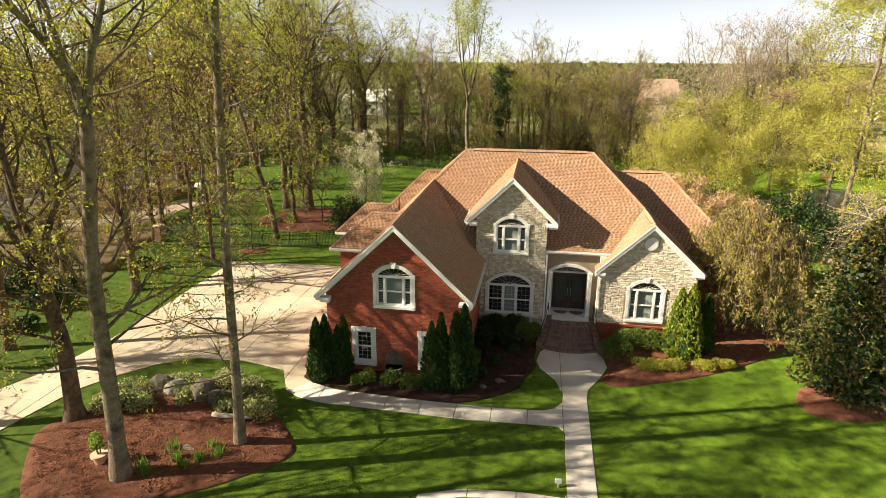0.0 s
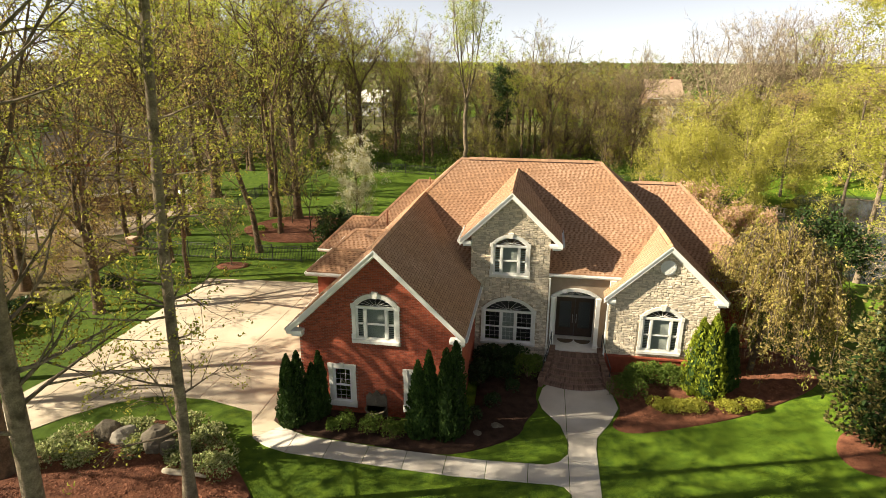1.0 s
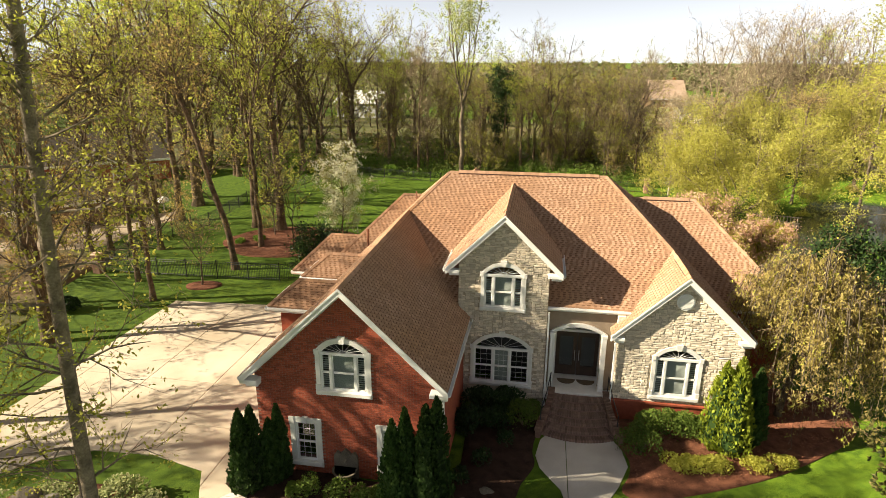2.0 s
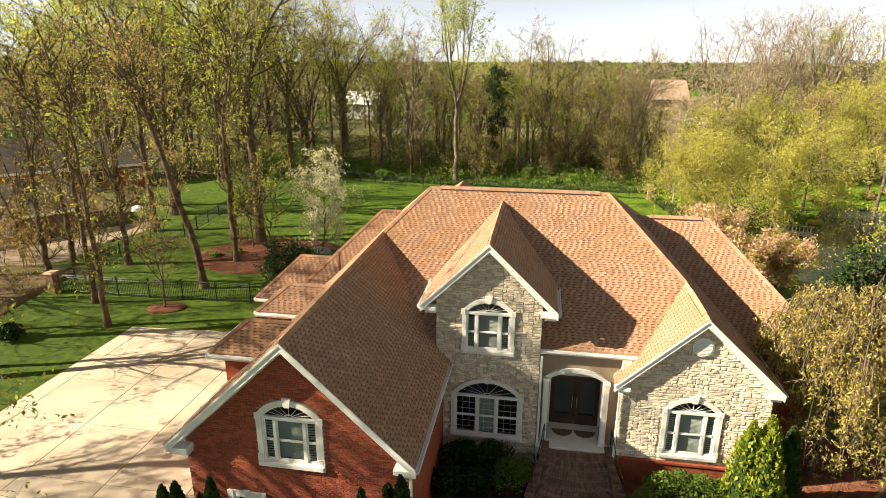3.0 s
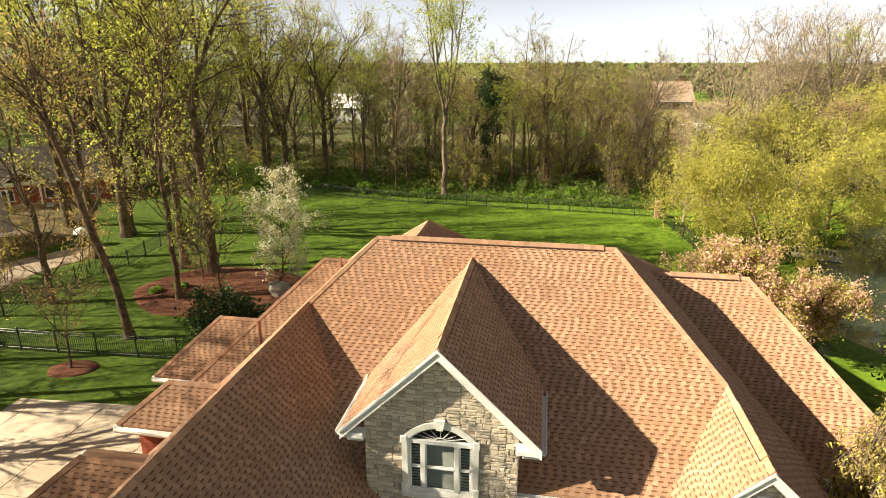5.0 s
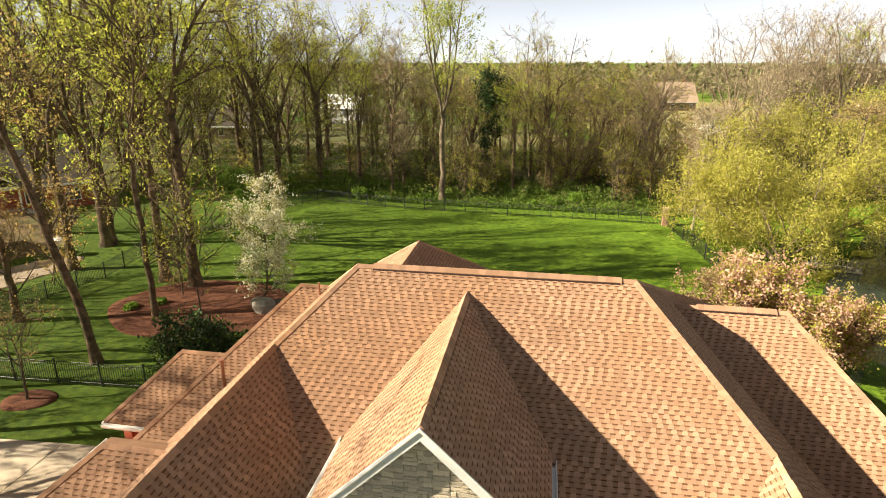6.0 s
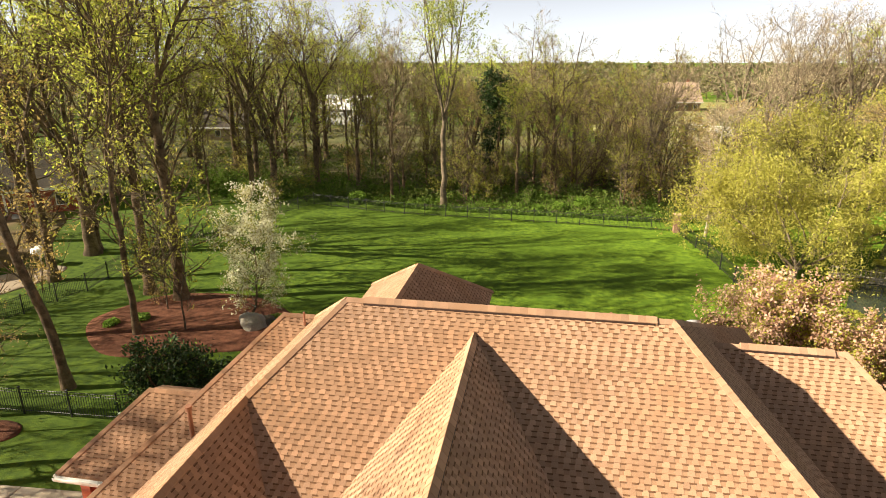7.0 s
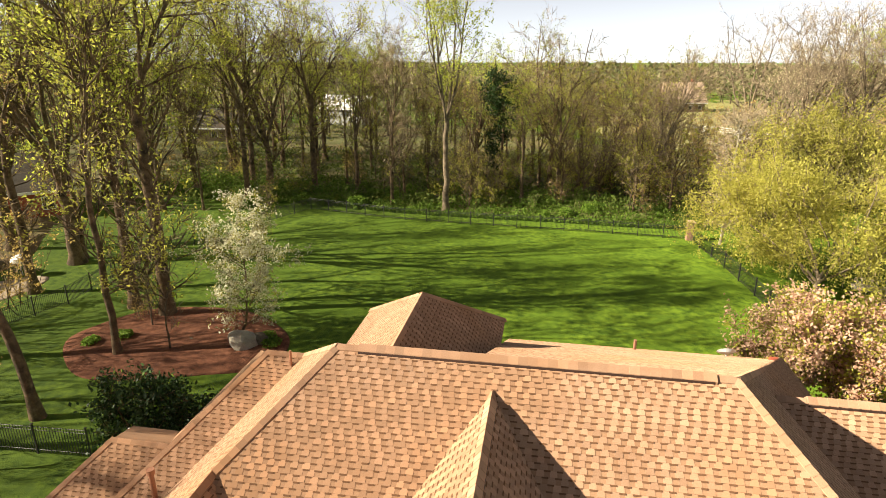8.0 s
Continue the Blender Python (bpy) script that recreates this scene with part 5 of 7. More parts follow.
# ---- kinds of woodland tree, each built once and repeated ----
KINDS = {}


def kind(key, label, bark, leaf, n_leaf, size, n_twig, twig, grow_args, jitter=0.2, leaf2=None, n2=0, s2=0.1, hang=0.0, high=0.0, clump=8, near=0.17):
    w, e = grow(stout=1.7, **grow_args)
    KINDS[key] = tree("deciduous_tree", label, put(0, -60), w, e, bark, leaf, n_leaf, size, n_twig, twig, 0.018, "woodland trees", jitter=jitter, leaf2=leaf2, n_leaf2=n2, size2=s2, hang=hang, three=True, high=high, clump=clump, near=near)


kind("green", "tall spring tree in thin yellow-green leaf", BARK_DARK, LEAF_SPRING, 5000, 0.092, 260, 1.1, dict(seed=1, height=20, r0=0.34, fork=0.40, leaders=4, spread=32, limbs=6, low=6, low_from=0.5, wob=0.15), 0.3, high=0.6)
kind("green_wide", "broad spring tree in yellow-green leaf", BARK_DARK, LEAF_SPRING, 5000, 0.092, 260, 1.1, dict(seed=2, height=19, r0=0.38, fork=0.26, leaders=5, spread=42, limbs=5, limb_len=0.23, wob=0.16), 0.3, high=0.55)
kind("bud", "tall bare tree hazed with tan buds", BARK_DARK, LEAF_BUD, 1300, 0.08, 380, 1.0, dict(seed=3, height=19, r0=0.28, fork=0.42, leaders=3, spread=28, limbs=6, low=11, low_from=0.2, wob=0.15), 0.25, leaf2=LEAF_OLIVE, n2=700, s2=0.08)
kind("bud_wide", "bare spreading tree with tan twigs", BARK_DARK, LEAF_BUD, 1200, 0.08, 500, 1.0, dict(seed=4, height=17, r0=0.30, fork=0.25, leaders=5, spread=42, limbs=6, limb_len=0.24, wob=0.17), 0.25)
kind("olive", "tall tree with olive half-open leaves", BARK_DARK, LEAF_OLIVE, 3200, 0.085, 300, 1.0, dict(seed=5, height=18, r0=0.28, fork=0.48, leaders=3, spread=30, limbs=8, low=10, low_from=0.3, wob=0.15), 0.28, high=0.3)
kind("slim", "slim woodland tree with sparse olive leaves", BARK_DARK, LEAF_OLIVE, 1400, 0.075, 300, 0.8, dict(seed=6, height=15, r0=0.15, fork=0.55, leaders=2, spread=18, limbs=8, low=12, low_from=0.3, limb_len=0.15, wob=0.13), 0.22)
kind("bare", "bare dark-limbed tree of the wood", BARK_DARK, LEAF_BUD, 320, 0.08, 700, 1.0, dict(seed=7, height=18, r0=0.34, fork=0.30, leaders=5, spread=34, limbs=6, limb_len=0.22, wob=0.18), 0.2)
kind("far_wide", "broad bare tree with a pale haze of twigs and buds", BARK_GREY, LEAF_PALE, 1700, 0.10, 700, 1.4, dict(seed=14, height=17, r0=0.36, fork=0.20, leaders=6, spread=46, limbs=7, limb_len=0.25, wob=0.14), 0.35, high=0.4, near=0.3)
kind("sapling", "thin undergrowth sapling with tan twigs", BARK, LEAF_OLIVE, 700, 0.08, 300, 0.8, dict(seed=8, height=8, r0=0.06, fork=0.30, leaders=5, spread=26, limbs=4, limb_len=0.22, low=2), 0.2)


def bush_build(seed, r, h, n, size, leaf_k=0, core=True, lumps=5, squash=1.0):
    """A rounded shrub: several lumps of leaves over a dark heart of twigs."""
    rng = random.Random(seed)
    b = Build()
    cs = [(rng.uniform(-0.45, 0.45) * r, rng.uniform(-0.45, 0.45) * r, h * rng.uniform(0.42, 0.62), rng.uniform(0.5, 0.75)) for _ in range(lumps)]
    pts = []
    for cx, cy, cz, q in cs:
        m = n // lumps
        u = unit(m)
        u[:, 2] = np.where(u[:, 2] < -0.5, -u[:, 2], u[:, 2])
        rr = NPR.uniform(0.72, 1.05, (m, 1))
        pts.append(np.array([cx, cy, cz]) + u * rr * np.array([r * q, r * q, h * q * 0.72 * squash]))
    p = np.concatenate(pts)
    p[:, 2] = np.maximum(p[:, 2], 0.03)
    scatter_leaves(b, p, size, leaf_k, three=size > 0.1)
    for j in range(9):
        a = rng.uniform(0, 6.28)
        b.tube([(0.04 * math.cos(a), 0.04 * math.sin(a), 0), (0.3 * r * math.cos(a), 0.3 * r * math.sin(a), h * 0.4), (0.62 * r * math.cos(a), 0.62 * r * math.sin(a), h * 0.72)], [0.025, 0.016, 0.006], 4, 1, cap=False)
    return b


def shrub(name, label, x, y, r, h, leaf, n=1400, size=0.05, seed=0, category="shrub", group="", lumps=5, at=None):
    b = bush_build(seed or int(abs(x * 31 + y * 17)) + 3, r, h, n, size, lumps=lumps)
    return solid(name, b, [leaf, BARK_DARK], label, category, group, at=at or put(x, y, sink=0.02))


UNDER = {
    "dark": solid("undergrowth_shrub", bush_build(11, 1.7, 2.2, 1500, 0.16), [LEAF_GREEN, BARK_DARK], "dense green undergrowth shrub at the wood's edge", "shrub", "undergrowth", at=put(0, -62)),
    "pale": solid("undergrowth_shrub", bush_build(12, 1.5, 1.6, 1200, 0.15), [LEAF_OLIVE, BARK_DARK], "olive undergrowth shrub at the wood's edge", "shrub", "undergrowth", at=put(0, -64)),
}


STOOD = set()


def again(key, x, y, size=1.0, turn=None, label=""):
    source = KINDS[key] if key in KINDS else UNDER[key]
    rr = random.Random(int(x * 97 + y * 131))
    m = put(x, y, rr.uniform(0, 360) if turn is None else turn, size)
    if key in STOOD:
        ob = copy_thing(source, m)
    else:
        STOOD.add(key)
        ob = source
        ob.matrix_basis = m
    if label:
        ob["label"] = label
    return ob


# the wood behind the yard
WOOD = random.Random(21)
spots = []


def free_spot(x, y, gap):
    if all((x - a) ** 2 + (y - c) ** 2 > gap * gap for a, c in spots):
        spots.append((x, y))
        return True
    return False


count = 0
for tries in range(900):
    x, y = WOOD.uniform(-48, 13), WOOD.triangular(86, 128, 90)
    if x > 3 and y > 112:
        continue
    if free_spot(x, y, 4.4):
        far = x > 0
        key = WOOD.choice(["bud", "olive", "slim", "bare", "olive"] if far else ["green", "bud", "olive", "slim", "olive", "green_wide", "green"])
        again(key, x, y, WOOD.uniform(0.84, 1.04) * (0.68 if far else 0.84 + 0.36 * smoothstep(-14, -32, x)))
        count += 1
    if count >= 44:
        break
# the wood to the left of the yard
count = 0
for tries in range(900):
    x, y = WOOD.uniform(-92, -34), WOOD.uniform(64, 124)
    if x > -44 and y < 70 or (-66 < x < -40 and 60 < y < 80) or x < -0.76 * (y + 6):
        continue
    if free_spot(x, y, 7.0):
        again(WOOD.choice(["green", "green_wide", "olive", "bud", "green", "green_wide"]), x, y, WOOD.uniform(1.05, 1.3))
        count += 1
    if count >= 15:
        break
for x, y, k, s in ((-40, 38, "bud_wide", 0.85), (-44, 42, "slim", 1.0), (-34, 34, "bud", 0.8), (-32.5, 33.2, "olive", 0.9), (-25.9, 31.8, "slim", 0.9), (-23.4, 37.1, "slim", 0.95),
                   (-34.7, 47.7, "bud", 1.0), (-26.6, 40.1, "slim", 0.95), (-30.7, 48.6, "bud", 1.0), (-34.9, 58.0, "olive", 1.0), (-22.8, 50.8, "slim", 1.15), (-20.3, 51.8, "sapling", 1.05), (-23.2, 54.4, "sapling", 0.9),
                   (-26.3, 57.0, "green", 1.25), (-23.4, 56.2, "olive", 1.2), (-32.1, 42.7, "bud", 0.95), (-40.3, 48.8, "bud_wide", 0.95), (-36.7, 64.1, "green_wide", 1.35), (-36.9, 65.1, "bud", 1.1), (-40.8, 81.1, "green", 1.2), (-36.4, 81.9, "slim", 0.8), (-25.0, 74.4, "sapling", 0.55),
                   (-27, 14.5, "olive", 0.95), (-24.5, 9.0, "bud", 1.0), (-20.5, 7.6, "green", 0.95), (-16.6, 6.8, "green", 0.9), (-19.5, 10.4, "olive", 0.95), (-33, 18, "green", 0.9),
                   (-44.5, 66, "green_wide", 1.2), (-50, 88, "green_wide", 1.35), (-46, 83, "green", 1.3), (-62, 85, "green_wide", 1.35), (-56, 93, "green", 1.4)):
    again(k, x, y, s)
# leaning tree by the fence
w, e = grow(111, 18, 0.24, 0.66, 3, 24, 7, 0.20, 50, 5, 0.08, 0.14, 0.05, low=9, low_from=0.4, curve=((0, 0, 0), (3.4, -0.3, 0), (6.3, -1.2, 0), (9.5, -1.85, 0), (12, -2.6, 0)))
tree("deciduous_tree", "leaning dark tree with tan buds beside the black fence", put(-21.6, 44.2), w, e, BARK_DARK, LEAF_BUD, 2600, 0.08, 1200, 0.7, 0.014, clump=6)
# young tree in the mulch ring
w, e = grow(112, 5.6, 0.07, 0.35, 3, 34, 5, 0.26, 48, 4, 0.12, 0.12, 0.03, (0.1, 0), 4, 0.5)
tree("deciduous_tree", "young bare tree with fine buds in a mulch ring", put(-21.8, 40.1), w, e, BARK, LEAF_BUD, 900, 0.04, 1400, 0.35, 0.004)
# pale tall tree rising over the wood
w, e = grow(113, 27, 0.36, 0.38, 4, 30, 8, 0.20, 46, 5, 0.06, 0.10, 0.09, (0.1, 0), 1, 0.9)
tree("deciduous_tree", "very tall pale-trunked tree with light green crown", put(-10.4, 85.8), w, e, BARK_GREY, LEAF_SPRING, 10000, 0.10, 400, 0.9, 0.024, jitter=0.28, high=0.6, clump=8, near=0.2)
w, e = grow(114, 20.5, 0.34, 0.36, 5, 30, 6, 0.17, 50, 5, 0.06, 0.2, 0.06, (0.3, 0), 4, 0.7)
tree("deciduous_tree", "bare dark tree with upright crooked limbs", put(0.3, 95.5), w, e, BARK_DARK, LEAF_BUD, 200, 0.1, 1200, 0.9, 0.026)
w, e = grow(116, 17.5, 0.24, 0.26, 5, 26, 7, 0.17, 44, 5, 0.06, 0.13, 0.08, (0.2, 0), 2, 0.7)
tree("deciduous_tree", "bare grey tree with a fan of upright limbs", put(11.8, 93.5), w, e, BARK_GREY, LEAF_PALE, 500, 0.06, 1600, 0.9, 0.024)
w, e = grow(117, 18, 0.20, 0.55, 2, 20, 9, 0.18, 50, 6, 0.08, 0.13, 0.06, (0.2, 0), 16, 0.25)
tree("deciduous_tree", "dark-stemmed tree with spreading pale bare twigs", put(-16.7, 87.3), w, e, BARK_DARK, LEAF_PALE, 900, 0.08, 2000, 1.0, 0.024, clump=5)
w, e = grow(115, 13.5, 0.2, 0.7, 1, 10, 20, 0.18, 60, 6, 0.07, 0.1, 0.03, (0.2, 0), 10, 0.3)
tree("conifer", "dark narrow cedar in the wood", put(-5.4, 96.0), w, e, BARK_DARK, LEAF_DARK, 9000, 0.14, 400, 0.6, 0.012, jitter=0.3)
# undergrowth along the back fence: thickets of thin stems with a haze of small leaves
def thicket(seed, h, r, n, size, leaf, label):
    rng = random.Random(seed)
    wood, ends = Build(), []
    for i in range(9):
        a = rng.uniform(0, 6.28)
        d = Vector((math.cos(a) * rng.uniform(0.1, 0.5), math.sin(a) * rng.uniform(0.1, 0.5), 1))
        pts, rad, _ = limb(wood, rng, Vector((rng.gauss(0, r * 0.3), rng.gauss(0, r * 0.3), 0)), d, h * rng.uniform(0.6, 1.0), 0.035, 4, 3, 0.14, 0.0)
        for k in range(1, len(pts)):
            for t in range(2):
                tp, tr, _ = limb(Build(), rng, pts[k], side_way(rng, d.normalized(), radians(rng.uniform(35, 80))), r * rng.uniform(0.4, 0.9), 0.014, 2, 3, 0.1, 0.05)
                wood.tube([tp[0], tp[2]], [tr[0], tr[2]], 3, cap=False)
                ends += [(tp[0], tp[1]), (tp[1], tp[2])]
    return tree("thicket", label, put(0, -60), wood, ends, BARK, leaf, n, size, 200, 0.9, 0.02, "thickets", "shrub", jitter=0.25, three=True, clump=8, near=0.16)


KINDS["thicket_olive"] = thicket(61, 6.0, 1.7, 1000, 0.095, LEAF_OLIVE, "loose thicket in small olive leaf")
KINDS["thicket_green"] = thicket(62, 4.6, 1.6, 1200, 0.105, LEAF_GREEN, "loose thicket in fresh green leaf")
KINDS["thicket_tan"] = thicket(63, 5.4, 1.5, 700, 0.09, LEAF_BUD, "twiggy thicket with tan buds")
for i in range(50):
    x, y = WOOD.uniform(-44, 13.5), WOOD.triangular(84.5, 100, 86)
    again(WOOD.choice(["dark", "dark", "dark", "pale"]), x, y, WOOD.uniform(0.4, 0.95))
for i in range(46):
    again(WOOD.choice(["thicket_green", "thicket_green", "dark"]), WOOD.uniform(-42, 14), WOOD.uniform(84.6, 88.5), WOOD.uniform(0.3, 0.55))
for i in range(58):
    x, y = WOOD.uniform(-48, 14), WOOD.uniform(86, 106)
    again(WOOD.choice(["thicket_olive", "thicket_tan", "thicket_green", "thicket_green", "sapling"]), x, y, WOOD.uniform(0.6, 1.15))
for i in range(12):
    again(WOOD.choice(["thicket_tan", "thicket_olive", "thicket_tan"]), WOOD.uniform(-58, -43), WOOD.uniform(54, 70), WOOD.uniform(0.4, 0.75))
for x, y, s in ((-33.5, 37.0, 0.5), (-39.5, 48.5, 0.9), (-43.0, 49.5, 0.9), (-37.6, 51.8, 0.8), (-41.5, 46.8, 0.8), (-36.0, 40.5, 0.6), (-31.6, 34.6, 0.45), (-38.5, 43.0, 0.6), (-33.2, 41.0, 0.5), (-35.5, 34.5, 0.55), (-40.5, 39.0, 0.6), (-37.5, 46.5, 0.55)):
    again("thicket_tan", x, y, s)
for i in range(14):
    again(WOOD.choice(["bare", "olive", "slim", "bud"]), WOOD.uniform(0.5, 15), WOOD.uniform(87, 102), WOOD.uniform(0.62, 0.78))
for i in range(12):
    again(WOOD.choice(["thicket_olive", "thicket_green"]), WOOD.uniform(0, 15), WOOD.uniform(88, 104), WOOD.uniform(1.1, 1.6))
# low ground growth along the wood's edge
EDGE = [(-46, 87.0), (-24.5, 85.0), (-16, 83.6), (-2.5, 82.0), (8, 81.6), (16, 82.2)]
n = 26000
gx = NPR.uniform(-46, 16, n)
gy = np.interp(gx, [a for a, _ in EDGE], [c for _, c in EDGE]) + 1.2 + NPR.uniform(0, 1, n) ** 1.6 * 9
lump = 0.35 + 0.65 * np.clip(0.5 + 0.5 * np.sin(gx * 1.3 + 2 * np.sin(gy * 0.7)) * np.sin(gx * 0.47 + gy * 0.9), 0, 1)
gz = np.array([ground_z(a, c) for a, c in zip(gx, gy)]) + NPR.uniform(0.02, 1, n) * lump * (0.5 + 1.5 * np.clip((gy - 84) / 5, 0, 1))
b = Build()
scatter_leaves(b, np.stack([gx, gy, gz], 1), 0.12, three=True, narrow=0.7)
m = 30000
cx, cy = NPR.uniform(-54, 15, m // 60), 87 + NPR.uniform(0, 1, m // 60) ** 1.4 * 38
lift = NPR.uniform(0.4, 1.9, m // 60)
gx = np.repeat(cx, 60) + NPR.normal(0, 0.75, m)
gy = np.repeat(cy, 60) + NPR.normal(0, 0.75, m)
gz = np.array([ground_z(a, c) for a, c in zip(gx, gy)]) + NPR.uniform(0.02, 1.0, m) * np.repeat(lift, 60)
scatter_leaves(b, np.stack([gx, gy, gz], 1), 0.16, 1, three=True, narrow=0.7)
solid("ground_growth", b, [LEAF_GREEN, LEAF_UNDER], "low dark green ground growth at the wood's edge", "undergrowth", kind="stuff")
drape("bare_earth", spline([(-28.4, 31.2), (-29.3, 34.5), (-30.6, 37.5), (-31.4, 41.0), (-33.0, 46.0), (-36.5, 47.2), (-43.0, 44.6), (-47, 40), (-44, 33), (-36, 29.8), (-31, 29.6)], steps=4), LITTER, "bare brown earth and leaf litter beside the drive lawn", "ground", 0.03, 0.0, step=2.0)
for x, y, s in ((-33.5, 55.5, 0.9), (-24.6, 55.5, 0.6), (15.5, 96, 1.4), (19, 101, 1.6), (24, 97.5, 1.4), (12.5, 103, 1.5), (28, 108, 1.6), (21, 110, 1.7), (15, 112, 1.6), (31, 118, 1.7), (25, 121, 1.7), (9, 109, 1.5), (16.8, 84.0, 1.1), (18.5, 88.5, 1.2), (22.0, 86.0, 1.0), (24.5, 92.0, 1.1)):
    again("thicket_tan" if x < 0 or y > 95 else "thicket_olive", x, y, s)
drape("woodland_floor", spline([(-58, 84.6), (-40, 88.4), (-24.5, 87.4), (-16, 86.2), (-2.5, 84.4), (8, 84.0), (15, 84.5), (24, 90), (20, 110), (12, 140), (-10, 168), (-60, 172), (-100, 150), (-90, 110)], steps=4), WOOD_FLOOR, "green and brown leaf litter under the wood", "forest floor", 0.03, 0.0, step=3.0)
drape("woodland_floor", spline([(-41.5, 58.8), (-41.0, 63.5), (-44.5, 69.0), (-50, 76), (-62, 82), (-70, 70), (-62, 58), (-52, 56.5), (-46, 56.0)], steps=4), LITTER, "bare earth and leaf litter under the side wood", "forest floor", 0.024, 0.0, step=3.0)

drape("meadow", spline([(14.5, 99), (26, 95), (40, 98), (60, 92), (100, 96), (150, 150), (150, 250), (60, 290), (10, 230), (13, 150)], steps=4), MEADOW, "rough tan and green meadow beyond the pond", "meadow", 0.03, 0.0, step=6.0)

# trees by the pond
def willow(seed, x, y, h, r, n, label, leaf=LEAF_WILLOW, strands=420, size=0.12, bark=BARK, low=0.12, strand_len=(1.0, 3.4)):
    w, e = grow(seed, h, 0.28, 0.13, 7, 44, 8, 0.25, 55, 6, 0.11, 0.14, 0.03, (0.2, 0.1), 0)
    rng = random.Random(seed)
    extra = []
    for i in range(strands):
        p, q = e[rng.randrange(len(e))]
        l = rng.uniform(*strand_len)
        a = Vector(q)
        if a.z - l < h * low:
            l = max(0.3, a.z - h * low)
        m = a + Vector((rng.gauss(0, 0.12), rng.gauss(0, 0.12), -l * 0.5))
        z = m + Vector((rng.gauss(0, 0.1), rng.gauss(0, 0.1), -l * 0.5))
        w.tube([a, m, z], [0.016, 0.012, 0.006], 3, cap=False)
        extra += [(a, m), (m, z)]
    return tree("willow", label, put(x, y), w, e + extra * 2, bark, leaf, n, size, 1600, 0.7, 0.016, jitter=0.42, narrow=0.5, hang=0.35, three=True, clump=6, near=0.2)


willow(201, 20.6, 71.0, 13.2, 9, 66000, "spreading willow in yellow-green leaf beside the pond", size=0.092, strands=320, bark=BARK_GREY)
willow(202, 40, 88, 16, 9, 34000, "tall yellow-green willow across the pond", size=0.12)
willow(203, 34, 95, 13, 8, 16000, "round yellow-green willow behind the pond", size=0.12)
willow(204, 50, 74, 15, 9, 22000, "large pale willow at the pond's edge", size=0.12)
willow(205, 29.5, 93, 11.5, 8, 16000, "low willow in fresh leaf behind the yard fence", size=0.12)
willow(206, 40, 104, 12, 7, 14000, "bright green weeping willow", leaf=LEAF_SPRING, size=0.13)
w, e = grow(211, 21, 0.17, 0.92, 1, 4, 46, 0.25, 80, 4, 0.07, 0.07, -0.03, (0.4, 0.2), 44, 0.12)
tree("larch", "tall thin larch with drooping yellow-green twigs", put(22.9, 45.6), w, e, BARK_GREY, LEAF_OLIVE, 40000, 0.072, 3000, 0.6, 0.010, jitter=0.25, hang=0.3, three=True, clump=6, near=0.14)
w, e = grow(212, 15, 0.17, 0.92, 1, 4, 30, 0.18, 80, 5, 0.06, 0.06, -0.02, (0.2, 0), 26, 0.15)
larch = tree("larch", "bare tan larch on the pond bank", put(37.0, 79.5), w, e, BARK, LEAF_BUD, 2200, 0.08, 2600, 0.6, 0.009, jitter=0.12)
copy_thing(larch, put(31.5, 84.0, 70, 0.9))
w, e = grow(213, 11.5, 0.11, 0.8, 1, 6, 20, 0.2, 58, 6, 0.08, 0.10, 0.02, (0.2, 0), 26, 0.12)
tree("young_tree", "pale thin young tree by the yard corner", put(15.6, 78.6), w, e, BARK_PALE, LEAF_PALE, 1600, 0.07, 2200, 0.7, 0.02)
# reeds and bank growth
for x, y in ((24.6, 70.5), (26.0, 72.0), (22.2, 64.4), (30.0, 77.0), (21.2, 60.0), (33.5, 86.5), (20.3, 57.0), (40.0, 88.0), (47, 85.5)):
    again("pale", x, y, 0.8, label="olive waterside growth on the pond bank")
# trees beyond the pond and the meadow
FAR = random.Random(33)
for x, y, k, s in ((37, 131, "far_wide", 1.05), (44, 138, "far_wide", 1.30), (52, 136, "far_wide", 1.40), (60, 128, "far_wide", 1.00), (68, 124, "green", 0.95), (76, 132, "green_wide", 1.0), (63, 104, "green_wide", 0.85), (70, 96, "green", 0.9), (78, 104, "olive", 0.95),
                   (62, 84, "olive", 0.9), (68, 76, "bud", 0.9), (58, 116, "bud_wide", 1.0), (14, 118, "bare", 0.85), (12.5, 126, "bare", 0.95), (9, 122, "bud", 0.85), (38, 150, "far_wide", 1.40), (48, 150, "far_wide", 1.40), (56, 146, "far_wide", 1.40), (66, 140, "far_wide", 1.40), (62, 150, "far_wide", 1.40), (74, 148, "far_wide", 1.10), (6, 112, "bud_wide", 0.8), (10, 106, "bare", 0.85), (18, 112, "bud_wide", 0.8), (13.5, 98, "bud_wide", 0.7), (8, 101, "bud", 0.8), (20, 92, "sapling", 1.2), (16, 134, "bud", 0.9), (4, 130, "bud_wide", 0.9), (84, 112, "green_wide", 1.0), (72, 112, "green_wide", 0.9), (58, 96, "green_wide", 0.8), (66, 88, "olive", 0.9)):
    again(k, x, y, s)
tallp = again("green", 52, 143, 1.25, label="tall pale poplar-like tree with thin green crown")
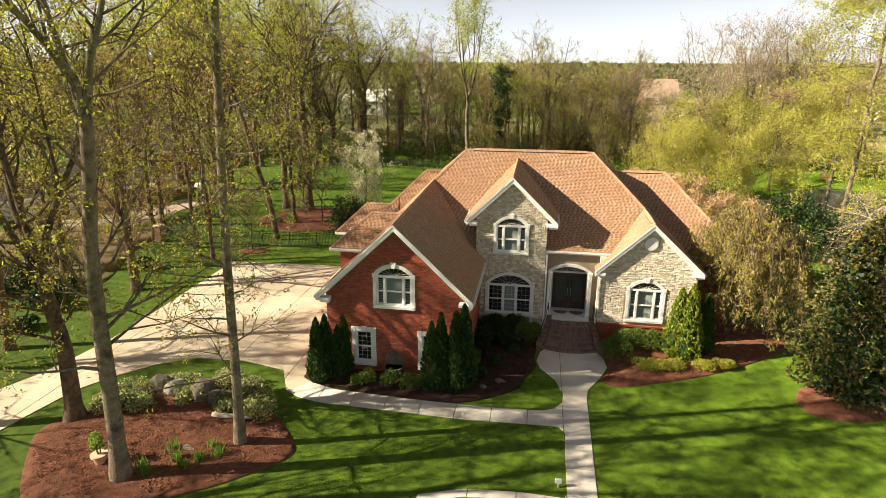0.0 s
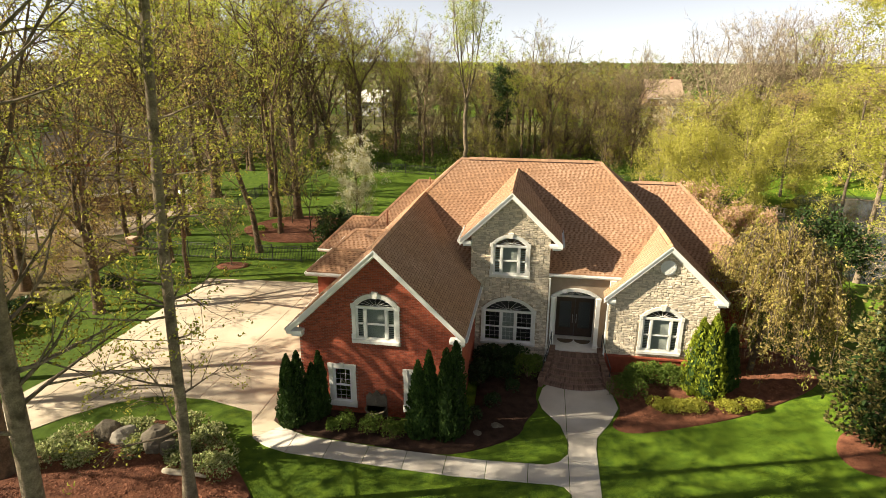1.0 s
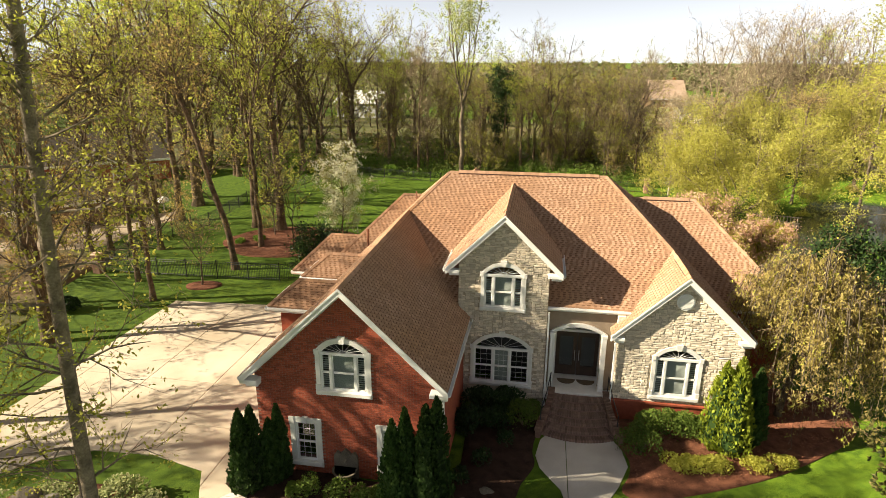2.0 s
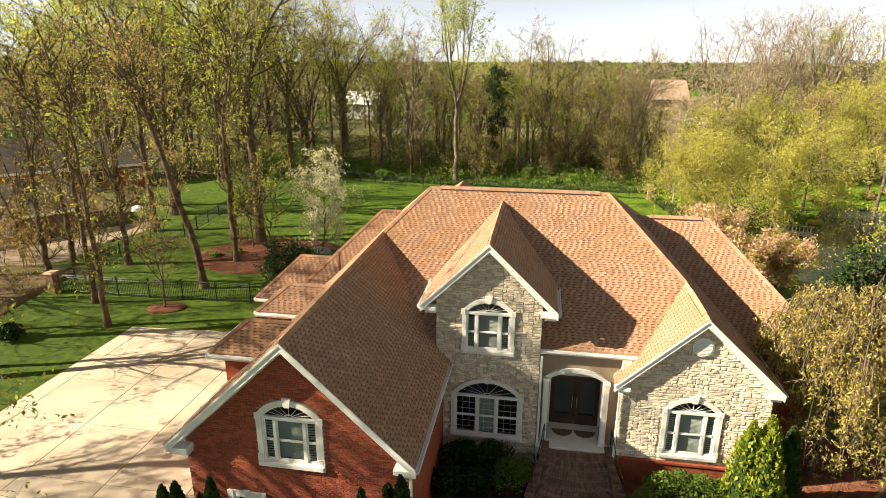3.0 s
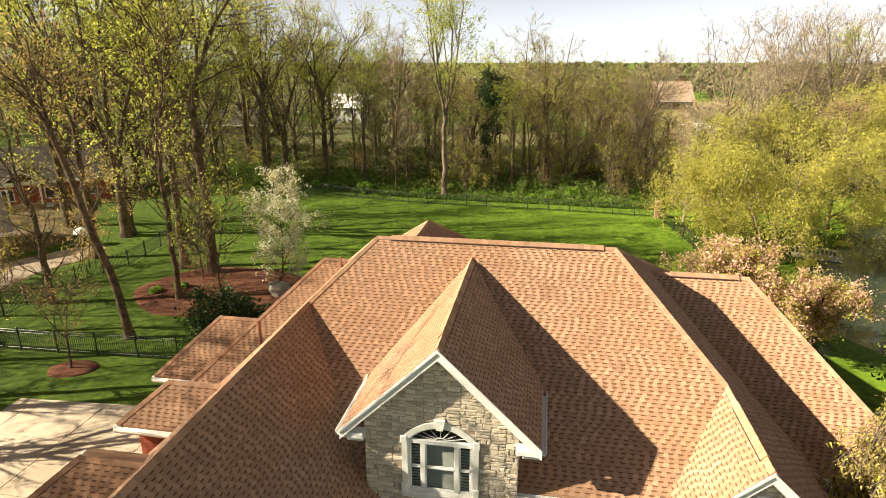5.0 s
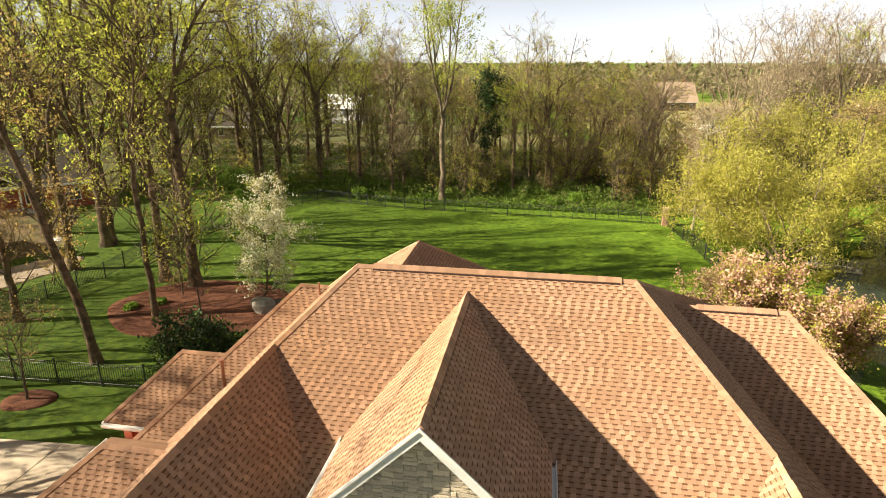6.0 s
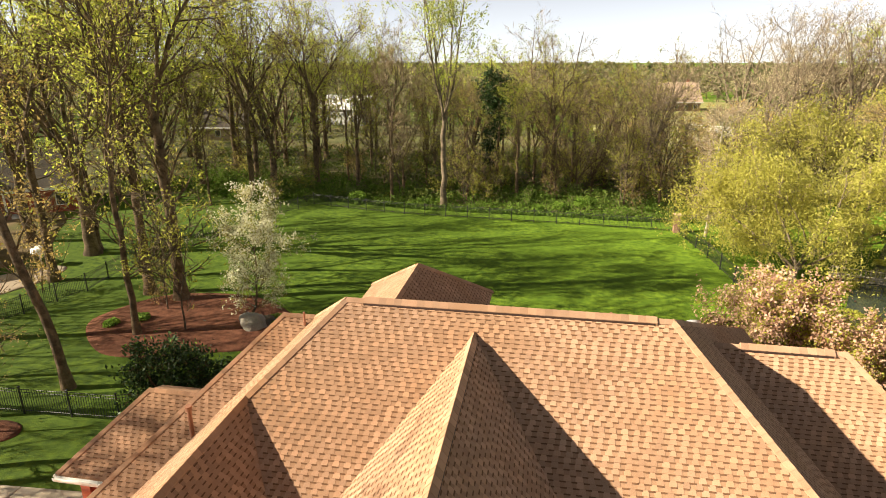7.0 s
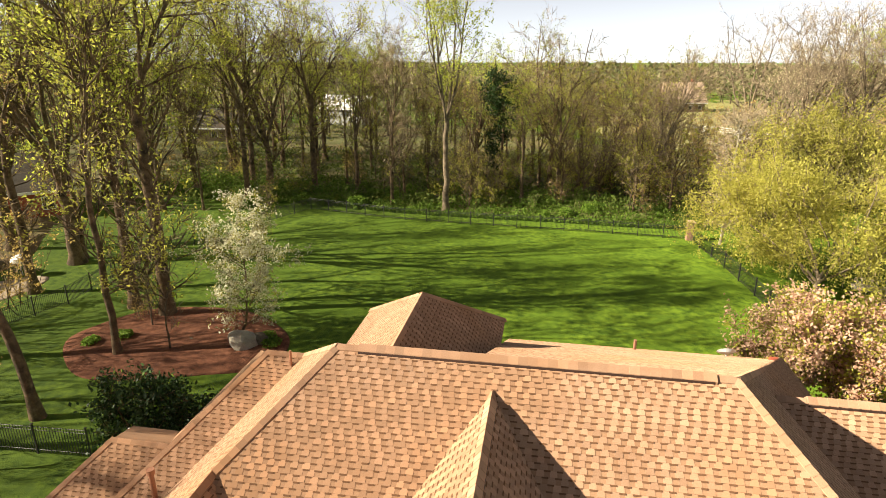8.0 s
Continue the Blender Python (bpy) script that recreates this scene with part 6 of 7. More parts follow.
# holly beside the right wing, crabapple in blossom behind it
w, e = grow(221, 5.4, 0.14, 0.14, 6, 50, 8, 0.25, 40, 6, 0.12, 0.10, 0.14, (0, 0), 4, 0.5)
crab = tree("crabapple_tree", "crabapple tree covered in pale pink blossom", put(10.2, 50.4, 0, 1.08), w, e, BARK_DARK, BLOSSOM_PINK, 13000, 0.07, 300, 0.3, 0.008, category="tree", jitter=0.12, clump=7, near=0.11, leaf2=LEAF_OLIVE, n_leaf2=9000, size2=0.06)
copy_thing(crab, put(13.3, 49.9, 120, 1.12))
copy_thing(crab, put(16.2, 49.4, 230, 0.92))
w, e = grow(222, 5.6, 0.12, 0.2, 5, 30, 10, 0.26, 50, 6, 0.12, 0.1, 0.05, (0, 0), 4, 0.3)
holly = tree("holly_tree", "dense dark green holly beside the house", put(18.4, 41.8), w, e, BARK_DARK, LEAF_DARK, 10000, 0.10, 200, 0.3, 0.006, jitter=0.2, leaf2=LEAF_GREEN, n_leaf2=700, size2=0.08)
copy_thing(holly, put(-13.9, 41.6, 45, 0.80))
# pear in white blossom
w, e = grow(223, 8.0, 0.11, 0.20, 1, 8, 36, 0.36, 66, 6, 0.09, 0.10, 0.04, (0.5, 0), 5, 0.75)
tree("pear_tree", "round-headed ornamental pear in white blossom", put(-16.9, 53.4), w, e, BARK_DARK, BLOSSOM_WHITE, 10000, 0.065, 300, 0.3, 0.008, jitter=0.12, clump=7, near=0.11, leaf2=LEAF_OLIVE, n_leaf2=4500, size2=0.05)
# weeping tree at the house corner
rngw = random.Random(9)
w, hangs = Build(), []
w.tube([(0, 0, 0), (0.15, 0.05, 1.4), (0.5, 0.2, 2.8), (0.7, 0.3, 4.2)], [0.17, 0.12, 0.11, 0.08], 9)
for i in range(120):
    a, reach = rngw.uniform(0, 6.283), 3.1 * math.sqrt(rngw.uniform(0.04, 1.0))
    ox, oy = math.cos(a) * reach, math.sin(a) * reach * 0.9
    crest = 7.5 - 0.28 * reach ** 1.5 + rngw.gauss(0, 0.35)
    foot = max(0.5, crest - rngw.uniform(2.4, 6.2))
    way = [Vector((0.7, 0.3, rngw.uniform(2.6, 4.2))), Vector((0.7 + ox * 0.45, 0.3 + oy * 0.45, crest * 0.93)), Vector((0.7 + ox * 0.85, 0.3 + oy * 0.85, crest)), Vector((0.7 + ox * 1.02, 0.3 + oy * 1.02, (crest + foot) / 2 + 0.3)), Vector((0.7 + ox * 1.04, 0.3 + oy * 1.04, foot))]
    w.tube(way, [0.05, 0.032, 0.02, 0.012, 0.004], 4, cap=False)
    for k in range(11):
        u = rngw.uniform(0.8, 3.85)
        j = int(u)
        q = way[j].lerp(way[j + 1], u - j) if j < 4 else way[4]
        l = min(rngw.uniform(0.5, 2.0), q.z - 0.45)
        m = q + Vector((rngw.gauss(0, 0.28), rngw.gauss(0, 0.28), -l * 0.35))
        z = m + Vector((rngw.gauss(0, 0.12), rngw.gauss(0, 0.12), -l * 0.65))
        w.tube([q, m, z], [0.010, 0.008, 0.004], 3, cap=False)
        hangs += [(q, m), (m, z), (m, z)]
tree("weeping_tree", "weeping tree with drooping tan twigs and small olive leaves", put(10.9, 29.9), w, hangs, BARK, LEAF_WEEP, 44000, 0.06, 2500, 0.5, 0.008, jitter=0.10, clump=6, near=0.07, hang=0.5, narrow=0.45, leaf2=LEAF_OLIVE, n_leaf2=6000, size2=0.06, three=True)
# magnolia on the front lawn
def magnolia(x, y, h, r, seed, label):
    """A dense evergreen cone of leaf rosettes, bright outside, its inner shade painted by darker leaves, on a forked
    stem.
    """
    rng = random.Random(seed)
    root = thing("magnolia_tree", label, "tree", at=put(x, y))
    wood, b = Build(), Build()
    wood.tube([(0, 0, 0), (0.05, 0, h * 0.4), (0.1, 0.05, h * 0.9)], [0.17, 0.11, 0.02], 8)

    def outline(z, a):
        base = min(1.0, 0.55 + z * 2.2) * (1 - z ** 1.7) ** 0.7
        return r * base * (1 + 0.20 * math.sin(a * 3 + z * 8 + seed) + 0.16 * math.sin(a * 5 - z * 17) + rng.gauss(0, 0.10))

    tips, outs = [], []
    for i in range(1900):
        z, a = rng.uniform(0.02, 0.985), rng.uniform(0, 6.283)
        q = max(0.08, outline(z, a)) * rng.uniform(0.82, 1.03)
        tips.append((math.cos(a) * q, math.sin(a) * q, 0.15 + z * h))
        outs.append((math.cos(a), math.sin(a), 0.45))
        if i % 6 == 0:
            wood.tube([(0.05, 0, max(0.1, z * h - 0.5)), (math.cos(a) * q * 0.6, math.sin(a) * q * 0.6, z * h), tips[-1]], [0.03, 0.018, 0.008], 3, cap=False)
    tips, outs = np.repeat(np.array(tips), 9, 0), np.repeat(np.array(outs), 9, 0)
    u = unit(len(tips)) * 0.9 + outs
    u /= np.linalg.norm(u, axis=1, keepdims=True)
    side = np.cross(u, unit(len(tips)))
    side /= np.maximum(np.linalg.norm(side, axis=1, keepdims=True), 1e-6)
    s = NPR.uniform(0.13, 0.22, (len(tips), 1))
    q = np.stack([tips, tips + u * s * 0.5 + side * s * 0.24, tips + u * s, tips + u * s * 0.5 - side * s * 0.24], 1).reshape(-1, 3)
    b.v.extend(map(tuple, q.tolist()))
    b.f.extend((4 * i, 4 * i + 1, 4 * i + 2, 4 * i + 3) for i in range(len(tips)))
    b.k.extend(0 for _ in range(len(tips)))
    # inner leaves take the dark leaf colour to paint shade into the crown
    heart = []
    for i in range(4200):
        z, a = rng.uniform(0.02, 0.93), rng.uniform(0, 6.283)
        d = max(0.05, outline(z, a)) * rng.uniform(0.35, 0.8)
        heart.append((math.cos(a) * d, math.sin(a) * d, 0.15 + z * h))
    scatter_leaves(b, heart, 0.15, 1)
    part("trunk", wood, BARK_DARK, root, smooth=True)
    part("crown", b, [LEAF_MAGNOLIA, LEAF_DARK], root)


magnolia(14.6, 24.6, 8.4, 2.5, 5, "broad evergreen magnolia with glossy dark and tan leaves")
w, e = grow(233, 9.0, 0.14, 0.3, 4, 40, 10, 0.28, 60, 6, 0.12, 0.12, -0.02, (0, 0), 2, droop=0.05)
tree("deciduous_tree", "tree with drooping tan leafless twigs beside the magnolia", put(18.6, 26.2), w, e, BARK_PALE, LEAF_BUD, 2500, 0.06, 6000, 0.7, 0.006, hang=0.4)


# ---- shrubs and evergreens by the house ----
def arborvitae(x, y, h, r, leaf, label, seed, n=5200, heads=3):
    """A dense upright evergreen: several pointed heads of upright sprays on short stems."""
    rng = random.Random(seed)
    root = thing("arborvitae", label, "evergreen", "arborvitae by the house", at=put(x, y, sink=0.02))
    b = Build()
    tb = Build()
    for k in range(heads):
        a = 6.28 * k / heads + rng.uniform(0, 1)
        ox, oy = (math.cos(a) * r * 0.34, math.sin(a) * r * 0.34) if heads > 1 else (0, 0)
        hh = h * (1.0 if k == 0 else rng.uniform(0.86, 0.97))
        tb.tube([(ox * 0.3, oy * 0.3, 0), (ox, oy, hh * 0.5), (ox, oy, hh * 0.92)], [0.07, 0.045, 0.01], 6)
        m = n // heads
        z = NPR.uniform(0.02, 1, m) ** 1.1
        ang = NPR.uniform(0, 6.283, m)
        prof = np.clip(np.minimum(1.0, (z + 0.10) * 4.5) * (1 - z ** 1.9) ** 0.75, 0.02, 1)
        lump = 1 + 0.14 * np.sin(ang * 3 + z * 9 + k) + 0.10 * np.sin(ang * 7 - z * 21)
        rr = r * 0.74 * prof * lump * NPR.uniform(0.78, 1.04, m)
        p = np.stack([ox + np.cos(ang) * rr, oy + np.sin(ang) * rr, z * hh], 1)
        u = np.stack([np.cos(ang) * 0.35, np.sin(ang) * 0.35, np.ones(m)], 1) + 0.3 * NPR.normal(size=(m, 3))
        u /= np.linalg.norm(u, axis=1, keepdims=True)
        w_ = np.cross(u, unit(m))
        w_ /= np.linalg.norm(w_, axis=1, keepdims=True)
        s = NPR.uniform(0.055, 0.12, (m, 1))
        q = np.stack([p - u * s, p + w_ * s * 0.5, p + u * s, p - w_ * s * 0.5], 1).reshape(-1, 3)
        o = len(b.v)
        b.v.extend(map(tuple, q.tolist()))
        b.f.extend((o + 4 * i, o + 4 * i + 1, o + 4 * i + 2, o + 4 * i + 3) for i in range(m))
        b.k.extend([0] * m)
        # a dark solid shell paints in the shade inside the crown
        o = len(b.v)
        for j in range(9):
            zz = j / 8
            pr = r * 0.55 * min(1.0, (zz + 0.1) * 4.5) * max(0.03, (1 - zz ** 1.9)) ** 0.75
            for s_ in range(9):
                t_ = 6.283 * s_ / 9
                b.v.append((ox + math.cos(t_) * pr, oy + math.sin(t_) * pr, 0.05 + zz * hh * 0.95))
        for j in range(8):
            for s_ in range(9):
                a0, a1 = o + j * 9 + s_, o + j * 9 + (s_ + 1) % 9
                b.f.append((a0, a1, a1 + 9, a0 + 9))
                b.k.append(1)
    part("trunk", tb, BARK_DARK, root)
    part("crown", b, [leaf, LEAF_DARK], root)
    return root


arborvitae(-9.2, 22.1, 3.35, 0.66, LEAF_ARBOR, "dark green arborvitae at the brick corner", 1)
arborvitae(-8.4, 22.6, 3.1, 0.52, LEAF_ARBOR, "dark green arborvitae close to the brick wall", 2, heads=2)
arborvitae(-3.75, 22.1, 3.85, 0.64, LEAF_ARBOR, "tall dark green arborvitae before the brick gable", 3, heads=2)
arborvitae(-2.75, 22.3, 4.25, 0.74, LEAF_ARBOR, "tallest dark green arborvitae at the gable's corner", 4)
arborvitae(8.05, 27.2, 4.0, 0.92, LEAF_ARBOR_LIT, "arborvitae coloured bright as if sunlit beside the stone gable", 5, heads=3)
arborvitae(9.05, 27.75, 3.3, 0.7, LEAF_ARBOR, "arborvitae coloured dark as if shaded behind the brighter one", 6, heads=2)
for x, y, r, h in ((-7.0, 22.05, 0.5, 0.75), (-5.9, 21.95, 0.55, 0.8), (-5.0, 21.95, 0.5, 0.8), (-4.4, 22.1, 0.45, 0.7), (-7.6, 22.0, 0.35, 0.5)):
    shrub("boxwood", "low dark boxwood under the brick gable", x, y, r, h, LEAF_BOX, 900, 0.045, group="low shrubs")
shrub("boxwood", "clipped round boxwood beside the steps", 4.7, 26.35, 0.85, 1.25, LEAF_BOX, 2600, 0.045)
shrub("boxwood", "rounded boxwood on the shaded side of the steps", 0.25, 27.5, 0.85, 1.35, LEAF_BOX, 2600, 0.045)
for x, y in ((5.3, 27.75), (6.0, 27.8), (6.75, 27.75), (7.4, 27.7)):
    shrub("hedge_shrub", "hedge shrub under the stone gable window", x, y, 0.72, 1.15, LEAF_BOX, 1700, 0.05, group="hedge")
for x, y in ((5.9, 25.7), (6.7, 25.75), (7.5, 25.9), (9.9, 26.6), (8.9, 26.2)):
    shrub("spreading_juniper", "low spreading olive-green shrub in the mulch", x, y, 0.65, 0.5, LEAF_OLIVE, 1100, 0.05, group="low shrubs", lumps=4)
for x, y in ((-1.6, 27.9), (-0.7, 28.1), (-2.0, 26.6), (-1.3, 24.9), (-0.4, 26.2), (-1.9, 23.6)):
    shrub("shade_shrub", "small dark shrub in the shaded bed", x, y, 0.45, 0.6, LEAF_DARK, 500, 0.05, group="shade shrubs")
for x, y, r, h in ((-1.75, 28.0, 0.85, 1.35), (-0.55, 28.15, 0.8, 1.3), (-1.95, 26.7, 0.8, 1.1), (-0.9, 27.1, 0.7, 0.9)):
    shrub("shade_shrub", "large dark evergreen shrub under the bay window", x, y, r, h, LEAF_DARK, 2200, 0.055, group="shade shrubs")
for x, y, r, h in ((-31.0, 27.8, 1.4, 1.6), (-28.6, 27.3, 1.2, 1.3), (-33.1, 30.6, 1.5, 1.8), (-29.6, 29.6, 1.1, 1.2), (-27.4, 34.6, 0.8, 0.8), (-35.5, 27.5, 1.5, 2.0), (-37.5, 31.5, 1.6, 1.8), (-30.2, 24.6, 1.0, 1.0), (-27.6, 24.4, 0.8, 0.7)):
    shrub("laurel_shrub", "dark evergreen shrub beside the drive", x, y, r, h, LEAF_DARK, 1800, 0.09, group="drive shrubs")
for x, y, r, h in ((-16.8, 19.0, 0.8, 0.8), (-15.2, 20.6, 0.8, 0.7), (-13.2, 20.6, 0.8, 0.8), (-11.9, 19.9, 0.75, 0.8), (-17.2, 18.2, 0.7, 0.7), (-14.6, 19.2, 0.6, 0.55), (-12.3, 18.8, 0.6, 0.6), (-11.0, 18.9, 0.7, 0.7), (-16.0, 18.4, 0.6, 0.6)):
    shrub("variegated_shrub", "variegated ground shrub among the boulders", x, y, r * 1.3, h * 1.15, LEAF_VARIEGATED, 1500, 0.06, group="bed shrubs")
for x, y, r, h in ((-28.0, 20.6, 0.9, 1.0), (-26.8, 19.9, 0.8, 0.8)):
    shrub("flowering_shrub", "shrub dotted with white flowers beside the drive", x, y, r, h, BLOSSOM_WHITE, 900, 0.05)
for x, y in ((-24.0, 52.6), (-25.2, 51.6), (-15.4, 53.9), (-14.9, 53.2)):
    shrub("perennial_clump", "fresh green perennial clump in the mulch", x, y, 0.6, 0.5, LEAF_GREEN, 500, 0.08, group="perennials")


def boulder(x, y, r, h, seed, label, turn=0, stone=ROCK):
    bm = bmesh.new()
    bmesh.ops.create_icosphere(bm, subdivisions=3, radius=1.0)
    off = Vector((seed * 3.1, seed * 1.7, 0))
    for v in bm.verts:
        n = noise.noise(v.co * 0.9 + off) * 0.42 + noise.noise(v.co * 2.3 + off) * 0.16
        v.co = v.co * (1 + n)
        v.co.x *= r
        v.co.y *= r * 0.8
        v.co.z = v.co.z * h * 0.6 + h * 0.35
    me = bpy.data.meshes.new("boulder")
    bm.to_mesh(me)
    bm.free()
    me.materials.append(stone)
    ob = new("boulder", me)
    ob.matrix_basis = put(x, y, turn, sink=0.05)
    return tagged(ob, label, "rock", "garden rocks")


boulder(-16.0, 19.8, 0.55, 1.0, 1, "large weathered boulder in the planted bed")
boulder(-15.2, 19.6, 0.5, 0.8, 2, "pale boulder leaning on a larger one", 40, ROCK_PALE)
boulder(-13.7, 19.6, 0.7, 1.05, 3, "broad grey boulder in the planted bed", 80)
boulder(-12.9, 19.3, 0.5, 0.8, 4, "rough grey boulder beside the slender tree", 15)
boulder(-17.4, 16.1, 0.22, 0.2, 5, "small pale stone on the mulch", 0, ROCK_PALE)
boulder(-12.4, 16.1, 0.5, 0.28, 6, "flat pale rock among the daffodil leaves", 0, ROCK_PALE)
boulder(-0.9, 23.2, 0.25, 0.25, 7, "small stone in the shaded bed")
boulder(-1.6, 22.6, 0.22, 0.2, 8, "small round stone in the shaded bed")
boulder(-16.5, 52.9, 0.8, 1.2, 9, "tall pale boulder beside the pear tree", 0, ROCK_PALE)
boulder(-15.8, 53.4, 0.55, 0.7, 10, "low boulder beside the pear tree")
boulder(-21.4, 54.6, 0.25, 0.2, 11, "small stone on the mulch")
boulder(-19.9, 53.2, 0.3, 0.2, 12, "small flat stone on the mulch")
# clumps of daffodil leaves
for n, (x, y) in enumerate(((-12.9, 15.9), (-12.4, 15.4), (-11.4, 16.2), (-11.0, 15.8), (-13.4, 14.7), (-13.1, 14.4), (-12.0, 14.9), (-11.6, 15.5))):
    b = Build()
    rr = random.Random(n)
    for i in range(46):
        a, l, t = rr.uniform(0, 6.28), rr.uniform(0.3, 0.55), rr.uniform(0.1, 0.5)
        px, py = rr.gauss(0, 0.11), rr.gauss(0, 0.11)
        dx, dy, wx, wy = math.cos(a), math.sin(a), -math.sin(a) * 0.016, math.cos(a) * 0.016
        m = (px + dx * l * t * 0.4, py + dy * l * t * 0.4, l * 0.65)
        b.add([(px - wx, py - wy, 0), (px + wx, py + wy, 0), (m[0] + wx, m[1] + wy, m[2]), (m[0] - wx, m[1] - wy, m[2]), (px + dx * l * t, py + dy * l * t, l)], [(0, 1, 2, 3), (3, 2, 4)])
    solid("daffodil_clump", b, LEAF_GREEN, "clump of upright daffodil leaves in the mulch", "plant", "daffodils", at=put(x, y, sink=-0.12))
# potted plant
pot = thing("flower_pot", "pale terracotta pot with a small leafy plant on the mulch", "plant pot", at=put(-15.1, 14.7, sink=-0.16))
part("pot", Build().tube([(0, 0, 0), (0, 0, 0.34), (0, 0, 0.34), (0, 0, 0.42)], [0.17, 0.26, 0.30, 0.30], 18), TERRACOTTA, pot)
part("plant", bush_build(77, 0.3, 0.9, 300, 0.06), [LEAF_GREEN, BARK_DARK], pot).matrix_basis = Matrix.Translation((0, 0, 0.38))
# driftwood log
solid("log", Build().tube([(0, 0, 0.12), (0.6, 0.1, 0.22), (1.3, 0.25, 0.34), (1.9, 0.3, 0.42)], [0.12, 0.11, 0.08, 0.05], 8), BARK_PALE, "pale weathered log lying in the bed", "log", smooth=True, at=put(-12.6, 18.2, -20, sink=-0.1))

# ---- fences ----


def fence(label, points, h=1.25, bay=2.4, pickets=0, stuff_pickets=0.0):
    """A black metal fence of posts, two rails and pickets along points of the plan."""
    root = thing("metal_fence", label, "fence")
    post_mesh = Build().soft_box(-0.035, 0.035, -0.035, 0.035, -0.1, h + 0.08, 0.01).soft_box(-0.05, 0.05, -0.05, 0.05, h + 0.08, h + 0.12, 0.01).mesh("post", IRON)
    picket_mesh = Build().box(-0.009, 0.009, -0.009, 0.009, 0.06, h + 0.02).mesh("picket", IRON)
    fine = Build()
    for (ax, ay), (cx_, cy_) in zip(points, points[1:]):
        n = max(1, round(math.hypot(cx_ - ax, cy_ - ay) / bay))
        for i in range(n):
            p = (ax + (cx_ - ax) * i / n, ay + (cy_ - ay) * i / n)
            q = (ax + (cx_ - ax) * (i + 1) / n, ay + (cy_ - ay) * (i + 1) / n)
            zp, zq = ground_z(*p), ground_z(*q)
            po = new("post", post_mesh)
            po.parent, po.matrix_basis = root, pose(p[0], p[1], zp, 0, 0, math.degrees(math.atan2(cy_ - ay, cx_ - ax)))
            for z in (0.18, h - 0.16, h - 0.02):
                part("rail", Build().tube([(p[0], p[1], zp + z), (q[0], q[1], zq + z)], [0.017, 0.017], 4), IRON, root)
            m = int(math.hypot(q[0] - p[0], q[1] - p[1]) / 0.115)
            for j in range(1, m):
                u = j / m
                x, y, z = p[0] + (q[0] - p[0]) * u, p[1] + (q[1] - p[1]) * u, zp + (zq - zp) * u
                if pickets > 0:
                    pickets -= 1
                    pk = new("picket", picket_mesh)
                    pk.parent, pk.matrix_basis = root, Matrix.Translation((x, y, z))
                elif stuff_pickets:
                    fine.box(x - 0.008, x + 0.008, y - 0.008, y + 0.008, z + 0.06, z + h)
    if fine.v:
        part("picket", fine, IRON, root, kind="stuff")
    return root


fence("black metal picket fence beside the drive lawn", [(-30.5, 41.4), (-23.9, 41.6), (-17.1, 42.0), (-14.8, 43.4), (-12.6, 43.6)], pickets=150, stuff_pickets=1)
fence("black metal fence along the back of the yard", [(13.2, 79.8), (-2.5, 80.6), (-16.3, 82.4), (-24.9, 84.0)], stuff_pickets=1)
fence("black metal fence on the pond side of the yard", [(13.2, 79.8), (14.9, 66.8), (16.0, 56.0), (16.6, 48.0)], stuff_pickets=1)
fence("black metal fence along the wooded side of the yard", [(-24.9, 84.0), (-29.5, 72.4), (-32.1, 66.5), (-31.0, 56.6), (-32.6, 50.2), (-30.5, 41.4)], stuff_pickets=1)


def pillar(x, y, label, h=1.7, s=0.28):
    root = thing("brick_pillar", label, "pillar", at=put(x, y, sink=0.05))
    part("shaft", Build().soft_box(-s, s, -s, s, 0, h, 0.015), PILLAR_BRICK, root)
    part("cap", Build().soft_box(-s - 0.06, s + 0.06, -s - 0.06, s + 0.06, h, h + 0.12, 0.03), TERRACOTTA, root, "pale stone cap")


pillar(13.2, 79.7, "brick fence pillar at the yard corner")
pillar(-30.6, 41.3, "weathered brick pillar at the fence end", 1.4)

# ---- neighbouring buildings ----


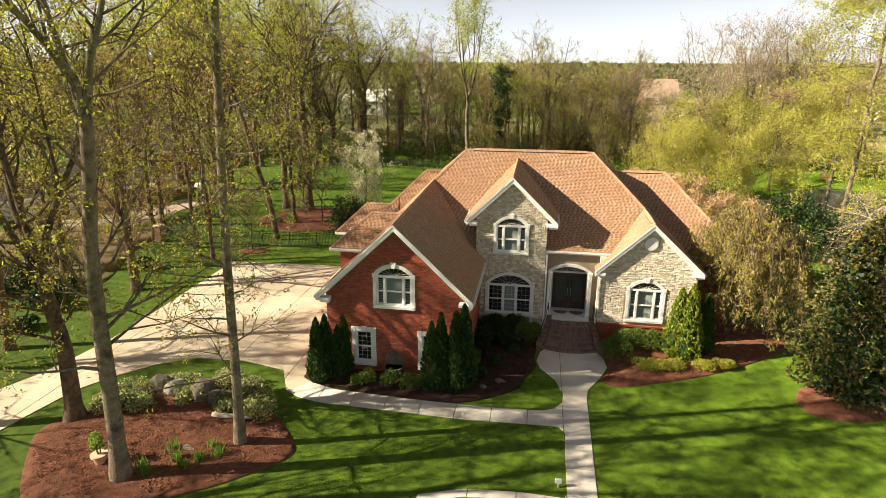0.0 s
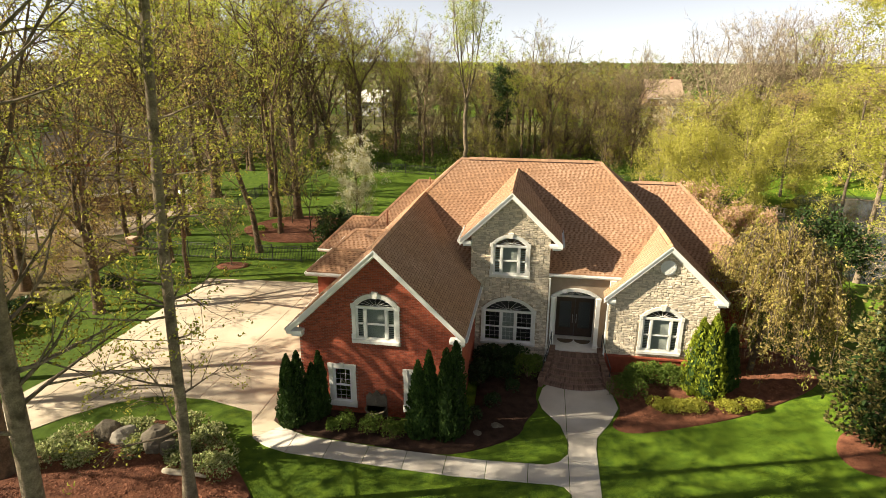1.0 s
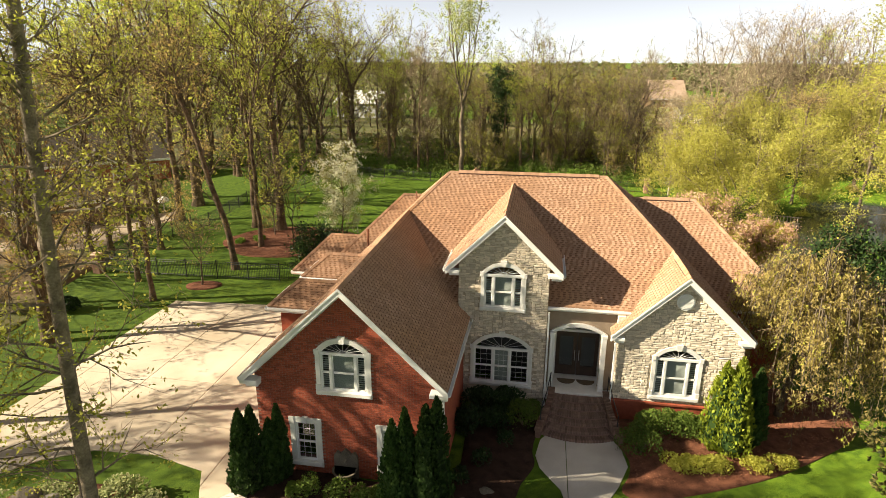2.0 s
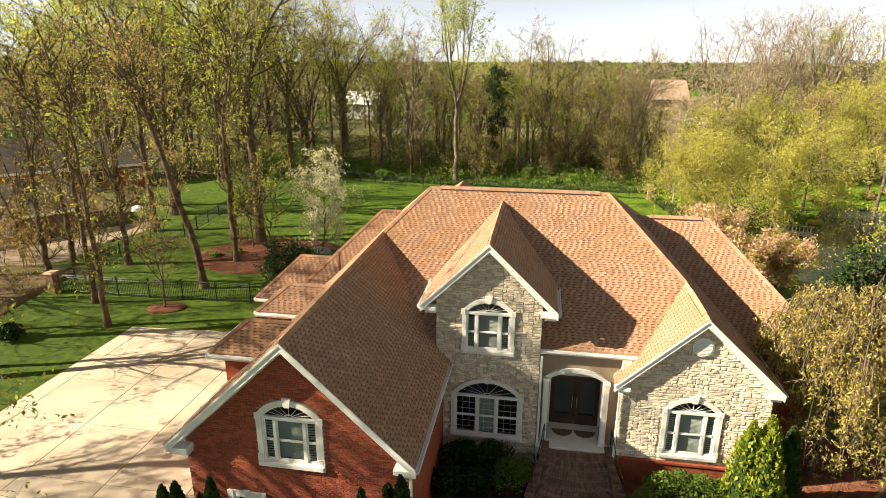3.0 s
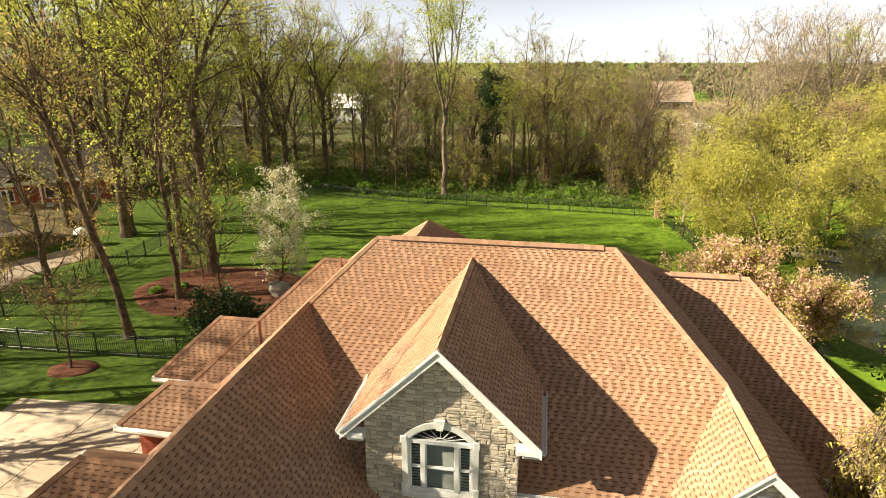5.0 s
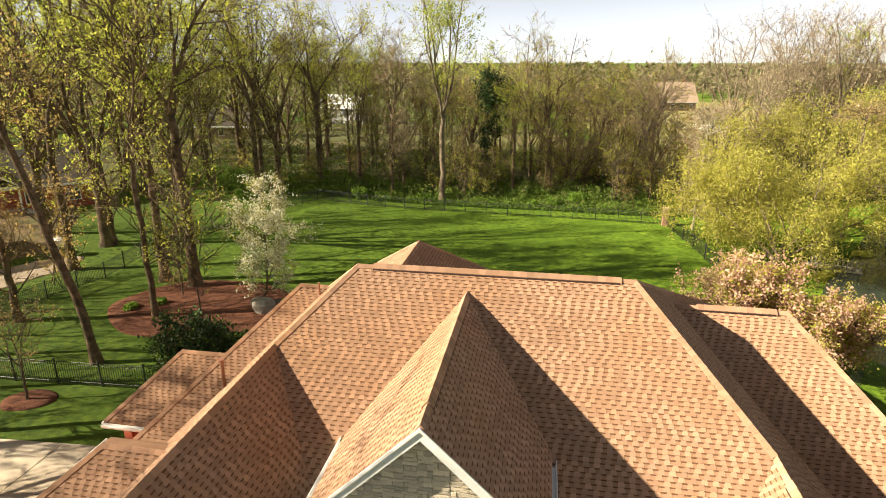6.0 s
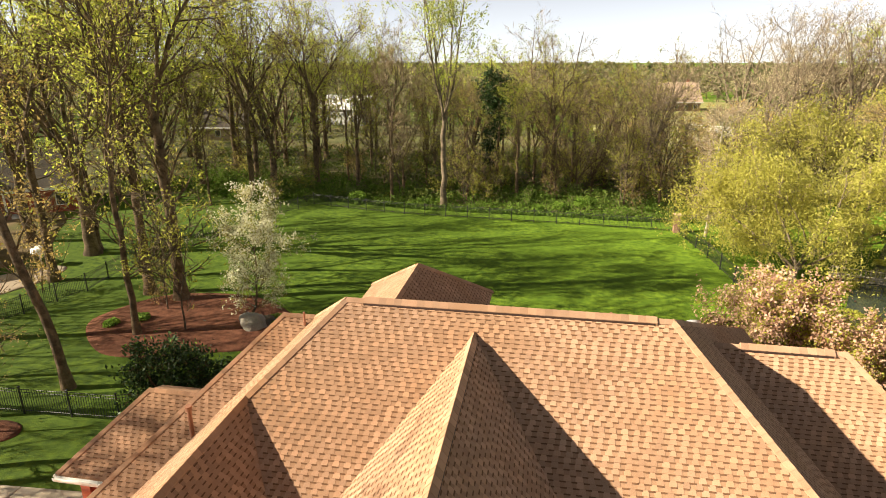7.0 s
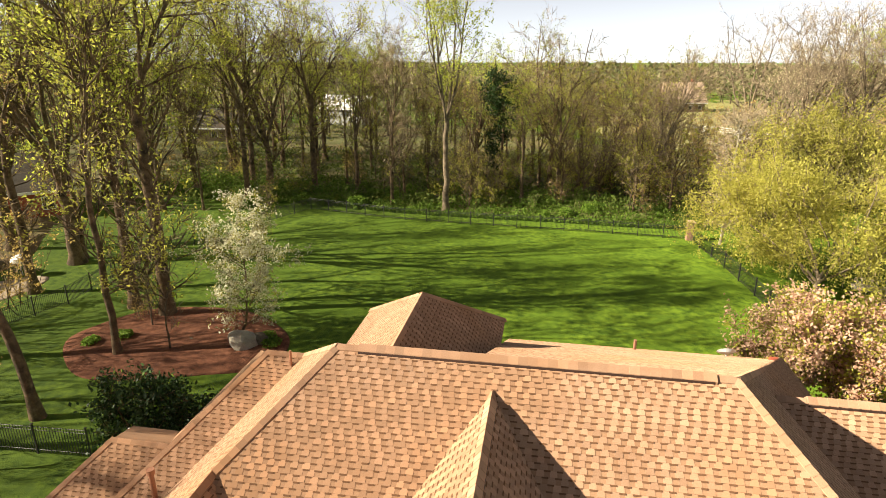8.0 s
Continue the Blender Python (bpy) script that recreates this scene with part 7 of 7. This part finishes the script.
def gabled(name, label, x, y, turn, length, depth, eave, rise, wall, roof_mat, over=0.5, windows=4, trim=True, chimney=False, garage=0):
    """A plain house: walls, pitched roof, windows and a door on the long side."""
    root = thing(name, label, "house", at=put(x, y, turn, sink=0.1))
    hx, hy = length / 2, depth / 2
    b = Build()
    for x0, x1, y0, y1 in ((-hx, hx, -hy, -hy + 0.3), (-hx, hx, hy - 0.3, hy)):
        b.box(x0, x1, y0, y1, 0, eave)
    for x0 in (-hx, hx - 0.3):
        b.prism([(-hy + 0.3, 0), (hy - 0.3, 0), (hy - 0.3, eave), (0, eave + rise * 0.93), (-hy + 0.3, eave)], x0, x0 + 0.3, "x")
    part("wall", b, wall, root)
    for s in (-1, 1):
        b = Build().prism([(s * (hy + over), eave - over * rise / hy), (0, eave + rise), (0, eave + rise + 0.2), (s * (hy + over), eave - over * rise / hy + 0.2)], -hx - over, hx + over, "x")
        r = part("roof", b, roof_mat, root)
        if s == -1:
            part("fascia", Build().box(-hx - over, hx + over, -hy - over - 0.04, -hy - over, eave - over * rise / hy - 0.08, eave - over * rise / hy + 0.2), TRIM, r)
    for i in range(windows):
        cx_ = -hx + length * (i + 0.5) / windows
        fr = part("window", Build().sheet_with_holes([(cx_ - 0.6, 0.8), (cx_ + 0.6, 0.8), (cx_ + 0.6, 2.2), (cx_ - 0.6, 2.2)], [[(cx_ - 0.5, 0.9), (cx_ + 0.5, 0.9), (cx_ + 0.5, 2.1), (cx_ - 0.5, 2.1)]], -hy - 0.04, -hy - 0.003), TRIM, root)
        part("pane", Build().box(cx_ - 0.5, cx_ + 0.5, -hy - 0.025, -hy - 0.015, 0.9, 2.1), IRON, fr)
    for i in range(garage):
        cx_ = -hx + 2.6 + 4.0 * i
        gd = part("garage_door", Build().box(cx_ - 1.6, cx_ + 1.6, -hy - 0.04, -hy - 0.004, 0.05, 2.2), TRIM, root, "pale panelled garage door")
        for k in range(1, 4):
            part("joint", Build().box(cx_ - 1.6, cx_ + 1.6, -hy - 0.05, -hy - 0.04, 0.05 + k * 0.54, 0.08 + k * 0.54), STUCCO, gd)
    if chimney:
        part("chimney", Build().soft_box(hx * 0.5, hx * 0.5 + 0.8, 0.2, 1.0, eave, eave + rise + 1.0, 0.03), BRICK_ROW, root)
    return root


gabled("neighbour_house", "low neighbouring house with a grey roof and pale garage doors", -50.5, 52.5, 52, 17, 8, 2.5, 1.8, BROWN_BRICK, GREY_ROOF, 0.7, 0, garage=3)
nb = gabled("neighbour_house", "red brick neighbouring house behind the trees", -58, 76, 42, 16, 9, 3.0, 3.0, BRICK_ROW, GREY_ROOF, 0.5, 4)
porch = thing("garden_porch", "white timber porch with a small gable and stone steps", "porch", at=put(-54.6, 71.6, 40))
for x in (-1.5, 1.5):
    for y in (0.0, 2.2):
        part("post", Build().soft_box(x - 0.1, x + 0.1, y - 0.1, y + 0.1, 0.3, 2.9, 0.02), TRIM, porch)
for y in (-0.1, 2.1):
    part("tie_beam", Build().soft_box(-1.8, 1.8, y, y + 0.2, 2.9, 3.12, 0.02), TRIM, porch)
for sx in (-1, 1):
    part("rafter", Build().prism([(0, 4.45), (sx * 2.0, 3.05), (sx * 2.0, 2.85), (0, 4.2)], -0.2, 0.0, "y"), TRIM, porch)
    part("roof", Build().prism([(0, 4.60), (sx * 2.1, 3.10), (sx * 2.1, 3.0), (0, 4.47)], -0.3, 2.4, "y"), GREY_ROOF, porch)
part("deck", Build().soft_box(-1.8, 1.8, -0.3, 2.4, 0, 0.55, 0.03), PILLAR_BRICK, porch, "weathered brick porch base")
for i in range(3):
    part("step", Build().soft_box(1.8 + 0.32 * i, 2.14 + 0.32 * i, -0.2, 1.6, 0, 0.42 - 0.14 * i, 0.02), LIMESTONE, porch, "pale stone step")
drape("gravel_drive", spline([(-36.0, 49.0), (-38.0, 46.6), (-44.0, 45.0), (-50, 47), (-46, 51.2), (-42, 54.6), (-38.6, 59.8), (-36.4, 60.8), (-35.6, 58.0), (-36.8, 53.0)]), material("pale_gravel", (0.36, 0.28, 0.20), (0.55, 0.45, 0.34), 1.0, 14, 0.95, 0.6), "pale gravel drive of the neighbouring house", "driveway", 0.03)
# the neighbour's satellite dish, simplified to a round head on a post
dish = thing("garden_mushroom_lamp", "round white dish on a low post by the gravel drive", "garden ornament", at=put(-38.6, 60.8))
part("post", Build().tube([(0, 0, 0), (0, 0, 1.1)], [0.07, 0.06], 8), GREY_METAL, dish)
part("head", Build().tube([(0, 0, 1.05), (0, 0, 1.2), (0, 0, 1.5), (0, 0, 1.7)], [0.3, 0.6, 0.55, 0.15], 16), LIMESTONE, dish)
gabled("barn", "white outbuilding with a pale roof beyond the wood", -50, 172, -14, 13, 9, 4.4, 2.6, material("white_siding", (0.24, 0.24, 0.23), (0.36, 0.36, 0.35), 0.6, 6, 0.8, 0.2), material("pale_metal_roof", (0.42, 0.42, 0.40), (0.56, 0.56, 0.54), 0.5, 6, 0.6, 0.1), 0.6, 2)
gabled("far_house", "pale house glimpsed between the far trunks", -66, 138, 10, 12, 8, 3.0, 3.2, STUCCO, GREY_ROOF, 0.5, 3)
gabled("far_house", "large tan-roofed brick house beyond the meadow", 42, 232, 8, 12, 11, 3.4, 5.5, BROWN_BRICK, material("tan_far_roof", (0.36, 0.26, 0.19), (0.50, 0.37, 0.28), 0.4, 5, 0.95, 0.3), 0.6, 4, chimney=True)
gabled("shed", "small white shed with a grey roof beyond the willows", 68, 150, 25, 6, 5, 2.4, 2.2, TRIM, GREY_ROOF, 0.4, 1)
gabled("far_house", "white gabled house on the far rise", 92, 185, -60, 9, 8, 5.0, 5.0, TRIM, GREY_ROOF, 0.4, 2)
root = thing("paddock_fence", "white three-rail paddock fence beyond the meadow", "fence")
pts = [(33.0, 170), (38.5, 166), (44.0, 161), (50, 155)]
for (ax, ay), (cx_, cy_) in zip(pts, pts[1:]):
    for i in range(3):
        px, py = ax + (cx_ - ax) * i / 3, ay + (cy_ - ay) * i / 3
        part("post", Build().soft_box(px - 0.07, px + 0.07, py - 0.07, py + 0.07, ground_z(px, py) - 0.2, ground_z(px, py) + 1.5, 0.02), TRIM, root)
    for z in (0.45, 0.9, 1.35):
        part("rail", Build().tube([(ax, ay, ground_z(ax, ay) + z), (cx_, cy_, ground_z(cx_, cy_) + z)], [0.07, 0.07], 4), TRIM, root)
# little jetty at the pond
root = thing("jetty", "grey timber jetty rail at the pond's edge", "jetty", at=pose(23.9, 72.2, -2.0, 0, 0, -18))
for i in range(12):
    part("slat", Build().soft_box(i * 0.32, i * 0.32 + 0.1, 0, 0.05, 0, 1.0, 0.01), BARK_PALE, root)
for z in (0.25, 0.85):
    part("rail", Build().soft_box(-0.1, 3.8, 0.05, 0.1, z, z + 0.09, 0.01), BARK_PALE, root)
part("deck", Build().soft_box(-0.1, 3.8, 0.1, 1.6, -0.1, 0.0, 0.02), BARK_PALE, root)

# ---- far woods to the horizon ----
b = Build()
fw = random.Random(44)
for band, (d0, d1, n, s) in enumerate(((135, 190, 330, 0.34), (190, 300, 520, 0.48), (300, 520, 700, 0.72), (520, 1100, 800, 1.2))):
    cs = []
    for i in range(n):
        a = radians(fw.uniform(-48, 68))
        d = fw.uniform(d0, d1)
        x, y = -d * math.sin(a), 12 + d * math.cos(a)
        if band == 0 and 2 < x < 90:
            continue
        if band == 1 and 14 < x < 62 and y < 265:
            continue
        h = fw.uniform(8, 14) if band < 2 else fw.uniform(7, 12)
        r = h * fw.uniform(0.26, 0.42)
        m = 64
        u = unit(m) * NPR.uniform(0.55, 1.0, (m, 1))
        cs.append(np.array([x, y, ground_z(x, y) + h * 0.6]) + u * np.array([r, r, h * 0.45]))
        if band < 2:
            b.tube([(x, y, ground_z(x, y)), (x, y, ground_z(x, y) + h * 0.8)], [0.2, 0.08], 4, 1, cap=False)
    c = np.concatenate(cs)
    scatter_leaves(b, c[::3], s * 1.5, 0, 0.8, three=True)
    scatter_leaves(b, c[1::3], s * 1.5, 2, 0.8, three=True)
    scatter_leaves(b, c[2::3], s * 1.5, 3, 0.8, three=True)
# leaf colours are muted to paint the haze of distance into them
solid("far_woods", b, [leaf_material("hazy_olive_leaf", (0.17, 0.165, 0.075), (0.25, 0.235, 0.11), 0.4), BARK, leaf_material("hazy_tan_leaf", (0.21, 0.17, 0.10), (0.28, 0.235, 0.145), 0.4), leaf_material("hazy_green_leaf", (0.14, 0.16, 0.065), (0.21, 0.22, 0.09), 0.4)], "far woods in spring leaf out to the horizon", "woods", kind="stuff")

# ---- small things of the house ----
part("vent_pipe", Build().tube([(-8.43, 34.82, 5.0), (-8.43, 34.82, 5.95), (-8.43, 34.82, 5.95), (-8.43, 34.82, 6.08)], [0.06, 0.06, 0.09, 0.09], 12), COPPER, house, "tan painted roof vent pipe")
part("vent_pipe", Build().tube([(-6.5, 38.2, 6.6), (-6.5, 38.2, 7.45)], [0.035, 0.035], 8), COPPER, house, "thin tan roof vent pipe")
part("vent_pipe", Build().tube([(3.6, 46.2, 4.0), (3.6, 46.2, 4.7)], [0.06, 0.06], 8), COPPER, house, "thin tan roof vent pipe")
dsh = part("satellite_dish", Build().tube([(7.0, 46.6, 4.2), (7.0, 46.62, 4.26), (7.0, 46.66, 4.3)], [0.05, 0.26, 0.34], 20), GREY_METAL, house, "grey metal dish on the rear eave")
part("mast", Build().tube([(7.0, 46.6, 3.8), (7.0, 46.6, 4.22)], [0.025, 0.025], 8), GREY_METAL, dsh)
# wall fountain
fo = thing("wall_fountain", "carved grey stone wall fountain with a half-round basin", "fountain")
crest = [(-6.42, 0.0), (-5.54, 0.0), (-5.54, 0.95), (-5.66, 1.12), (-5.78, 1.04), (-5.98, 1.24), (-6.18, 1.04), (-6.30, 1.12), (-6.42, 0.95)]
part("back_panel", Build().prism(crest, 23.12, 23.235, "y"), ROCK, fo)
part("basin", Build().tube([(-5.98, 22.98, 0.0), (-5.98, 22.98, 0.12), (-5.98, 22.98, 0.42), (-5.98, 22.98, 0.52), (-5.98, 22.98, 0.52), (-5.98, 22.98, 0.40)], [0.16, 0.2, 0.42, 0.46, 0.38, 0.34], 24), ROCK, fo)
part("spout", Build().tube([(-5.98, 23.12, 0.82), (-5.98, 23.02, 0.84), (-5.98, 22.98, 0.78)], [0.05, 0.04, 0.025], 8), ROCK, fo)
# doormats
for x in (2.0, 2.85):
    prof = [(x + 0.4 * math.cos(math.pi + math.pi * i / 12), 29.95 + 0.42 * math.sin(math.pi + math.pi * i / 12)) for i in range(13)]
    solid("doormat", Build().prism(prof, 0.985, 1.005), MAT_FIBRE, "half-round dark doormat on the porch floor", "doormat", "doormats")
ub = thing("utility_box", "small grey utility marker in the lawn", "utility box", at=put(1.65, 16.4, sink=0.05))
part("stake", Build().soft_box(-0.03, 0.03, -0.03, 0.03, 0, 0.3, 0.005), GREY_METAL, ub)
part("head", Build().soft_box(-0.12, 0.12, -0.05, 0.05, 0.25, 0.42, 0.02), GREY_METAL, ub)

# ---- bricks, stones and near shingles ----
shades = Build().soft_box(-0.1, 0.1, -0.014, 0.0, -0.031, 0.031, 0.004).mesh("brick", BRICK)


def near_hole(holes, x, z, m):
    for h in holes:
        if inside(ring_path(h, m), x, z):
            return True
    return False


def lay_bricks(outline, holes, y, parent, near, limit=295):
    rest, made = Build(), 0
    z, row = min(p[1] for p in outline) + 0.2, 0
    x0, x1 = min(p[0] for p in outline), max(p[0] for p in outline)
    while z < max(p[1] for p in outline):
        x = x0 + (0.107 if row % 2 else 0.0)
        while x < x1:
            if inside(outline, x, z) and inside(outline, x - 0.1, z) and inside(outline, x + 0.1, z) and not near_hole(holes, x, z, 0.20):
                if made < limit and near(x, z):
                    o = new("brick", shades)
                    o.parent, o.matrix_basis = parent, Matrix.Translation((x, y, z))
                    made += 1
                else:
                    d = y - rng.uniform(0.009, 0.014)
                    rest.add([(x - 0.101, y, z - 0.031), (x + 0.101, y, z - 0.031), (x + 0.101, y, z + 0.031), (x - 0.101, y, z + 0.031), (x - 0.097, d, z - 0.028), (x + 0.097, d, z - 0.028), (x + 0.097, d, z + 0.028), (x - 0.097, d, z + 0.028)],
                             [(4, 5, 6, 7), (0, 1, 5, 4), (1, 2, 6, 5), (2, 3, 7, 6), (3, 0, 4, 7)])
            x += 0.214
        z += 0.072
        row += 1
    part("brick_field", rest, BRICK_ROW, parent, kind="stuff")


lay_bricks(BRICK_GABLE, [GAR_TOP, GAR_LOW_A, GAR_LOW_B], 23.25, brick_front, lambda x, z: z > 5.45)
stone_meshes = []
for i in range(6):
    rs = random.Random(70 + i)
    j = [rs.uniform(-0.10, 0.10) for _ in range(16)]
    b = Build()
    b.add([(-0.5, 0, -0.5), (0.5, 0, -0.5), (0.5, 0, 0.5), (-0.5, 0, 0.5), (-0.45 + j[0], -0.7, -0.40 + j[1]), (0.45 + j[2], -0.8 + j[3], -0.42 + j[4]), (0.46 + j[5], -0.8 + j[6], 0.40 + j[7]), (-0.45 + j[8], -0.75 + j[9], 0.41 + j[10]), (j[11] * 3, -1.0, j[12] * 3)],
          [(0, 1, 5, 4), (1, 2, 6, 5), (2, 3, 7, 6), (3, 0, 4, 7), (4, 5, 8), (5, 6, 8), (6, 7, 8), (7, 4, 8)])
    stone_meshes.append(b.mesh("stone", STONE))


def lay_stones(outline, holes, y, parent, z0, near, limit=295, seed=1):
    """Irregular ledgestone: narrow stacks whose courses do not line up."""
    rest, made = Build(), 0
    rs = random.Random(seed)
    x0, x1, top = min(p[0] for p in outline), max(p[0] for p in outline), max(p[1] for p in outline)
    x = x0
    while x < x1:
        width = min(rs.uniform(0.24, 0.46), x1 - x)
        z = z0 - rs.uniform(0, 0.16)
        while z < top:
            h = rs.choice((0.07, 0.09, 0.12, 0.14, 0.17))
            cuts = [0.0, 1.0] if h < 0.1 and rs.random() < 0.5 else [0.0, rs.uniform(0.3, 0.7), 1.0]
            if h > 0.13 and rs.random() < 0.35:
                cuts = [0.0, rs.uniform(0.22, 0.4), rs.uniform(0.55, 0.75), 1.0]
            for u0, u1 in zip(cuts, cuts[1:]):
                a, c = x + width * u0 + rs.uniform(-0.03, 0.02), x + width * u1 + rs.uniform(-0.02, 0.03)
                a, c = max(a, x0), min(c, x1)
                pieces = [(z + h / 2, h)] if h < 0.16 or rs.random() < 0.6 else [(z + h * 0.27, h * 0.52), (z + h * 0.77, h * 0.46)]
                for pz, ph in pieces:
                    m = (a + c) / 2
                    if c - a < 0.06 or not (inside(outline, m, pz) and inside(outline, a + 0.03, pz) and inside(outline, c - 0.03, pz)):
                        continue
                    if near_hole(holes, m, pz, 0.12) or near_hole(holes, a, pz, 0.08) or near_hole(holes, c, pz, 0.08):
                        continue
                    mt = Matrix.Translation((m, y, pz)) @ Matrix.Rotation(rs.gauss(0, 0.075), 4, "Y") @ Matrix.Diagonal((c - a - 0.012, rs.uniform(0.010, 0.036), ph - 0.011, 1))
                    me = stone_meshes[rs.randrange(6)]
                    if made < limit and near(m, pz):
                        o = new("stone", me)
                        o.parent, o.matrix_basis = parent, mt
                        made += 1
                    else:
                        rest.add([tuple(mt @ v.co) for v in me.vertices], [tuple(p.vertices) for p in me.polygons])
            z += h
        x += width
    part("stone_field", rest, STONE_ROW, parent, kind="stuff")


lay_stones(STONE_TALL, [DOR_TOP, DOR_LOW], 29.0, stone_tall, 0.5, lambda x, z: z > 4.6, seed=3)
lay_stones(STONE_LOW, [RG_WIN], 28.66, stone_low, 1.02, lambda x, z: z > 2.6, seed=4)
for s, a, c, t, e in near_tabs:
    v, f = tooth(s, a, c, t, t + e + 0.012, 0.014, 0.005)
    o = new("shingle", Build().add(v, f).mesh("shingle", SHINGLE))
    o.parent = roof
